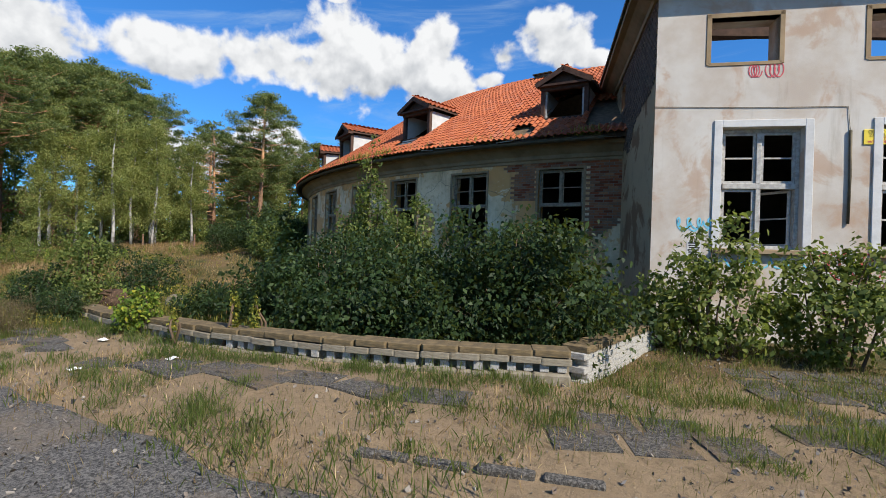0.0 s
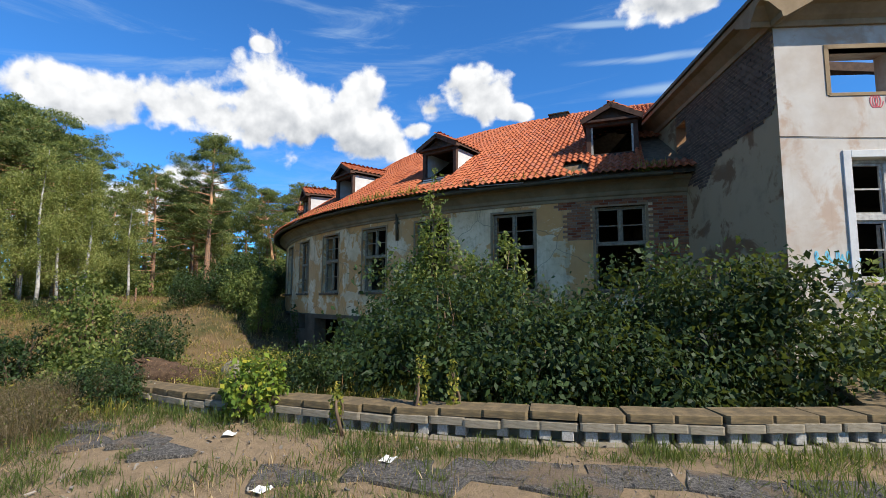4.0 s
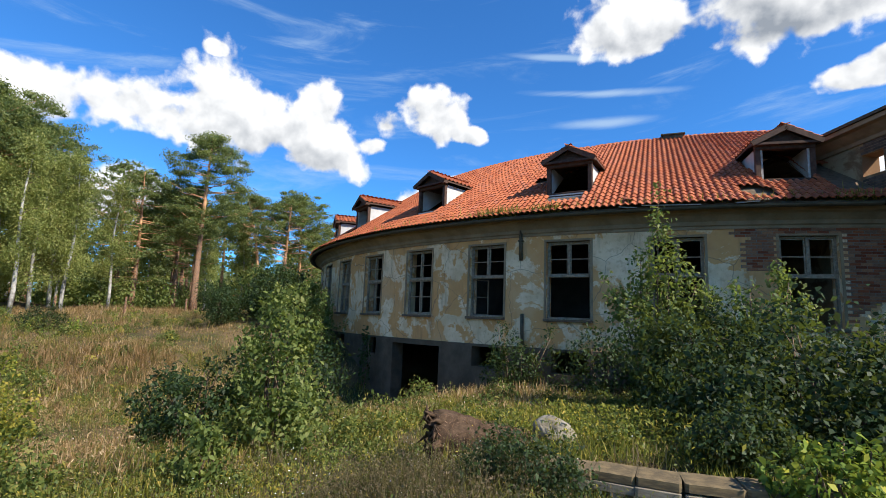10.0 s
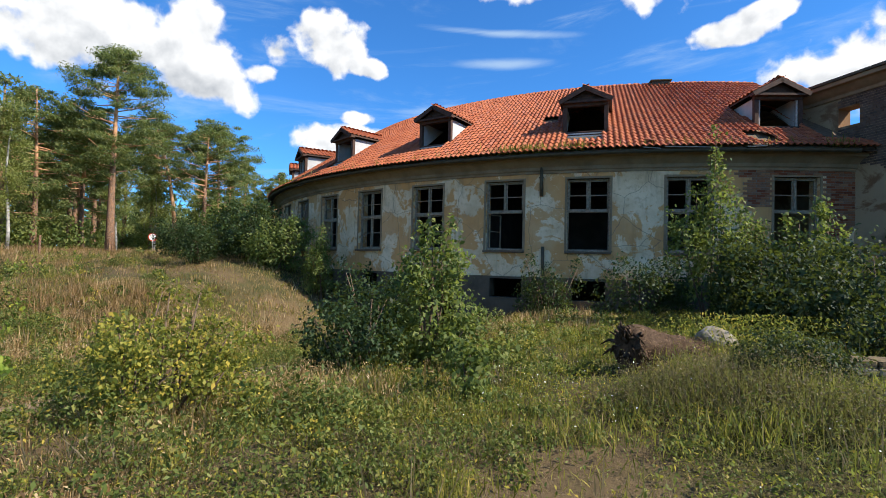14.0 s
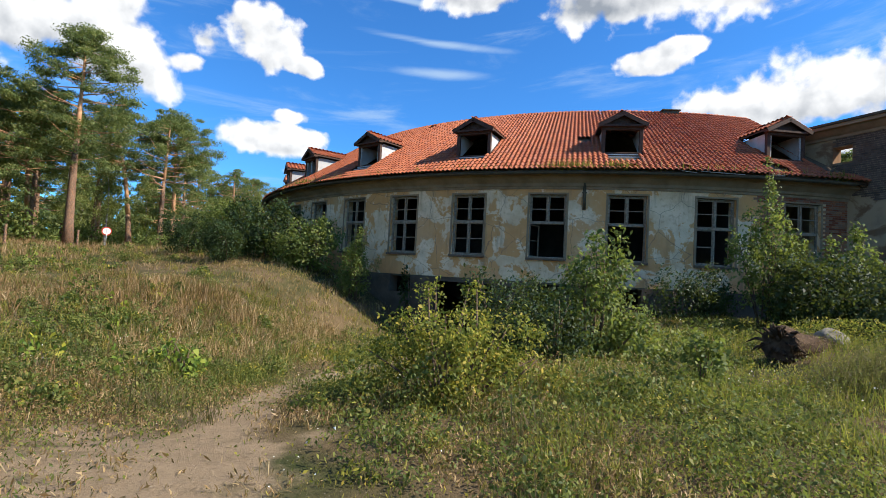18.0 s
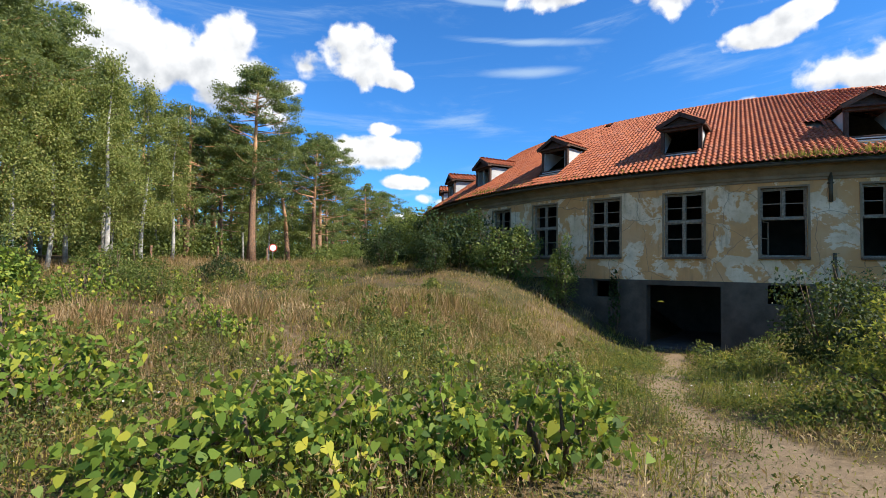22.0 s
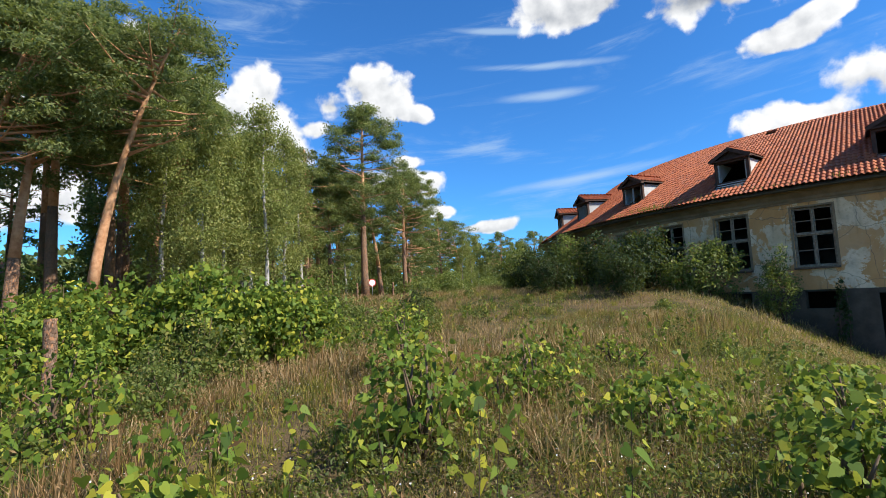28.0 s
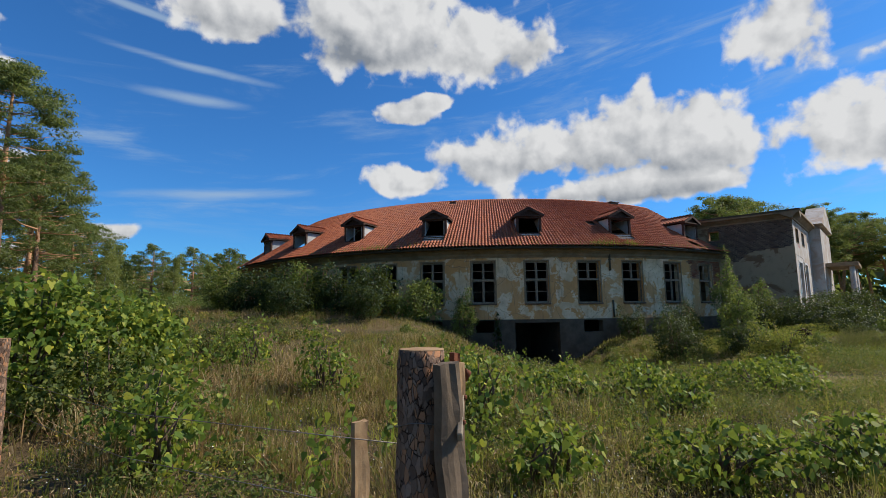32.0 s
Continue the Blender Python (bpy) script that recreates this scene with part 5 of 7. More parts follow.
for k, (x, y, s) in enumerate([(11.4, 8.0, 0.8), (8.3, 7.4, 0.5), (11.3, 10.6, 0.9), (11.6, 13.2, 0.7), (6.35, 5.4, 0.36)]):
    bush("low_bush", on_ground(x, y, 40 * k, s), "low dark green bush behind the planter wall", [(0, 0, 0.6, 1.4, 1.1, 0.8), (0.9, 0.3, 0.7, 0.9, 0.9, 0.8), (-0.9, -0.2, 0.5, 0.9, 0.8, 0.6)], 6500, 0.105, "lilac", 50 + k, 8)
bush("green_sprout", on_ground(8.7, 5.75, 0, 0.74), "fresh green sprouting bush before the planter wall", [(0, 0, 0.45, 0.55, 0.45, 0.5), (0.3, 0, 0.7, 0.35, 0.3, 0.4), (-0.35, 0.1, 0.3, 0.35, 0.3, 0.3)], 1500, 0.095, "poplar", 60, 6)
bush("window_bush", on_ground(15.95, 11.7), "leafy shrub below the front window", [(0, 0, 0.8, 1.0, 0.7, 0.85), (0.2, 0, 1.5, 0.6, 0.5, 0.6), (-0.7, 0, 0.6, 0.7, 0.6, 0.6)], 4600, 0.105, "sapling", 61, 9)
bush("window_bush", on_ground(17.7, 12.3), "leafy shrub below the front window", [(0, 0, 0.8, 1.1, 0.7, 0.85), (0.5, 0, 1.4, 0.6, 0.5, 0.6), (-0.4, 0.1, 1.5, 0.4, 0.4, 0.5)], 4600, 0.105, "sapling", 62, 9)
SAP = "bushy sapling with small grey-green leaves"
bush("sapling", on_ground(1.65, 7.2, 0, 1.1), SAP, [(0, 0, 0.8, 0.75, 0.65, 0.9), (0.15, 0, 1.55, 0.4, 0.4, 0.6), (0.6, -0.4, 0.4, 0.5, 0.5, 0.45)], 5200, 0.078, "sapling", 63, 8)
bush("sapling", on_ground(2.7, 5.0, 80, 0.42), SAP, [(0, 0, 0.8, 0.75, 0.65, 0.9), (0.2, 0.2, 1.3, 0.5, 0.5, 0.5)], 900, 0.17, "sapling", 64, 6)
bush("yellowing_bush", on_ground(-0.85, 4.1, 0, 0.95, 0.08), "wide spreading bush with yellowing green leaves beside the track", [(0, 0, 0.55, 0.85, 0.7, 0.6), (0.75, 0.3, 0.9, 0.5, 0.45, 0.35), (-0.55, 0.15, 0.9, 0.55, 0.45, 0.4), (0.1, -0.45, 1.1, 0.42, 0.42, 0.3), (1.1, -0.1, 0.55, 0.5, 0.45, 0.35), (-1.05, 0.2, 0.45, 0.5, 0.45, 0.35), (0.35, 0.45, 1.4, 0.25, 0.25, 0.3), (-0.3, 0.6, 1.35, 0.25, 0.25, 0.35)], 9500, 0.055, "golden", 66, 16)
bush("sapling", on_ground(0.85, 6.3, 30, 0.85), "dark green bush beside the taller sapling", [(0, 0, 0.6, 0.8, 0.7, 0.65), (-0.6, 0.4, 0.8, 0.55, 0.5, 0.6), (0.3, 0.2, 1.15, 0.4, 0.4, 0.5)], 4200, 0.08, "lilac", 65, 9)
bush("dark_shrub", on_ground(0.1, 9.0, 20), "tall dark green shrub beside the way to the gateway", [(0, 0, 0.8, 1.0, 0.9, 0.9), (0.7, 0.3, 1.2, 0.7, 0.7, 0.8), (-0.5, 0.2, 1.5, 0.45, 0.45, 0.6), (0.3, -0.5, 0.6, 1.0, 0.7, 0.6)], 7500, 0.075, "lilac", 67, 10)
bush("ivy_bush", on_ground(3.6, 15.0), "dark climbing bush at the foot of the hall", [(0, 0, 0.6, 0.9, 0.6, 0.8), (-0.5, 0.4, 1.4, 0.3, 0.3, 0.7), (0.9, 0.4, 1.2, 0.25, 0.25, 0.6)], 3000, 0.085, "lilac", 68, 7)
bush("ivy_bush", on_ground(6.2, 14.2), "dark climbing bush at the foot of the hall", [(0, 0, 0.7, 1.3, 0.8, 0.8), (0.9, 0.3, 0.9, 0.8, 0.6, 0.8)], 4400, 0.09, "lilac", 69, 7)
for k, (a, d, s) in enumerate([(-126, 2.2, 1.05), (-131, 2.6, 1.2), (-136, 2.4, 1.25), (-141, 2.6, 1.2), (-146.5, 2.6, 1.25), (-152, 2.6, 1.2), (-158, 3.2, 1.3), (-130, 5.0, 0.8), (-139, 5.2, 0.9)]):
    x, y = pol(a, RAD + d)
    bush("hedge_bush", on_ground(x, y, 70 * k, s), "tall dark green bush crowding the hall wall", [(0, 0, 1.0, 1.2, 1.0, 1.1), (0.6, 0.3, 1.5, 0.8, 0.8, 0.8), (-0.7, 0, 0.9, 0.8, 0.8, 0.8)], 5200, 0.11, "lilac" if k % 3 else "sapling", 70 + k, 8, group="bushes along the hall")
x, y = pol(-120.5, RAD + 1.7)
bush("wall_sapling", on_ground(x, y), "grey-leaved sapling against the hall wall", [(0, 0, 1.1, 0.7, 0.6, 1.1), (0.1, 0, 2.2, 0.4, 0.4, 0.7)], 4200, 0.08, "sapling", 85, 7)
x, y = pol(-116.6, RAD + 0.6)
bush("wall_sapling", on_ground(x, y), "thin dark sapling beside the gateway", [(0, 0, 1.1, 0.25, 0.25, 1.0), (0.1, 0, 2.0, 0.15, 0.15, 0.6)], 420, 0.12, "lilac", 86, 3)

# ---- broad-leaved sprouts in the meadow ----
SPR = "knee-high poplar sprouts with broad green and yellow leaves"
for k, (x, y, r, h, n) in enumerate([(-5.3, 1.1, 0.8, 0.7, 380), (-7.2, 0.3, 1.5, 0.65, 760), (-6.0, 0.9, 0.8, 0.6, 300), (-11.2, 1.8, 0.7, 0.6, 260), (-9.9, 0.7, 0.9, 0.75, 340), (-13.6, 0.2, 0.85, 1.05, 360),
                                    (-11.4, 1.0, 0.8, 0.6, 260), (-10.4, -0.6, 0.5, 0.6, 180), (-12.9, 2.2, 0.9, 0.9, 300), (-15.2, 3.6, 0.9, 1.2, 320), (-11.6, 5.4, 0.7, 0.6, 160), (-8.8, 4.6, 0.6, 0.5, 130),
                                    (-14.2, -2.4, 0.6, 0.6, 200), (-12.6, -3.0, 0.9, 0.55, 320), (-11.2, -3.4, 0.8, 0.6, 320), (-16.6, 6.5, 0.9, 1.3, 280), (-17.6, -0.4, 0.8, 1.1, 300), (-5.2, 5.5, 0.6, 0.5, 140)]):
    b = bush("poplar_sprout", on_ground(x, y, 50 * k), SPR, [(0, 0, h * 0.5, r * 0.8, r * 0.7, h * 0.5), (r * 0.4, 0.2 * r, h * 0.6, r * 0.5, r * 0.5, h * 0.45), (-r * 0.45, -0.2 * r, h * 0.45, r * 0.5, r * 0.45, h * 0.4), (0.1, 0.1, h * 0.85, r * 0.3, r * 0.3, h * 0.3)],
         int(n * 2.7), 0.072, "poplar", 100 + k, 9, 0.86, 0.45, group="poplar sprouts in the meadow")
for k, (x, y, s) in enumerate([(-20.3, 3.9, 1.0), (-18.6, 5.2, 0.85), (-22.5, 3.0, 0.9), (-21.0, 1.2, 0.7)]):
    bush("poplar_thicket", on_ground(x, y, 80 * k, s), "chest-high thicket of broad-leaved poplar shoots", [(0, 0, 1.0, 1.5, 1.2, 1.0), (1.0, 0.3, 1.5, 0.9, 0.8, 0.8), (-1.0, 0, 1.3, 0.9, 0.8, 0.9), (0.2, 0, 2.0, 0.6, 0.6, 0.6)], 4600, 0.115, "poplar", 130 + k, 12, 0.86, 0.45, group="poplar thicket by the fence")


# ---- grasses ----
def blades(rng_, x, y, height, lean, width, root_drop=0.02):
    """Grass blades as narrow leaning strips."""
    n = len(x)
    z = sample(LAND, x, y) - root_drop
    root = np.stack([x, y, z], 1)
    ang = rng_.uniform(0, 2 * np.pi, n)
    tilt = np.abs(rng_.normal(0, lean, n))
    tip = root + np.stack([np.cos(ang) * np.sin(tilt), np.sin(ang) * np.sin(tilt), np.cos(tilt)], 1) * height[:, None]
    face = rng_.uniform(0, np.pi, n)
    side_ = np.stack([np.cos(face), np.sin(face), np.zeros(n)], 1) * (width * rng_.uniform(0.6, 1.4, n))[:, None]
    mid = root * 0.45 + tip * 0.55 + np.array([0, 0, 0.05]) * height[:, None]
    return np.stack([root - side_ * 0.3, mid - side_, tip, mid + side_], 1)


GRID_X, GRID_Y = np.arange(-40.0, 30.01, 0.5), np.arange(-14.0, 48.01, 0.5)
LAND = np.array([[ground_z(x, y) for x in GRID_X] for y in GRID_Y])
BARE = np.array([[bare_at(x, y) for x in GRID_X] for y in GRID_Y])
WAY = np.array([[line_gap(x, y, TRACK) for x in GRID_X] for y in GRID_Y])
LATTICE = np.random.default_rng(99).uniform(-1.0, 1.0, (256, 256))


def sample(grid, x, y):
    """A field of the land read between its grid points."""
    u = np.clip((np.asarray(x) - GRID_X[0]) * 2.0, 0, len(GRID_X) - 1.001)
    v = np.clip((np.asarray(y) - GRID_Y[0]) * 2.0, 0, len(GRID_Y) - 1.001)
    i, j = u.astype(int), v.astype(int)
    u, v = u - i, v - j
    return (grid[j, i] * (1 - u) + grid[j, i + 1] * u) * (1 - v) + (grid[j + 1, i] * (1 - u) + grid[j + 1, i + 1] * u) * v


def lie(p):
    return sample(LAND, p[:, 0], p[:, 1])


def ease(a, b, v):
    t = np.clip((v - a) / (b - a), 0.0, 1.0)
    return t * t * (3 - 2 * t)


def patch(x, y, s, seed):
    """Smooth random patches between -1 and 1, 1/s metres wide."""
    x, y = np.asarray(x) * s + seed * 7.31 + 900.0, np.asarray(y) * s + seed * 3.17 + 900.0
    i, j = np.floor(x).astype(int), np.floor(y).astype(int)
    u, v = ease(0, 1, x - i), ease(0, 1, y - j)
    q = lambda a, b: LATTICE[(j + b) % 256, (i + a) % 256]
    return (q(0, 0) * (1 - u) + q(1, 0) * u) * (1 - v) + (q(0, 1) * (1 - u) + q(1, 1) * u) * v


def scatter(rng_, n, boxes, test):
    out, have = [], 0
    bb_all = np.array(boxes, float)
    w_ = (bb_all[:, 1] - bb_all[:, 0]) * (bb_all[:, 3] - bb_all[:, 2]) * bb_all[:, 4]
    while have < n:
        bb = bb_all[rng_.choice(len(boxes), 40000, p=w_ / w_.sum())]
        x = bb[:, 0] + rng_.random(40000) * (bb[:, 1] - bb[:, 0])
        y = bb[:, 2] + rng_.random(40000) * (bb[:, 3] - bb[:, 2])
        ok = test(x, y)
        out.append(np.stack([x[ok], y[ok]], 1))
        have += int(ok.sum())
    return np.concatenate(out)[:n]


ROAD_N = [(30, 7.2), (15, 4.5), (10, 3.8), (6.5, 0.4), (0, -3.2), (-6, -4.4), (-13, -4.75), (-19, -6.0), (-40, -8)]
ROAD_S = [(30, -1), (15, -2.5), (10, -3.4), (6.5, -4.4), (0, -7.2), (-6, -8.4), (-13, -9.5), (-19, -10.2), (-40, -12)]
road_n = lambda x: np.interp(-np.asarray(x), [-p[0] for p in ROAD_N], [p[1] for p in ROAD_N])
PLANTER = [(15.05, 8.1), (13.5, 7.2), (12.3, 6.7), (10.5, 6.2), (9.0, 5.98), (7.6, 5.8), (6.1, 5.85)]


MEADOW_RNG = np.random.default_rng(3)


def by_front(x, y, gap):
    """On or beyond the front block's outer face."""
    return -(x - FX) * math.sin(FDIR) + (y - FY) * math.cos(FDIR) > -gap


def meadow(x, y):
    ok = (y > road_n(x) + 0.1) & (np.hypot(x - CX, y - CY) > RAD + 0.25)
    ok &= ~(((x - FX) * math.cos(FDIR) + (y - FY) * math.sin(FDIR) > -0.1) & by_front(x, y, 0.2))
    return ok & (MEADOW_RNG.random(len(x)) > sample(BARE, x, y) * 1.3)


g = np.random.default_rng(7)
NEAR = [(-19, 14, -6, 6, 1.0), (-14, 15, 4, 14, 0.55), (-34, -12, -5, 34, 0.13), (-12, 4, 12, 24, 0.2)]
lane = lambda x: np.interp(x, [-17.0, -5.0, 3.5, 8.4, 17.4], [-6.5, -2.9, -0.8, 0.8, 2.4])     # the line walked


def lush(x, y):
    """1 on the green sod before the hall, 0 on the dry slope."""
    v = ease(-1.6, 1.6, x + 0.2 * y - 1.4) * ease(13.5, 9.5, y) + 0.55 * ease(-15.0, -11.0, x) * ease(-3.0, -6.0, x) * ease(6.0, 2.0, y) + 0.45 * patch(x, y, 0.3, 88.0) + 0.3 * patch(x, y, 0.9, 89.0)
    return np.clip(v, 0.0, 1.0)


def thin(x, y):
    """Sparser growth on the trampled verge and among the rank weeds by the fence."""
    return 1.0 - 0.88 * np.maximum(np.maximum(ease(0.3, 2.0, x) * ease(5.4, 3.6, y), ease(2.5, 3.5, x) * ease(7.4, 6.2, y)), 0.3 * ease(-14.5, -12.0, x) * ease(-4.5, -7.0, x) * ease(6.5, 3.0, y))


def wide(p):
    """Blades drawn broader where they stand farther from the walk."""
    return np.clip(0.0018 + 0.00062 * (p[:, 1] - lane(p[:, 0])), 0.0018, 0.010)


p = scatter(g, 190000, NEAR, lambda x, y: meadow(x, y) & (patch(x, y, 0.9, 2.0) + 0.8 * patch(x, y, 2.6, 2.5) > -0.35) & (g.random(len(x)) < (0.25 + 0.75 * lush(x, y)) * thin(x, y) * (0.3 + 0.7 * ease(-11.0, -7.5, x))))
tall = (0.4 + 1.2 * np.clip(patch(p[:, 0], p[:, 1], 0.5, 5.0) + 0.1, 0, 1) + 0.5 * np.clip(patch(p[:, 0], p[:, 1], 1.9, 6.0), 0, 1)) * (0.35 + 0.65 * ease(0.5, 2.6, sample(WAY, p[:, 0], p[:, 1])))
dist = np.where(p[:, 0] < -14, 1.4, 1.0)
green = blades(g, p[:, 0], p[:, 1], g.uniform(0.06, 0.24, len(p)) * tall * dist, 1.15, wide(p) * 1.2)
tagged(new("meadow_grass", quad_mesh("meadow_grass", green, "grass")), "uneven green meadow grass", "grass", kind="stuff")
p = scatter(g, 230000, NEAR, lambda x, y: meadow(x, y) & (x < 9) & (patch(x, y, 0.7, 3.0) + 0.8 * patch(x, y, 2.2, 3.5) > -0.3) & (g.random(len(x)) < (1.0 - 0.88 * lush(x, y) * ease(-9.0, -5.0, x)) * thin(x, y)))
tall = (0.4 + 0.8 * np.clip(patch(p[:, 0], p[:, 1], 0.3, 9.0) + 0.3, 0, 1) + 0.9 * np.clip(patch(p[:, 0], p[:, 1], 1.2, 9.5), 0, 1)) * (0.3 + 0.7 * ease(0.5, 2.6, sample(WAY, p[:, 0], p[:, 1])))
dist = np.where(p[:, 0] < -14, 1.3, 1.0)
dry = blades(g, p[:, 0], p[:, 1], g.uniform(0.08, 0.33, len(p)) * tall * dist * np.where(p[:, 0] < -4, 1.25, 1.0), 1.1, wide(p))
rusty = (p[:, 0] < -8.0 + 2.0 * patch(p[:, 0], p[:, 1], 0.5, 41.0)) & (patch(p[:, 0], p[:, 1], 0.8, 42.0) + 0.6 * patch(p[:, 0], p[:, 1], 2.4, 43.0) > -0.35)
tagged(new("dry_grass", quad_mesh("dry_grass", dry[~rusty], "straw")), "sun-bleached dry grass stalks", "grass", kind="stuff")
tagged(new("rusty_grass", quad_mesh("rusty_grass", dry[rusty], "russet")), "rusty brown seeding grass", "grass", kind="stuff")
# nodding seed heads on the tallest stalks
pick = np.where((dry[:, 2, 0] < 3) & (dry[:, 2, 1] < 14) & ~rusty)[0]
heads = dry[g.choice(pick, min(52000, len(pick)), replace=False)][:, 2]
out = unit(g.normal(0, 1, (len(heads), 3)) + np.array([0, 0, -0.3]))
plumes = np.concatenate([leaves_at(g, heads + out * 0.015 * k + g.normal(0, 0.014, heads.shape), out, 0.048, 0.26, 0.7, 0.35, 0.1) for k in range(3)])
tagged(new("grass_plumes", quad_mesh("grass_plumes", plumes, "straw")), "straw-coloured nodding grass plumes", "grass", kind="stuff")
# leafy weeds in the meadow
p = scatter(g, 42000, NEAR, lambda x, y: meadow(x, y) & (patch(x, y, 0.45, 14.0) > -0.1) & (g.random(len(x)) < 0.12 + 0.88 * lush(x, y)))
z = lie(p)
q = np.stack([p[:, 0], p[:, 1], z + g.uniform(0.01, 0.2, len(p))], 1)
tagged(new("meadow_weeds", quad_mesh("meadow_weeds", leaves_at(g, q, unit(g.normal(0, 1, q.shape)), 0.036, 0.5), "golden")), "low leafy meadow weeds", "weeds", kind="stuff")
p = scatter(g, 3800, NEAR[:2], lambda x, y: meadow(x, y) & (patch(x, y, 0.35, 22.0) + 0.6 * patch(x, y, 1.4, 23.0) > 0.1))
z = lie(p)
q = np.stack([p[:, 0], p[:, 1], z + g.uniform(0.08, 0.26, len(p))], 1)
tagged(new("meadow_flowers", quad_mesh("meadow_flowers", leaves_at(g, q, np.tile([0.0, 0.0, 1.0], (len(q), 1)), 0.015, 1.0, 0.0, 0.3, 0.9), "petal")), "tiny white meadow flowers", "flowers", kind="stuff")


def clumps(name, label, mat, spots, each, height, spread_, width, lean, seed):
    """Tufts of blades round given spots."""
    r = np.random.default_rng(seed)
    k = np.repeat(np.arange(len(spots)), each)
    c = np.array(spots)[k]
    size = r.uniform(0.6, 1.3, len(spots))[k]
    px, py = c[:, 0] + r.normal(0, spread_, len(k)) * size, c[:, 1] + r.normal(0, spread_, len(k)) * size
    ob = new(name, quad_mesh(name, blades(r, px, py, r.uniform(0.35, 1.0, len(k)) * height * size, lean, np.full(len(k), width)), mat))
    return tagged(ob, label, "grass", kind="stuff")


yard = scatter(g, 620, [(6, 22, 3.6, 12.5, 1.0)], lambda x, y: (y > road_n(x) - 0.2) & ((y < 8) | (x > 15.2)) & (patch(x, y, 0.5, 31.0) > -0.15) & ~(by_front(x, y, 0.3) & (x > 14.5)))
clumps("yard_grass", "ragged grass tufts on the sandy yard", "lushgrass", yard[:420], 60, 0.2, 0.13, 0.005, 0.85, 401)
clumps("yard_straw", "dry grass litter on the sandy yard", "straw", yard[250:], 70, 0.14, 0.24, 0.0035, 1.1, 402)
tus = scatter(g, 520, NEAR, meadow)
clumps("meadow_tussocks", "taller green tussocks in the meadow", "grass", tus[:300], 70, 0.42, 0.13, 0.0055, 0.6, 403)
clumps("russet_tussocks", "russet seeding tussocks in the meadow", "brush", tus[300:], 60, 0.5, 0.16, 0.0045, 0.5, 404)
herb = scatter(g, 330, NEAR[:2] + [(-16, -3, 4, 16, 0.6)], lambda x, y: meadow(x, y) & (patch(x, y, 0.3, 51.0) > 0.0))
hr = np.random.default_rng(405)
kk = np.repeat(np.arange(len(herb)), 150)
hp = np.stack([herb[kk, 0] + hr.normal(0, 0.22, len(kk)), herb[kk, 1] + hr.normal(0, 0.22, len(kk))], 1)
hz = lie(hp) + np.abs(hr.normal(0, 0.16, len(kk)))
tagged(new("meadow_herbs", quad_mesh("meadow_herbs", leaves_at(hr, np.stack([hp[:, 0], hp[:, 1], hz], 1), unit(hr.normal(0, 1, (len(kk), 3))), 0.036, 0.5), "sapling")), "patches of leafy green herbs in the meadow", "weeds", kind="stuff")


def mounds(name, label, mat, spots, each, radius, height, size, seed, ratio=0.5):
    """Low domes of leaves, each a clump of weeds of its own size."""
    r = np.random.default_rng(seed)
    k = np.repeat(np.arange(len(spots)), each)
    grow = r.uniform(0.5, 1.5, len(spots))[k][:, None]
    d = unit(r.normal(0, 1, (len(k), 3)))
    d[:, 2] = np.abs(d[:, 2])
    off = d * r.uniform(0.3, 1.0, (len(k), 1)) ** 0.5 * np.array([radius, radius, height]) * grow
    foot = lie(spots)[k]
    q = np.stack([spots[k, 0] + off[:, 0], spots[k, 1] + off[:, 1], foot + off[:, 2] + 0.02], 1)
    far = np.interp(q[:, 1] - lane(q[:, 0]), [2.0, 6.0, 20.0], [0.55, 1.0, 1.7])
    pieces = leaves_at(r, q, d, size, ratio, 0.3, 0.3, 0.4)
    mid = pieces.mean(1, keepdims=True)
    return tagged(new(name, quad_mesh(name, mid + (pieces - mid) * far[:, None, None], mat)), label, "weeds", kind="stuff")


mr = np.random.default_rng(420)
MOUND = [(-18, 8, -3, 5, 1.0), (-14, 8, 5, 15, 0.8), (-26, -12, 0, 24, 0.22)]
spots = scatter(mr, 2350, MOUND, lambda x, y: meadow(x, y) & (y > lane(x) + 1.5) & (sample(BARE, x, y) < 0.3) & (sample(WAY, x, y) > 0.7) & (patch(x, y, 0.35, 95.0) + 0.5 * patch(x, y, 1.3, 96.0) > -0.1))
mounds("dark_herbs", "dark green herb clumps in the meadow", "weed", spots[:800], 110, 0.24, 0.2, 0.05, 421)
mounds("grey_herbs", "grey-green mugwort clumps in the meadow", "sapling", spots[800:1250], 100, 0.2, 0.34, 0.042, 422, 0.4)
mounds("yellow_herbs", "yellowing herb clumps in the meadow", "golden", spots[1250:1650], 105, 0.24, 0.22, 0.046, 423)
mounds("russet_herbs", "russet withered herb clumps in the meadow", "brush", spots[1650:2250], 110, 0.26, 0.32, 0.026, 424, 0.35)
mounds("tall_weeds", "hip-high leafy weeds in the meadow", "weed", spots[2250:], 260, 0.38, 0.55, 0.06, 425)


verge = scatter(mr, 330, [(1.2, 6.8, 0.2, 5.0, 1.0)], lambda x, y: meadow(x, y) & (y > lane(x) + 1.0) & (patch(x, y, 0.7, 97.0) > -0.45))
mounds("verge_brush", "withered brown brush matted on the verge", "brush", verge[:200], 170, 0.26, 0.17, 0.03, 426, 0.3)
mounds("verge_weeds", "dark tangled weeds on the verge", "weed", verge[200:], 130, 0.24, 0.2, 0.05, 427)
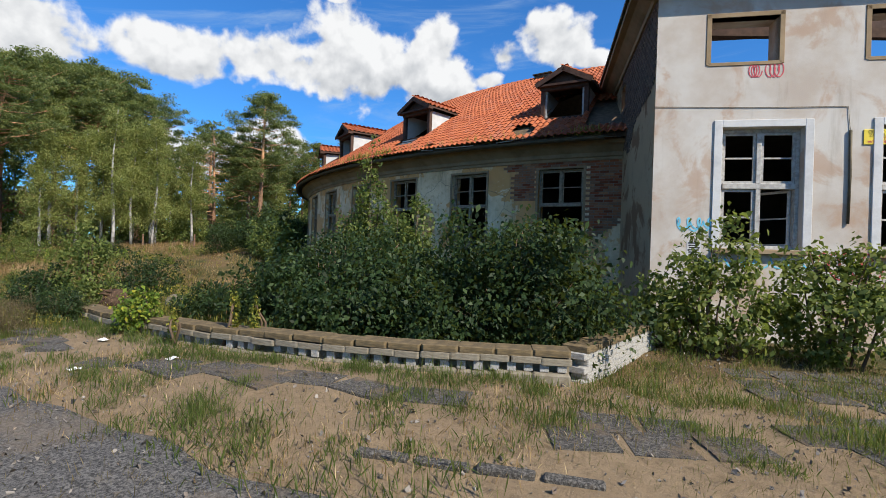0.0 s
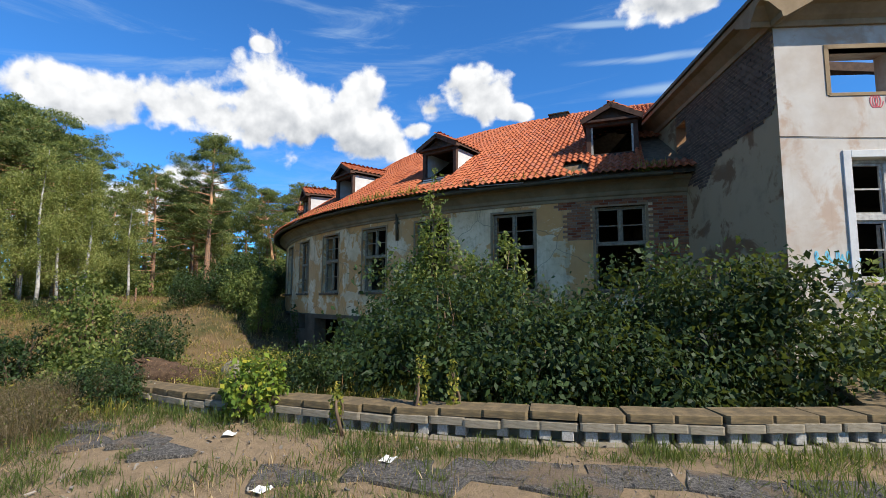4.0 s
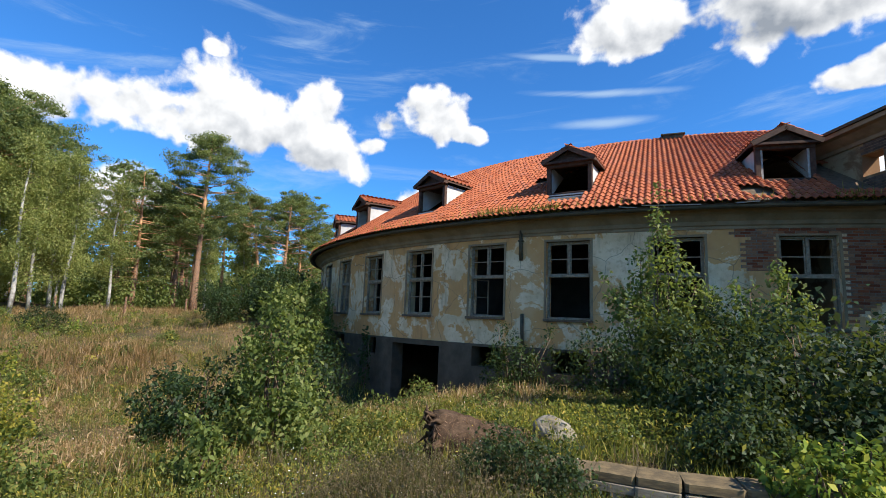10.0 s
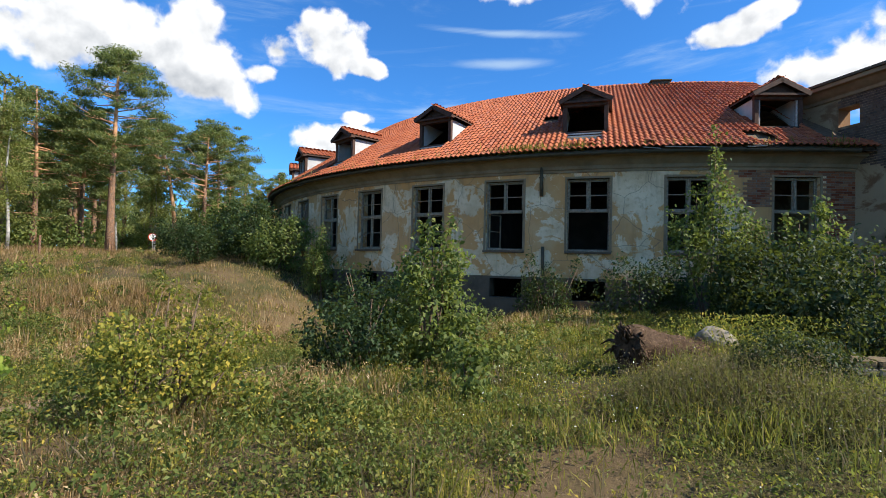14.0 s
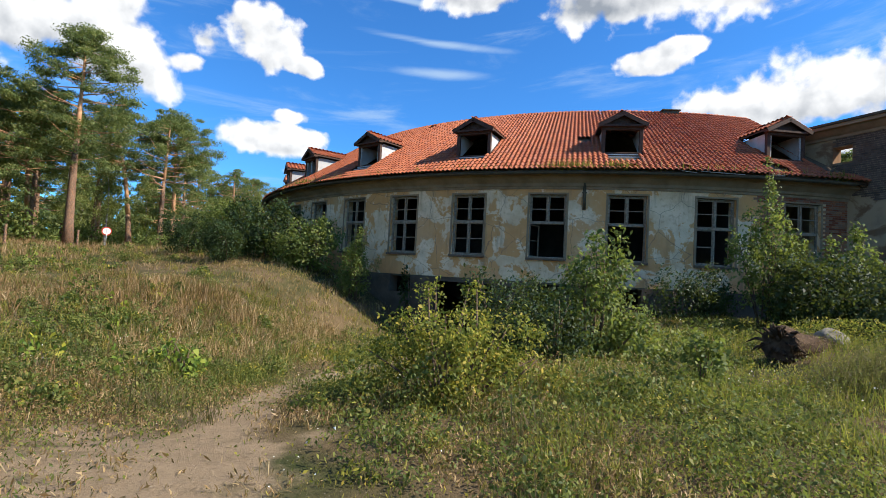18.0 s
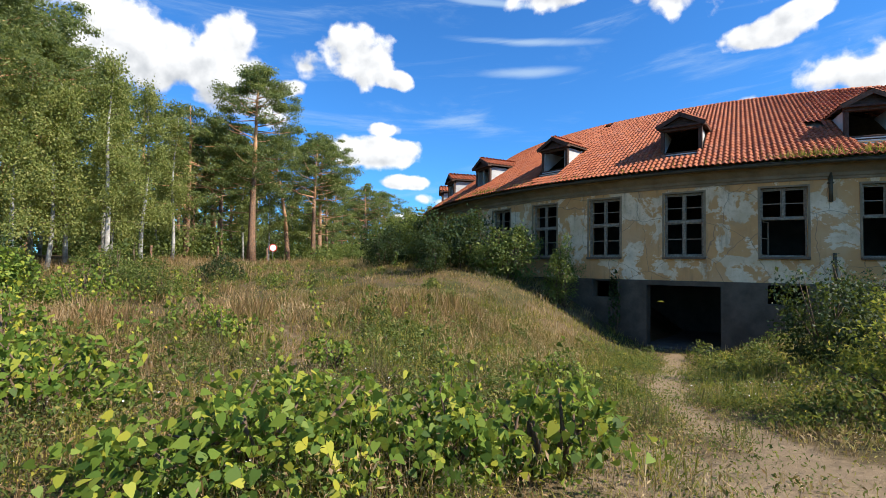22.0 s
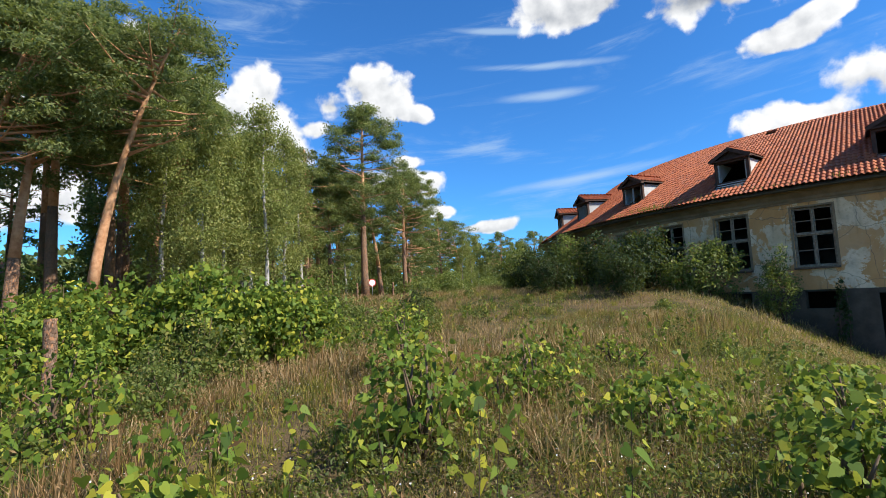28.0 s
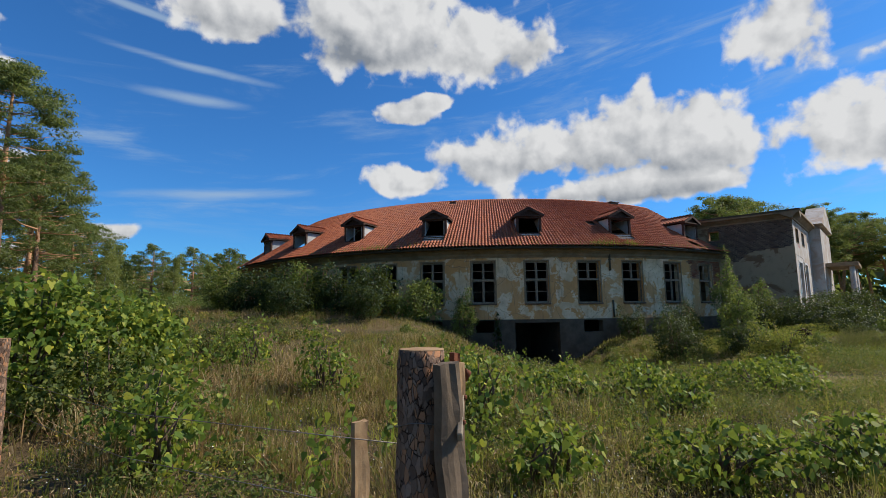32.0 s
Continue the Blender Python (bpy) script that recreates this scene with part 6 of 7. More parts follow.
rank = scatter(mr, 420, [(-14.0, -5.5, -3.5, 4.5, 1.0)], lambda x, y: meadow(x, y) & (y > lane(x) + 1.4) & (patch(x, y, 0.6, 98.0) > -0.5))
mounds("rank_brush", "russet seeding brush in the tall grass", "brush", rank[:320], 190, 0.28, 0.34, 0.032, 428, 0.3)
mounds("rank_herbs", "dark green herbs in the tall grass", "weed", rank[320:], 130, 0.26, 0.3, 0.055, 429)


# ---- tall leafy shoots and rank weeds by the fence ----
rb = random.Random(77)
for k, (x, y, sc) in enumerate([(-18.9, 2.6, 0.85), (-21.2, 6.2, 1.0), (-18.6, 6.6, 0.8), (-23.2, 9.0, 1.1), (-17.4, 9.6, 0.75), (-20.6, 11.2, 1.0), (-23.6, 14.0, 1.1), (-19.4, 15.0, 0.8), (-26.5, 11.5, 1.1), (-17.8, 0.8, 0.6)]):
    bush("bramble_bush", on_ground(x, y, 37 * k, sc), "tangled dark green bramble bush in the meadow", [(0, 0, 0.6, 1.1, 0.9, 0.7), (0.8, 0.2, 0.75, 0.7, 0.6, 0.6), (-0.7, -0.2, 0.55, 0.7, 0.7, 0.5), (rb.uniform(-0.4, 0.4), 0, 1.3, 0.35, 0.35, 0.5), (rb.uniform(-0.8, 0.8), 0.3, 1.1, 0.3, 0.3, 0.45)], 3600, 0.085, ("weed", "sapling", "weed", "lilac")[k % 4], 440 + k, 10, group="brambles in the meadow")
RANK = [(-25, -12, -3.5, 9, 1.0), (-12, -4.5, -2.6, 5, 0.4), (-24, -8, 6, 22, 0.22)]
sh = np.random.default_rng(410)
spots = scatter(sh, 300, RANK, lambda x, y: meadow(x, y) & (patch(x, y, 0.4, 61.0) > 0.15))
per = 15
kk = np.repeat(np.arange(len(spots)), per)
top = sh.uniform(0.35, 0.95, len(spots))[kk]
up_ = np.tile(np.linspace(0.25, 1.0, per), len(spots))
lean_ = sh.normal(0, 0.16, (len(spots), 2))[kk]
bx, by = spots[kk, 0] + lean_[:, 0] * up_ * top, spots[kk, 1] + lean_[:, 1] * up_ * top
bz = lie(spots)[kk] + up_ * top
twist = np.tile(np.arange(per), len(spots)) * 2.4 + kk
d = np.stack([np.cos(twist), np.sin(twist), np.full(len(kk), 0.25)], 1)
q = np.stack([bx, by, bz], 1) + d * 0.05
tagged(new("leafy_shoots", quad_mesh("leafy_shoots", leaves_at(sh, q, unit(d), 0.078, 0.8, 0.5, 0.3, 0.35), "poplar")), "upright leafy poplar shoots in the tall grass", "shoots", kind="stuff")
stems = np.stack([spots[:, 0], spots[:, 1], lie(spots)], 1)
tips_ = q.reshape(len(spots), per, 3)[:, -1]
wd = np.array([0.004, 0.0, 0.0])
tagged(new("shoot_stems", quad_mesh("shoot_stems", np.stack([stems - wd, tips_ - wd * 0.4, tips_ + wd * 0.4, stems + wd], 1), "twig")), "thin brown stems of the leafy shoots", "shoots", kind="stuff")
LOWER = [(-5, 5, -0.5, 9, 1.0), (-8, -2, 5, 15, 0.6)]
lowp = scatter(sh, 480, LOWER, lambda x, y: meadow(x, y) & (patch(x, y, 0.33, 73.0) > -0.1))
kk = np.repeat(np.arange(len(lowp)), 90)
hp = lowp[kk] + sh.normal(0, 0.2, (len(kk), 2))
q = np.stack([hp[:, 0], hp[:, 1], lie(hp) + np.abs(sh.normal(0, 0.13, len(kk)))], 1)
tagged(new("ground_weeds", quad_mesh("ground_weeds", leaves_at(sh, q, unit(sh.normal(0, 1, q.shape)), 0.032, 0.42), "weed")), "low dark green weeds among the grass", "weeds", kind="stuff")
spots = scatter(sh, 620, RANK, lambda x, y: meadow(x, y) & (patch(x, y, 0.28, 71.0) > 0.0))
kk = np.repeat(np.arange(len(spots)), 120)
hp = spots[kk] + sh.normal(0, 0.2, (len(kk), 2))
hh = np.abs(sh.normal(0, 0.24, len(kk))) * sh.uniform(0.6, 1.5, len(spots))[kk]
q = np.stack([hp[:, 0], hp[:, 1], lie(spots)[kk] + hh], 1)
tagged(new("rank_weeds", quad_mesh("rank_weeds", leaves_at(sh, q, unit(sh.normal(0, 1, q.shape)), 0.034, 0.3), "russet")), "rank withered brown weeds in the tall grass", "weeds", kind="stuff")

# ---- gravel, needles and tufts on the yard ----
YARD_BOX = [(6, 24, 1.5, 12, 1.0)]
free = lambda x, y: ~(by_front(x, y, 0.2) & (x > 14.5)) & (y > road_n(x) - 2.5) & ~((y > 8) & (x < 15.2))
p = scatter(sh, 9000, YARD_BOX, free)
size = np.abs(sh.normal(0.0, 0.011, len(p))) + 0.004
c = np.stack([p[:, 0], p[:, 1], lie(p) + np.where(p[:, 1] < road_n(p[:, 0]), 0.035, 0.0) + size * 0.3], 1)
ax = [unit(sh.normal(0, 1, (len(p), 3))) * size[:, None] for k in range(3)]
tops = np.stack([c + ax[0], c + ax[1] * 0.8, c - ax[0], c - ax[1] * 0.8], 1)
tops[:, :, 2] += size[:, None] * 0.4
under = np.stack([c + ax[0] + ax[2], c + ax[1] + ax[2] * 0.2, c - ax[1] - ax[2] * 0.3, c - ax[2]], 1)
tagged(new("gravel", quad_mesh("gravel", np.concatenate([tops, under]), "gravel")), "loose small stones scattered over the sand", "gravel", kind="stuff")
p = scatter(sh, 30000, YARD_BOX, lambda x, y: free(x, y) & (patch(x, y, 0.8, 81.0) > -0.15))
bl = blades(sh, p[:, 0], p[:, 1], sh.uniform(0.03, 0.13, len(p)), 1.6, np.full(len(p), 0.0022), -0.012)
tagged(new("dead_litter", quad_mesh("dead_litter", bl, "brush")), "brown dead grass and needles lying on the sand", "litter", kind="stuff")
foot = []
for a, b in zip(PLANTER, PLANTER[1:]):
    for k in range(9):
        t = sh.random()
        foot.append((a[0] + (b[0] - a[0]) * t, a[1] + (b[1] - a[1]) * t - 0.3 - 0.35 * sh.random()))
clumps("planter_grass", "green grass tufts at the foot of the planter wall", "lushgrass", foot, 90, 0.2, 0.1, 0.004, 0.8, 411)
tufts = scatter(sh, 130, [(7, 22, 2.4, 9.0, 1.0)], lambda x, y: free(x, y) & (y > road_n(x) - 0.3) & (patch(x, y, 0.5, 91.0) > 0.0))
clumps("green_tufts", "dense green grass tufts on the sandy yard", "lushgrass", tufts, 170, 0.2, 0.12, 0.0036, 0.95, 412)

# ---- road, slabs and kerb ----
def strip(name, north, south, mat, label, lift):
    verts, faces = [], []
    xs = np.linspace(26, -40, 265)
    for x in xs:
        yn = float(np.interp(-x, [-p[0] for p in north], [p[1] for p in north])) + 0.14 * noise.noise(Vector((x * 1.1, 0, 0)))
        ys = float(np.interp(-x, [-p[0] for p in south], [p[1] for p in south]))
        for i in range(19):
            y = yn + (ys - yn) * (i / 18) ** 1.3
            verts.append((x, y, ground_z(x, y) + (lift if 0 < i < 18 else -0.03)))
    for j in range(len(xs) - 1):
        for i in range(18):
            faces.append((j * 19 + i, (j + 1) * 19 + i, (j + 1) * 19 + i + 1, j * 19 + i + 1))
    return tagged(flat(name, verts, faces, mat, smooth=True), label, "road", kind="structure")


strip("road", ROAD_N, ROAD_S, "asphalt", "worn grey asphalt lane with sandy edges", 0.035)
pavement = thing("pavement", Matrix(), "broken concrete slabs half buried in sand", "pavement", kind="structure")
rs = random.Random(5)


def slab(x, y, w_, d_, turn):
    """A cracked slab with an uneven outline, level with the sand."""
    bm = bmesh.new()
    ring = []
    for i in range(12):
        t = 2 * math.pi * (i + 0.5) / 12 if i % 3 != 1 else math.pi / 4 + math.pi / 2 * (i // 3)
        c, s = math.cos(t), math.sin(t)
        k = 1 / max(abs(c), abs(s))
        ring.append((c * k * w_ / 2 * rs.uniform(0.94, 1.0), s * k * d_ / 2 * rs.uniform(0.94, 1.0)))
    top = [bm.verts.new((a, b, 0.011)) for a, b in ring]
    low = [bm.verts.new((a * 1.01, b * 1.01, -0.05)) for a, b in ring]
    bm.faces.new(top)
    for i in range(12):
        bm.faces.new((top[i], low[i], low[(i + 1) % 12], top[(i + 1) % 12]))
    ob = part("slab", bm, "slab", pavement)
    ob.matrix_world = Matrix.Translation((x, y, ground_z(x, y))) @ Matrix.Rotation(radians(turn), 4, "Z") @ Matrix.Rotation(radians(rs.uniform(-0.6, 0.6)), 4, "X")


for k in range(7):
    for j in range(2):
        if rs.random() < 0.88:
            slab(15.9 + 0.52 * k, 6.35 + 0.32 * k + 0.5 * j, 0.54, 0.52, 32 + rs.uniform(-3, 3))
for k in range(5):
    for j in range(6):
        if rs.random() < 0.8:
            slab(17.7 + 0.5 * k - 0.22 * j, 8.2 + 0.33 * k + 0.5 * j, 0.52, 0.52, 33 + rs.uniform(-3, 3))
for k in range(12):
    if rs.random() < 0.8:
        slab(10.4 + 0.36 * k, 5.0 + 0.11 * k + rs.uniform(-0.25, 0.25), 0.7, 0.5, rs.uniform(0, 40))
for k in range(5):
    slab(6.6 + 0.55 * k, 4.75 + rs.uniform(-0.2, 0.2), 0.6, 0.5, rs.uniform(0, 40))
kerb = thing("kerb", Matrix(), "bluish granite kerb stones sunk in sand", "kerb", kind="structure")
for k in range(4):
    x, y = 14.9 + 0.42 * k, 5.05 + 0.17 * k
    part("kerb_stone", box(-0.2, -0.05, -0.1, 0.2, 0.05, 0.035, Matrix.Translation((x, y, ground_z(x, y))) @ Matrix.Rotation(radians(22), 4, "Z"), 0.012), "slab", kerb)

# ---- planter wall ----
planter = thing("planter_wall", Matrix(), "low planter wall of limewashed blocks with lichened caps", "wall")
line = [Vector((*p, 0)) for p in PLANTER]
pr = random.Random(8)


def along(pts, step):
    out = []
    for a, b in zip(pts, pts[1:]):
        n = max(1, round((b - a).length / step))
        for i in range(n):
            out.append((a.lerp(b, (i + 0.5) / n), math.atan2((b - a).y, (b - a).x), (b - a).length / n))
    return out


cap_z = lambda p: float(np.interp(p.x, [6.1, 15.0], [-0.1, 0.06]))
tooth = box(-0.5, -0.5, -0.5, 0.5, 0.5, 0.5, bevel=0.06)
tooth_me = bpy.data.meshes.new("tooth")
tooth.to_mesh(tooth_me)
tooth.free()
for mat_name, step, name, y0, y1, z0, z1, skip in (("lichen", 0.42, "cap_stone", -0.17, 0.22, -0.05, 0.03, 0.0), ("concrete", 0.36, "edge_block", -0.19, -0.04, -0.13, -0.05, 0.04),
                                                  ("lime", 0.205, "tooth_block", -0.15, 0.05, -0.24, -0.13, 0.04), ("concrete", 0.40, "base_block", -0.21, 0.1, -0.62, -0.24, 0.0)):
    me = tooth_me.copy()
    me.materials.append(MAT[mat_name])
    for p, ang, ln in along(line, step):
        if pr.random() < skip:
            continue
        ob = new(name, me)
        ob.parent = planter
        gap = 0.55 if name == "tooth_block" else 0.992
        ob.matrix_world = Matrix.Translation((p.x, p.y, cap_z(p))) @ Matrix.Rotation(ang + math.pi + pr.gauss(0, 0.02), 4, "Z") @ Matrix.Translation((pr.gauss(0, 0.005), (y0 + y1) / 2 + pr.gauss(0, 0.008), (z0 + z1) / 2 + pr.gauss(0, 0.006))) @ Matrix.Diagonal((ln * gap, y1 - y0, z1 - z0, 1))
core = bmesh.new()
for p, ang, ln in along(line, 0.5):
    add_box(core, -ln / 2, -0.02, -0.62, ln / 2, 0.12, -0.055, Matrix.Translation((p.x, p.y, cap_z(p))) @ Matrix.Rotation(ang + math.pi, 4, "Z"))
part("core", core, "concrete", planter)
ret = [line[0] + Vector((0.0, 0.25, 0)), Vector((15.05, 12.4, 0))]
me_l, me_c = tooth_me.copy(), tooth_me.copy()
me_l.materials.append(MAT["lime"])
me_c.materials.append(MAT["lichen"])
for p, ang, ln in along(ret, 0.27):
    for row in range(5):
        ob = new("side_block", me_l)
        ob.parent = planter
        ob.matrix_world = Matrix.Translation((p.x + pr.gauss(0, 0.006), p.y + (0.06 if row % 2 else -0.06), cap_z(p) - 0.09 - 0.085 * row)) @ Matrix.Rotation(ang, 4, "Z") @ Matrix.Diagonal((ln * 0.96, 0.24, 0.08, 1))
for p, ang, ln in along(ret, 0.42):
    ob = new("cap_stone", me_c)
    ob.parent = planter
    ob.matrix_world = Matrix.Translation((p.x - 0.04, p.y, cap_z(p) - 0.012)) @ Matrix.Rotation(ang, 4, "Z") @ Matrix.Diagonal((ln * 0.97, 0.36, 0.08, 1))


# ---- bare brick by the first window ----
def brick_zone(a, z):
    ragged = 0.25 * noise.noise(Vector((a * 0.9, z * 1.3, 2.0)))
    if z > 4.02 or a > A0 - 0.4:
        return False
    if abs(a - WIN[0]) < WIN_W / 2 + 0.25 and WIN_B - 0.3 < z < WIN_T + 0.08:
        return False
    if a > WIN[0] + WIN_W / 2:
        return z > 1.62 + max(0.0, a + 79.3) * 0.33 + ragged
    if z > WIN_T:
        return a > -85.6 + ragged * 3
    return a > -85.3 + ragged * 3 and z > 2.9 + ragged


unit_box = tooth_me.copy()
unit_box.materials.append(MAT["brick"])
rest, made = bmesh.new(), 0
bed_v, bed_f = [], []
for row in range(36):
    z = 1.55 + row * 0.077
    for k in range(40):
        a = A0 - 0.5 - (k + 0.5 * (row % 2)) * 0.262 / RAD * 57.2958
        if a < -87 or not brick_zone(a, z):
            continue
        proud = max(0.0, pr.gauss(0.012, 0.006)) + 0.006
        m = at_wall(a, RAD, z) @ Matrix.Translation((pr.gauss(0, 0.003), 0.0, 0.0)) @ Matrix.Diagonal((0.245 + pr.gauss(0, 0.004), proud * 2, 0.064, 1))
        o = len(bed_v)
        half = 0.14 / RAD * 57.2958
        for aa, zz in ((a - half, z - 0.04), (a + half, z - 0.04), (a + half, z + 0.04), (a - half, z + 0.04)):
            bed_v.append((*pol(aa, RAD + 0.004 + 0.0001 * (k % 2) + 0.0002 * (row % 2)), zz))
        bed_f.append((o, o + 1, o + 2, o + 3))
        if made < 295:
            ob = new("brick", unit_box)
            ob.parent = hall
            ob.matrix_world = m
            made += 1
        else:
            add_box(rest, -0.5, -0.5, -0.5, 0.5, 0.5, 0.5, m)
flat("mortar_bed", bed_v, bed_f, "mortar", hall)
tagged(part("brick_rest", rest, "brick", hall), kind="stuff")

# brick upper part of the front block's side wall
vv, ff = [], []
cube = [(-.5, -.5, -.5), (.5, -.5, -.5), (.5, .5, -.5), (-.5, .5, -.5), (-.5, -.5, .5), (.5, -.5, .5), (.5, .5, .5), (-.5, .5, .5)]
cf = [(0, 1, 5, 4), (1, 2, 6, 5), (2, 3, 7, 6), (3, 0, 4, 7), (4, 5, 6, 7)]
for row in range(32):
    z = 4.05 + row * 0.077
    for k in range(28):
        x = 0.10 + (k + 0.5 * (row % 2)) * 0.19
        if x > 4.7 or z > B_TOP - 0.3 or z < 4.95 - 0.22 * x + 0.35 * noise.noise(Vector((x * 0.8, z, 7.0))) or (4.0 < x and 5.5 < z < 6.2):
            continue
        proud = 0.01 + max(0.0, pr.gauss(0.006, 0.005))
        m = np.array(side @ Matrix.Translation((x, 0.0, z)) @ Matrix.Diagonal((0.176 + pr.gauss(0, 0.003), proud * 2, 0.066, 1)))
        o = len(vv)
        vv.extend((np.array(cube) @ m[:3, :3].T + m[:3, 3]).tolist())
        ff.extend([tuple(o + i for i in f) for f in cf])
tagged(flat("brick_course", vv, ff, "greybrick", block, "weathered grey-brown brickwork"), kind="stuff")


# ---- front block windows, board and paint ----
def front_window(x0, x1, z0, z1, open_leaf):
    win = thing("front_window", front @ Matrix.Translation(((x0 + x1) / 2, 0.16, z0)), "large white cross window with missing panes in a block surround", "window", "windows of the front block")
    half, h, t = (x1 - x0) / 2, z1 - z0, 0.07
    for nm, q in (("jamb", (-half, 0, 0, -half + t, 0.11, h)), ("jamb", (half - t, 0, 0, half, 0.11, h)), ("head", (-half + t, 0, h - t, half - t, 0.11, h)),
                  ("bottom_rail", (-half + t, 0, 0, half - t, 0.11, t)), ("transom", (-half + t, -0.02, 1.18, half - t, 0.12, 1.29)), ("mullion", (-0.045, -0.015, 1.29, 0.045, 0.11, h - t)), ("mullion", (-0.045, -0.015, t, 0.045, 0.11, 1.18))):
        part(nm, box(*q, bevel=0.008), "frame", win)
    for s in (-1, 1):
        a, b = sorted((s * 0.045, s * (half - t)))
        sash(win, "top_sash", a + 0.004, b - 0.004, 1.294, h - t - 0.004, 0.045, "frame")
        if s < 0 or not open_leaf:
            sash(win, "casement", a + 0.004, b - 0.004, t + 0.004, 1.176, 0.05, "frame")
    if open_leaf:
        leaf = sash_bm(0.0, half - t, t + 0.004, 1.176, 0.05, (0.5,))
        bmesh.ops.transform(leaf, matrix=Matrix.Translation((half - t, 0.12, 0)) @ Matrix.Rotation(radians(128), 4, "Z"), verts=leaf.verts)
        part("casement", leaf, "frame", win, "casement leaf swung open inward")
    part("window_sill", box(-half - 0.1, -0.28, -0.1, half + 0.1, 0.08, -0.005, bevel=0.012), "trim", win)
    for q in ((-half - 0.15, -0.19, -0.05, -half - 0.002, 0.0, h + 0.14), (half + 0.002, -0.19, -0.05, half + 0.15, 0.0, h + 0.14), (-half - 0.002, -0.19, h + 0.002, half + 0.002, 0.0, h + 0.14)):
        part("surround", box(*q, bevel=0.006), "cheek", win, "pale stuccoed surround")


front_window(1.25, 2.68, 1.48, 3.84, True)
front_window(3.95, 5.38, 1.48, 3.84, False)
for x0, x1 in ((1.0, 2.2), (3.72, 4.92)):
    up = thing("upper_opening", front @ Matrix.Translation((x0, 0.0, 5.12)), "empty upper window opening with a bare wooden frame", "window", "upper openings of the front block")
    for q in ((-0.09, -0.015, -0.05, 0.0, 0.2, 0.96), (x1 - x0, -0.015, -0.05, x1 - x0 + 0.09, 0.2, 0.96), (-0.09, -0.015, 0.88, x1 - x0 + 0.09, 0.2, 0.97), (-0.05, -0.015, -0.07, x1 - x0 + 0.05, 0.2, 0.0)):
        part("frame_board", box(*q, bevel=0.006), "trim", up)


def lettering(name, text, size, m, mat, parent):
    cu = bpy.data.curves.new(name, "FONT")
    cu.body, cu.size, cu.extrude, cu.align_x, cu.align_y = text, size, 0.001, "CENTER", "CENTER"
    tmp = bpy.data.objects.new(name, cu)
    scene.collection.objects.link(tmp)
    dep = bpy.context.evaluated_depsgraph_get()
    me = bpy.data.meshes.new_from_object(tmp.evaluated_get(dep))
    bpy.data.objects.remove(tmp)
    me.materials.clear()
    me.materials.append(MAT[mat])
    ob = new(name, me)
    ob.parent = parent
    ob.matrix_world = m
    return ob


board = thing("warning_board", front @ Matrix.Translation((3.96, -0.02, 3.62)), "yellow warning board with black and red lettering on the wall", "sign")
plate = part("plate", box(-0.32, 0.0, -0.14, 0.32, 0.015, 0.14, bevel=0.004), "yellow", board)
for k, (txt, mt) in enumerate((("OBIEKT GROZI", "black"), ("ZAWALENIEM", "black"), ("WSTĘP", "redpaint"), ("WZBRONIONY", "redpaint"))):
    lettering("lettering", txt, 0.075, front @ Matrix.Translation((3.96, -0.024, 3.715 - 0.063 * k)) @ Matrix.Rotation(radians(90), 4, "X"), mt, plate)
part("conduit", tube([front @ Vector((3.42, -0.03, 3.75)), front @ Vector((3.43, -0.03, 2.9)), front @ Vector((3.42, -0.03, 2.0))], [0.025, 0.025, 0.022], 8), "gutter", block, "dark conduit pipe on the wall")
part("wall_cable", tube([front @ Vector((-0.02, -0.012, 4.28)), front @ Vector((1.7, -0.012, 4.22)), front @ Vector((3.38, -0.012, 4.2)), front @ Vector((3.42, -0.012, 3.75))], [0.006] * 4, 5), "gutter", block)


def scrawl(name, label, pts, mat, width, m):
    """A sprayed line, flat on the wall."""
    gr = thing(name, m, label, "graffiti")
    bm = bmesh.new()
    for stroke in pts:
        prev = None
        for i, (x, z) in enumerate(stroke):
            j, k = stroke[max(i - 1, 0)], stroke[min(i + 1, len(stroke) - 1)]
            t = Vector((k[0] - j[0], k[1] - j[1])).normalized()
            a, b = bm.verts.new((x - t.y * width, 0, z + t.x * width)), bm.verts.new((x + t.y * width, 0, z - t.x * width))
            if prev:
                bm.faces.new((prev[0], prev[1], b, a))
            prev = (a, b)
    part("sprayed_line", bm, mat, gr)


def loops(n, w_, h_, turns, ph=0.0):
    return [(w_ * (i / n) + 0.25 * h_ * math.cos(2 * math.pi * turns * i / n + ph), 0.5 * h_ * math.sin(2 * math.pi * turns * i / n + ph)) for i in range(n + 1)]


scrawl("blue_graffiti", "looping blue spray-paint scrawl on the render", [loops(60, 0.75, 0.26, 4.0), loops(30, 0.6, 0.16, 2.5, 1.0)], "bluepaint", 0.014, front @ Matrix.Translation((0.46, -0.006, 1.93)))
scrawl("red_graffiti", "small red spray-paint scrawls under the opening", [loops(30, 0.14, 0.24, 3.0), [(x + 0.28, z) for x, z in loops(36, 0.26, 0.26, 3.5)]], "redpaint", 0.009, front @ Matrix.Translation((1.72, -0.006, 4.93)))
scrawl("red_graffiti", "red spray-paint tangle low on the render", [loops(60, 0.9, 0.5, 5.0)], "redpaint", 0.012, front @ Matrix.Translation((3.0, -0.006, 1.2)))
scrawl("blue_graffiti", "pale blue spray paint below the window", [loops(50, 1.6, 0.2, 6.0)], "bluepaint", 0.016, front @ Matrix.Translation((1.3, -0.006, 1.22)))
poster = thing("pasted_notice", front @ Matrix.Translation((0.8, -0.004, 1.45)), "torn black-printed notice pasted on the render", "poster")
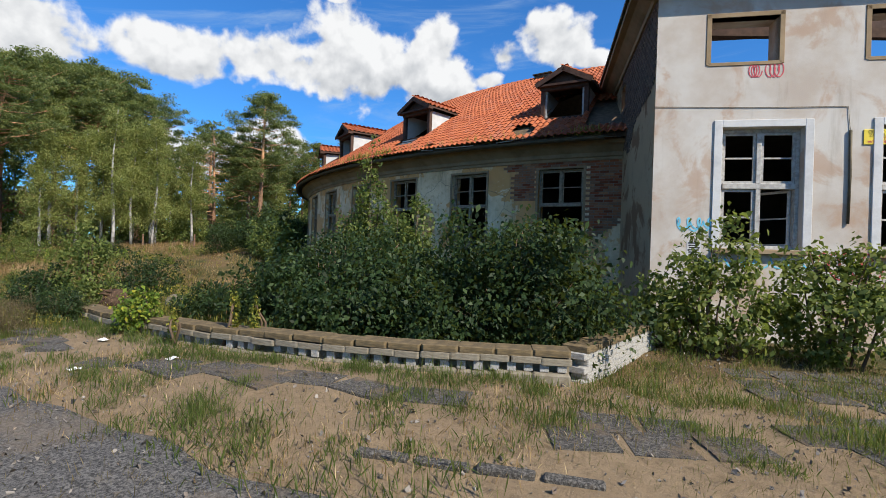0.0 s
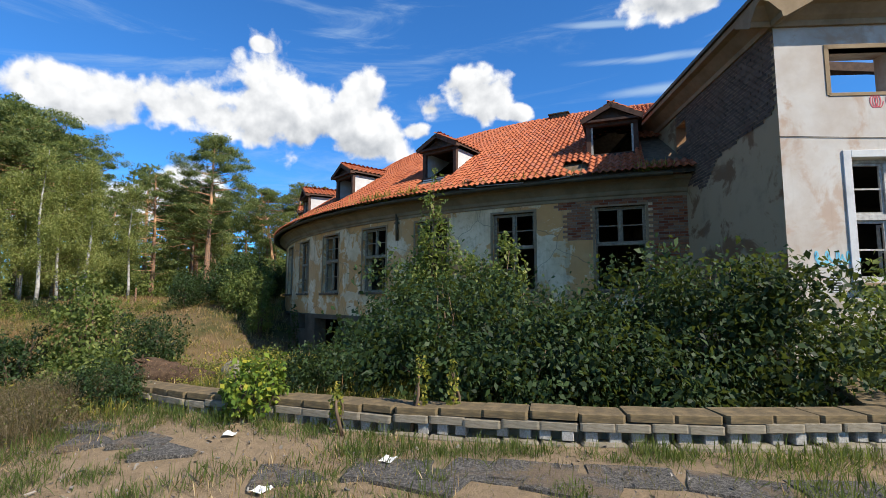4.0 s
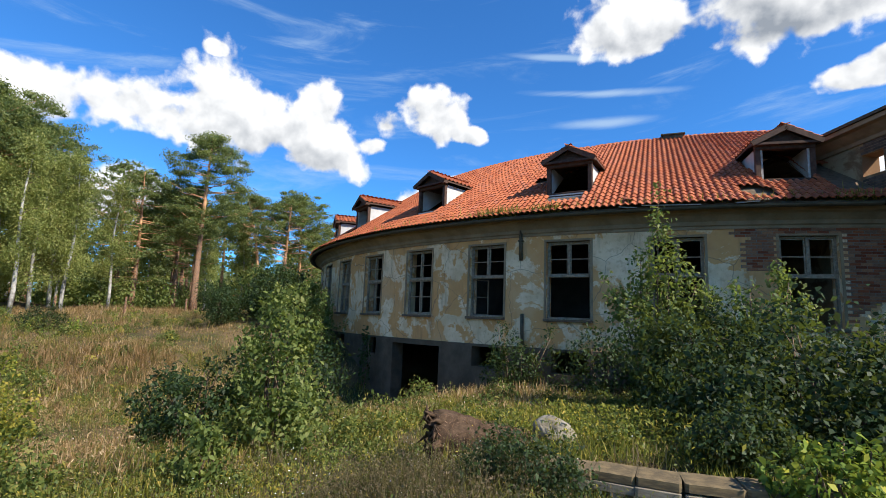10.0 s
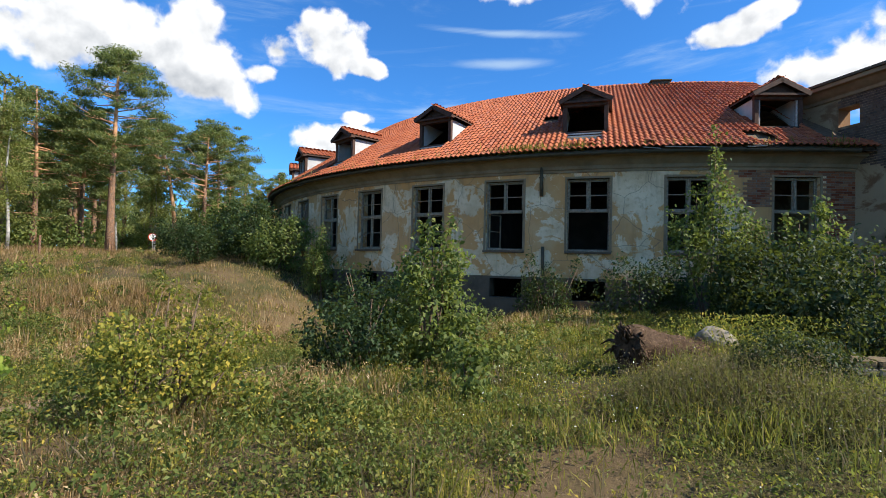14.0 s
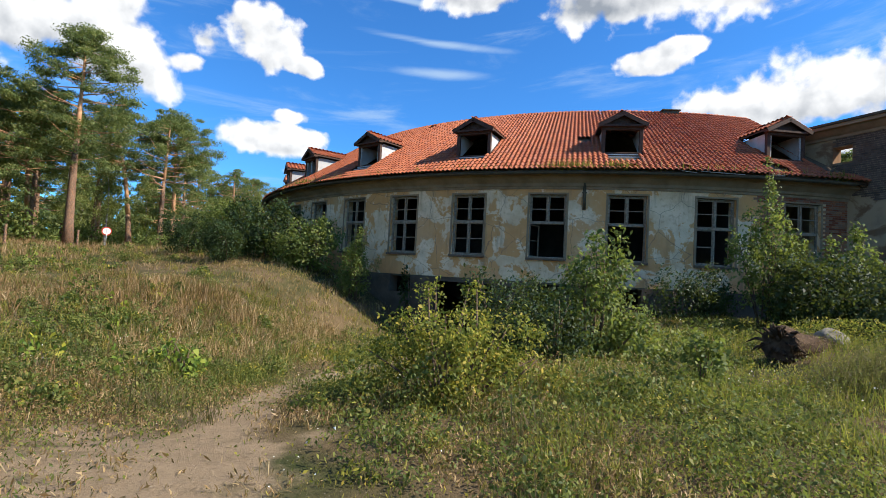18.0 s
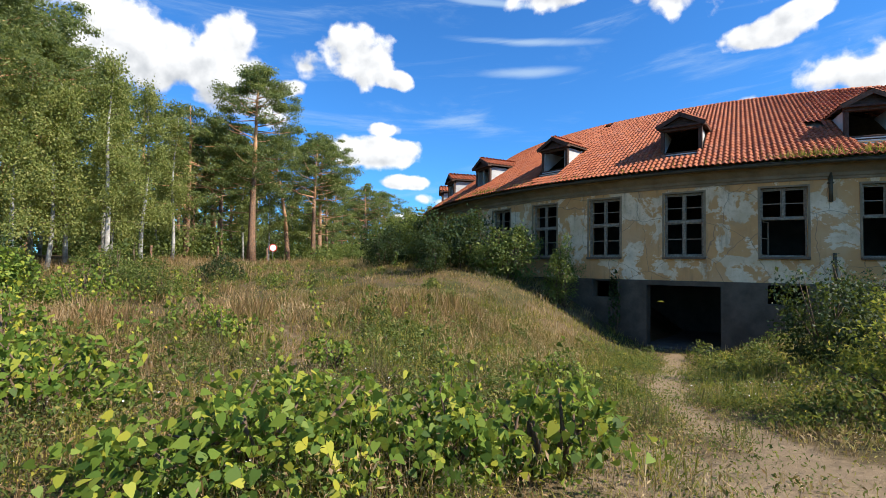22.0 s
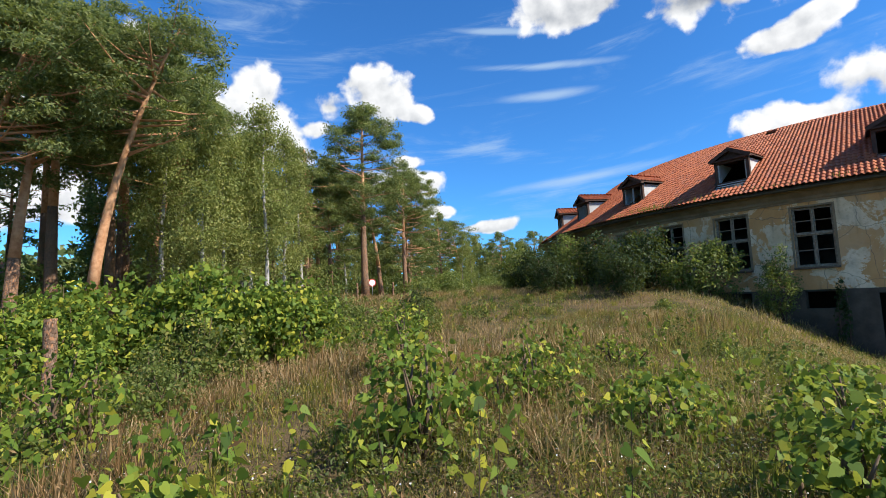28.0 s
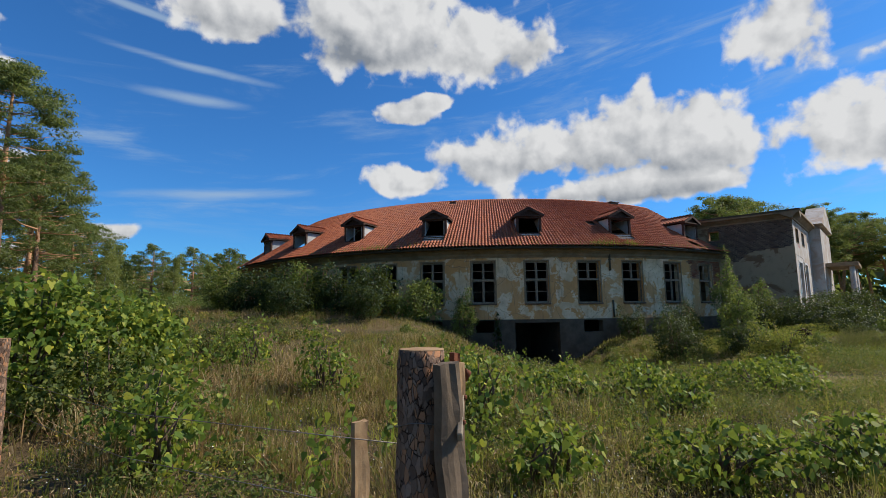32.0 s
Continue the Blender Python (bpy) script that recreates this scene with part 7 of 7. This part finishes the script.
part("sheet", box(-0.13, 0.0, -0.15, 0.13, 0.003, 0.15), "cheek", poster)
for k in range(6):
    part("print_bar", box(-0.11 + 0.01 * (k % 3), -0.002, 0.10 - 0.045 * k, 0.11 - 0.02 * (k % 2), 0.0, 0.125 - 0.045 * k), "black", poster)

# ---- fittings on the hall ----
pipe = thing("downpipe_stub", at_wall(-100.1, RAD + 0.07, 0.0), "rusted stub of a zinc downpipe on the wall", "downpipe")
part("upper_pipe", tube([(0, 0, 4.35), (0.0, 0.01, 3.8), (0.01, 0.02, 3.28)], [0.06, 0.06, 0.06], 12), "gutter", pipe)
part("bracket", box(-0.08, -0.07, 3.9, 0.08, 0.08, 3.94), "gutter", pipe)
low_pipe = thing("downpipe_stub", at_wall(-99.9, RAD + 0.07, 0.0), "short grey lower downpipe stub above the plinth", "downpipe")
part("lower_pipe", tube([(0, 0, 1.55), (0.0, 0.0, 1.0), (0.03, 0.0, 0.55)], [0.055, 0.055, 0.05], 12), "gutter", low_pipe)
for a, ln, tilt in ((-89.4, 1.5, 2), (-85.1, 0.55, -3), (-92.0, 0.5, 6)):
    fl = thing("loose_flashing", at_wall(a, EAVE_R + 0.03, EAVE_Z + 0.07), "bent pale zinc flashing hanging at the eaves", "flashing")
    part("sheet", box(-ln / 2, -0.06, -0.05, ln / 2, 0.22, -0.03, Matrix.Rotation(radians(tilt), 4, "Y") @ Matrix.Rotation(radians(18), 4, "X")), "zinc", fl)
for a in (-91.7, -97.2, -96.1, -125.9):
    fl = thing("slipped_tile", at_wall(a, EAVE_R - 0.1, EAVE_Z + 0.22), "slipped orange roof tile lying askew", "roof tile")
    vt, ft = tile_verts(0.23, 0.36)
    flat("tile", vt, ft, "tile", fl).matrix_basis = Matrix.Rotation(radians(random.Random(int(a * 10)).uniform(-70, 70)), 4, "Z") @ Matrix.Rotation(SLOPE * 0.7, 4, "X")
for k in (1, 2, 3):
    for i in range(4):
        part("lath", box(-0.62, 0.0, -0.02, 0.62, 0.03, 0.02, at_wall(DORMERS[k], EAVE_R - 0.62 - 0.2 * i, roof_z(EAVE_R - 0.62 - 0.2 * i) + 0.05)), "cheek", hall)
vent = thing("roof_vent", at_wall(-88.3, RIDGE_R + 0.1, RIDGE_Z), "low dark metal vent on the roof ridge", "vent")
part("base", box(-0.35, -0.2, -0.1, 0.35, 0.2, 0.1), "gutter", vent)
part("cap", box(-0.42, -0.26, 0.1, 0.42, 0.26, 0.14), "gutter", vent)
g3 = np.random.default_rng(77)
aa = np.concatenate([g3.normal(-101.5, 1.1, 420), g3.normal(-97.5, 0.6, 160), g3.normal(-134, 1.6, 300), g3.uniform(-150, -82, 620), g3.normal(-79.5, 0.7, 160)])
rr = np.full(len(aa), EAVE_R + 0.0) - np.abs(g3.normal(0, 0.08, len(aa)))
root = np.stack([CX + rr * np.cos(np.radians(aa)), CY + rr * np.sin(np.radians(aa)), np.full(len(aa), EAVE_Z + 0.02)], 1)
tip = root + g3.normal(0, 0.09, root.shape) + np.array([0, 0, 1]) * g3.uniform(0.08, 0.38, (len(aa), 1))
sd_ = unit(g3.normal(0, 1, root.shape)) * 0.014
tagged(new("gutter_grass", quad_mesh("gutter_grass", np.stack([root - sd_, (root + tip) / 2 - sd_, tip, (root + tip) / 2 + sd_], 1), "grass")), "grass growing in the gutter", "grass", kind="stuff")

# ---- uprooted stump, stone and brush ----
stump = thing("uprooted_stump", on_ground(5.0, 6.9, 25, 0.82), "uprooted tree stump lying with tangled dark roots", "stump")
sr = random.Random(14)
body = tube([(-0.4 + 0.15 * i, 0.01 * i, 0.36 - 0.016 * i) for i in range(15)], [0.34, 0.36, 0.35, 0.33, 0.31, 0.29, 0.27, 0.26, 0.24, 0.22, 0.20, 0.18, 0.15, 0.11, 0.05], 22)
for v_ in body.verts:
    side_of = Vector((0, v_.co.y, v_.co.z - 0.3)).normalized()
    v_.co += side_of * (0.10 * noise.noise(Vector((v_.co.x * 2.5, v_.co.y * 7, v_.co.z * 7))) + 0.05 * noise.noise(v_.co * 16))
part("log", body, "root", stump)
for k in range(44):
    a = sr.uniform(0, 2 * math.pi)
    r0, ln = sr.uniform(0.05, 0.3), sr.uniform(0.12, 0.36)
    p0 = Vector((-0.34 + sr.uniform(-0.05, 0.12), r0 * math.cos(a), 0.36 + r0 * math.sin(a)))
    p1 = p0 + Vector((-0.4 * ln, math.cos(a) * ln * 0.6 + sr.uniform(-0.08, 0.08), math.sin(a) * ln * 0.5 + sr.uniform(-0.08, 0.08)))
    p2 = p1 + Vector((sr.uniform(-0.12, 0.1), math.cos(a) * ln * 0.3 + sr.uniform(-0.1, 0.1), sr.uniform(-0.18, 0.1)))
    part("root", tube([p0, p1, p2], [sr.uniform(0.025, 0.06), 0.026, 0.007], 6), "root", stump)
fr_ = np.random.default_rng(15)
ang_, along_ = fr_.uniform(0, 2 * np.pi, 2600), fr_.uniform(-0.35, 1.5, 2600)
rad_ = np.interp(along_, [-0.4, 0.4, 1.2, 1.7], [0.36, 0.30, 0.22, 0.08])
root_ = np.stack([along_, np.cos(ang_) * rad_, 0.34 - 0.1 * along_ + np.sin(ang_) * rad_], 1)
tip_ = root_ + np.stack([fr_.normal(0.02, 0.05, 2600), np.cos(ang_) * 0.04 + fr_.normal(0, 0.03, 2600), np.sin(ang_) * 0.03 - np.abs(fr_.normal(0.04, 0.05, 2600))], 1)
wd_ = unit(fr_.normal(0, 1, root_.shape)) * 0.004
fur = new("bark_fibre", quad_mesh("bark_fibre", np.stack([root_ - wd_, (root_ + tip_) / 2 - wd_, tip_, (root_ + tip_) / 2 + wd_], 1), "fibre"))
fur.parent = stump
tagged(fur, "shaggy red-brown bark fibres", kind="stuff")
stone = thing("rubble_stone", on_ground(6.15, 7.55), "pale grey rubble stone in the grass", "stone")
bm = bmesh.new()
bmesh.ops.create_icosphere(bm, subdivisions=3, radius=0.26)
for v_ in bm.verts:
    v_.co = Vector((v_.co.x * 1.15, v_.co.y * 0.8, v_.co.z * 0.75 + 0.12)) + v_.co.normalized() * 0.09 * noise.noise(v_.co * 4)
part("stone_body", bm, "concrete", stone)
gb = np.random.default_rng(91)
for k, (x, y, r, h, n) in enumerate([(5.1, 5.1, 0.7, 0.5, 1900), (5.8, 4.5, 0.75, 0.48, 2100), (6.0, 5.4, 0.5, 0.45, 1100), (6.6, 4.4, 0.6, 0.4, 1300), (4.6, 4.9, 0.5, 0.42, 900)]):
    br = thing("withered_brush", Matrix(), "withered grey-brown brush of fine dry stems", "brush", "withered brush by the planter")
    px, py = x + gb.normal(0, r * 0.45, n), y + gb.normal(0, r * 0.4, n)
    ob = new("stem_mass", quad_mesh("stem_mass", blades(gb, px, py, gb.uniform(0.4, 1.1, n) * h, 1.0, np.full(n, 0.0032)), "brush"))
    ob.parent = br
    hd = ob.data
    tips = np.array([v_.co[:] for v_ in hd.vertices])[2::4]
    dd = unit(gb.normal(0, 1, tips.shape))
    fz = new("seed_fuzz", quad_mesh("seed_fuzz", leaves_at(gb, np.repeat(tips, 3, 0) + gb.normal(0, 0.035, (len(tips) * 3, 3)), np.repeat(dd, 3, 0), 0.022, 0.6), "brush"))
    fz.parent = br
gw = np.random.default_rng(95)
p = gw.normal((6.9, 8.1), (1.0, 0.6), (4200, 2))
q = np.stack([p[:, 0], p[:, 1], lie(p) + gw.uniform(0.02, 0.55, len(p))], 1)
tagged(new("golden_weeds", quad_mesh("golden_weeds", leaves_at(gw, q, unit(gw.normal(0, 1, q.shape)), 0.055, 0.4), "golden")), "yellow-green goldenrod weeds by the stump", "weeds", kind="stuff")
for k in range(14):
    tw = thing("fallen_branch", on_ground(2.2 + sr.uniform(-1.3, 1.6), -0.6 + sr.uniform(-0.7, 0.9), sr.uniform(-40, 40)), "dry fallen branch on the grass", "branch", "fallen branches")
    ln = sr.uniform(0.5, 1.3)
    part("twig", tube([(-ln / 2, 0, 0.04), (0, sr.uniform(-0.08, 0.08), 0.07), (ln / 2, 0, 0.03)], [0.018, 0.013, 0.004], 6), "lath", tw)
for k, (x, y) in enumerate([(10.4, 4.45), (9.05, 5.2), (11.0, 5.3)]):
    lt = thing("litter_scrap", on_ground(x, y, 40 * k), "crumpled white paper scrap on the sand", "litter")
    bm = bmesh.new()
    bmesh.ops.create_grid(bm, x_segments=5, y_segments=4, size=0.065)
    for v_ in bm.verts:
        v_.co.z = 0.03 + 0.035 * noise.noise(v_.co * 14 + Vector((k, 0, 0)))
    part("paper", bm, "petal", lt)
for k, (x, y, h) in enumerate([(10.75, 6.25, 0.85), (11.05, 6.4, 0.75), (10.0, 5.75, 0.5)]):
    bush("mullein_stalk", on_ground(x, y), "upright seeding weed stalk before the planter wall", [(0, 0, h * 0.62, 0.07, 0.07, h * 0.42)], 190, 0.05, "golden", 300 + k, 2, category="weed")

# ---- fence ----
def bark_post(x, y, h, r, label, top=0.0):
    ps = thing("fence_post", on_ground(x, y, 20 * x), label, "post", "fence posts")
    bm = tube([(0, 0, -0.2), (0.005, 0, h * 0.35), (-0.01, 0.005, h * 0.7), (0, 0, h)], [r * 1.08, r, r * 0.97, r * 0.95], 18)
    bmesh.ops.subdivide_edges(bm, edges=[e for e in bm.edges if abs(e.verts[0].co.z - e.verts[1].co.z) > 0.1], cuts=8)
    for v_ in bm.verts:
        if v_.co.z < h - 0.01:
            n_ = Vector((v_.co.x, v_.co.y, 0)).normalized()
            v_.co += n_ * r * 0.16 * noise.noise(Vector((v_.co.x * 18, v_.co.y * 18, v_.co.z * 5)))
    part("trunk", bm, "bark", ps)
    part("sawn_top", tube([(0, 0, h), (0, 0, h + 0.006)], [r * 0.93, r * 0.92], 18), "cut", ps)
    return ps


POST_X, POST_Y, POST_H = -16.1, -4.25, 1.50
post = bark_post(POST_X, POST_Y, POST_H, 0.115, "thick bark-covered fence post with a plank, wire and rusty hinge")
gz = ground_z(POST_X, POST_Y)
fr = Matrix.Translation((POST_X, POST_Y, gz)) @ Matrix.Rotation(math.atan2(0.30, 0.954), 4, "Z")


def post_part(nm, bm, mt, lab):
    ob = part(nm, bm, mt, post, lab)
    ob.matrix_world = fr
    return ob


def rough_board(w_, d_, h_, seed):
    """A split board with wavering edges and a chipped top."""
    bm = box(-w_ / 2, -d_ / 2, 0, w_ / 2, d_ / 2, h_)
    bmesh.ops.subdivide_edges(bm, edges=[e for e in bm.edges if abs(e.verts[0].co.z - e.verts[1].co.z) > 0.1], cuts=14)
    bmesh.ops.subdivide_edges(bm, edges=[e for e in bm.edges if abs(e.verts[0].co.x - e.verts[1].co.x) > w_ * 0.5], cuts=3)
    for v_ in bm.verts:
        v_.co += Vector((noise.noise(Vector((v_.co.x * 9, seed, v_.co.z * 4))), noise.noise(Vector((v_.co.x * 20, seed + 3, v_.co.z * 3))), 0.6 * noise.noise(Vector((v_.co.x * 25, v_.co.y * 25, seed))) * (v_.co.z > h_ - 0.01))) * 0.018
    return bm


def set_at(bm, x, y, z, tilt):
    bmesh.ops.transform(bm, matrix=Matrix.Translation((x, y, z)) @ Matrix.Rotation(radians(tilt), 4, "Y"), verts=bm.verts)
    return bm


post_part("grey_plank", set_at(rough_board(0.115, 0.05, 1.5, 4.0), 0.035, -0.235, -0.04, -3.2), "lath", "grey weathered plank")
post_part("split_piece", set_at(rough_board(0.085, 0.10, 1.5, 7.0), 0.055, -0.155, -0.05, 0.0), "cut", "freshly split orange wood")
hinge = post_part("hinge_plate", set_at(rough_board(0.05, 0.035, 0.19, 9.0), 0.115, -0.13, 1.30, -6), "rust", "rusty iron hinge plate")
post_part("hinge_knuckle", tube([(0.13, -0.15, 1.405), (0.165, -0.14, 1.39), (0.16, -0.12, 1.36)], [0.017, 0.02, 0.018], 10), "rust", "rusty hinge knuckle")
ARM_A, ARM_B = Vector((0.158, -0.115, 1.375)), Vector((-0.02, -0.285, 1.15))
tilt = (ARM_B - ARM_A).to_track_quat("Z", "Y").to_matrix().to_4x4()
arm = post_part("hinge_arm", box(-0.012, -0.027, 0.0, 0.012, 0.027, (ARM_B - ARM_A).length, Matrix.Translation(ARM_A) @ tilt, 0.004), "oldframe", "rusty white-painted hinge arm")
for k in (0.10, 0.21):
    q = ARM_A + (ARM_B - ARM_A).normalized() * k * 1.2 + Vector((0.0, -0.02, 0.0))
    part("bolt", tube([q, q + Vector((0, -0.006, 0)), q + Vector((0, -0.012, 0))], [0.011, 0.011, 0.006], 8), "rust", arm).matrix_world = fr
for z_ in (1.17, 0.72):
    ring = [(0.125 * math.cos(t), 0.125 * math.sin(t), z_ + 0.02 * math.sin(2 * t)) for t in [2 * math.pi * i / 16 for i in range(17)]]
    post_part("wire_loop", tube(ring, [0.003] * 17, 4), "wire", "loop of fence wire")
sx, sy = -16.11, -3.17
stake = thing("wooden_stake", on_ground(sx, sy), "pale sawn stake standing in the grass by the fence", "stake", "fence posts")
part("stake_board", set_at(rough_board(0.10, 0.05, 0.22 - ground_z(-16.11, -3.17) + 0.12, 2.0), 0.0, 0, -0.12, -2.0), "cut", stake).matrix_world = Matrix.Translation((sx, sy, ground_z(sx, sy))) @ Matrix.Rotation(math.atan2(0.30, 0.954), 4, "Z")
bark_post(-19.3, 0.5, 1.45, 0.085, "orange flaking fence post in the tall grass")
for x, y in ((-30.6, 18.9), (-28.6, 20.4), (-27.0, 24.0), (-26.5, 28.5)):
    bark_post(x, y, 1.2, 0.07, "short weathered fence post at the meadow's edge")
wires = thing("fence_wire", Matrix(), "thin slack fence wire", "wire")
for z_ in (0.72, 1.05):
    a, b = Vector((-16.1, -4.2, gz + z_)), Vector((-19.3, 0.5, ground_z(-19.3, 0.5) + z_))
    part("strand", tube([a, a.lerp(b, 0.5) - Vector((0, 0, 0.12)), b], [0.003] * 3, 4), "wire", wires)

# ---- far things ----
sign = thing("road_sign", on_ground(-34.5, 41.2), "round white road sign with a red rim on a post", "sign")
h = 2.99 - ground_z(-34.5, 41.2)
part("pole", tube([(0, 0, -0.2), (0, 0, h)], [0.035, 0.035], 8), "zinc", sign)
facing = Matrix.Translation((0, 0, h - 0.3)) @ Matrix.Rotation(math.atan2(-41 + 2, 34.5 - 4) + math.pi / 2, 4, "Z")
part("rim", tube([(0, 0.02, 0), (0, 0.0, 0)], [0.40, 0.40], 24), "signred", sign).matrix_basis = facing
part("disc", tube([(0, 0.0, 0), (0, -0.012, 0)], [0.31, 0.31], 24), "signwhite", sign).matrix_basis = facing


def cottage(m, label):
    c = thing("cottage", m, label, "house")
    v, f = pierced(9.0, 0.0, 2.9, [(1.2, 2.4, 1.0, 2.2), (4.0, 5.2, 1.0, 2.2), (6.8, 7.8, 0.0, 2.1)], 0.35)
    flat("wall", v, f, "housewall", c)
    part("wall", box(0, 0.35, 0, 0.35, 7.0, 2.9), "housewall", c)
    part("wall", box(8.65, 0.35, 0, 9.0, 7.0, 2.9), "housewall", c)
    part("wall", box(0, 7.0, 0, 9.0, 7.35, 2.9), "housewall", c)
    for s, (y0, y1) in enumerate(((-0.5, 3.7), (7.9, 3.7))):
        vt = [(-0.5, y0, 2.7), (9.5, y0, 2.7), (9.5, y1, 5.6), (-0.5, y1, 5.6)]
        vt += [(x, y, z + 0.15) for x, y, z in vt]
        flat("roof", vt, [(0, 1, 2, 3), (4, 5, 6, 7), (0, 1, 5, 4), (1, 2, 6, 5), (2, 3, 7, 6), (3, 0, 4, 7)], "tile", c)
    for x in (1.2, 4.0):
        w2 = part("window_frame", box(x, 0.1, 1.0, x + 1.2, 0.16, 1.08), "frame", c)
        part("pane", box(x + 0.02, 0.15, 1.08, x + 1.18, 0.17, 2.2), "gutter", w2)
    part("chimney", box(3.0, 3.3, 5.0, 3.6, 3.9, 6.4), "housewall", c)
    part("gable", box(0.0, 0.4, 2.9, 0.3, 7.0, 3.6), "housewall", c)


cottage(Matrix.Translation((-66, 21.0, ground_z(-66, 21) - 0.1)) @ Matrix.Rotation(radians(-68), 4, "Z"), "low white cottage with an orange tile roof among pines")
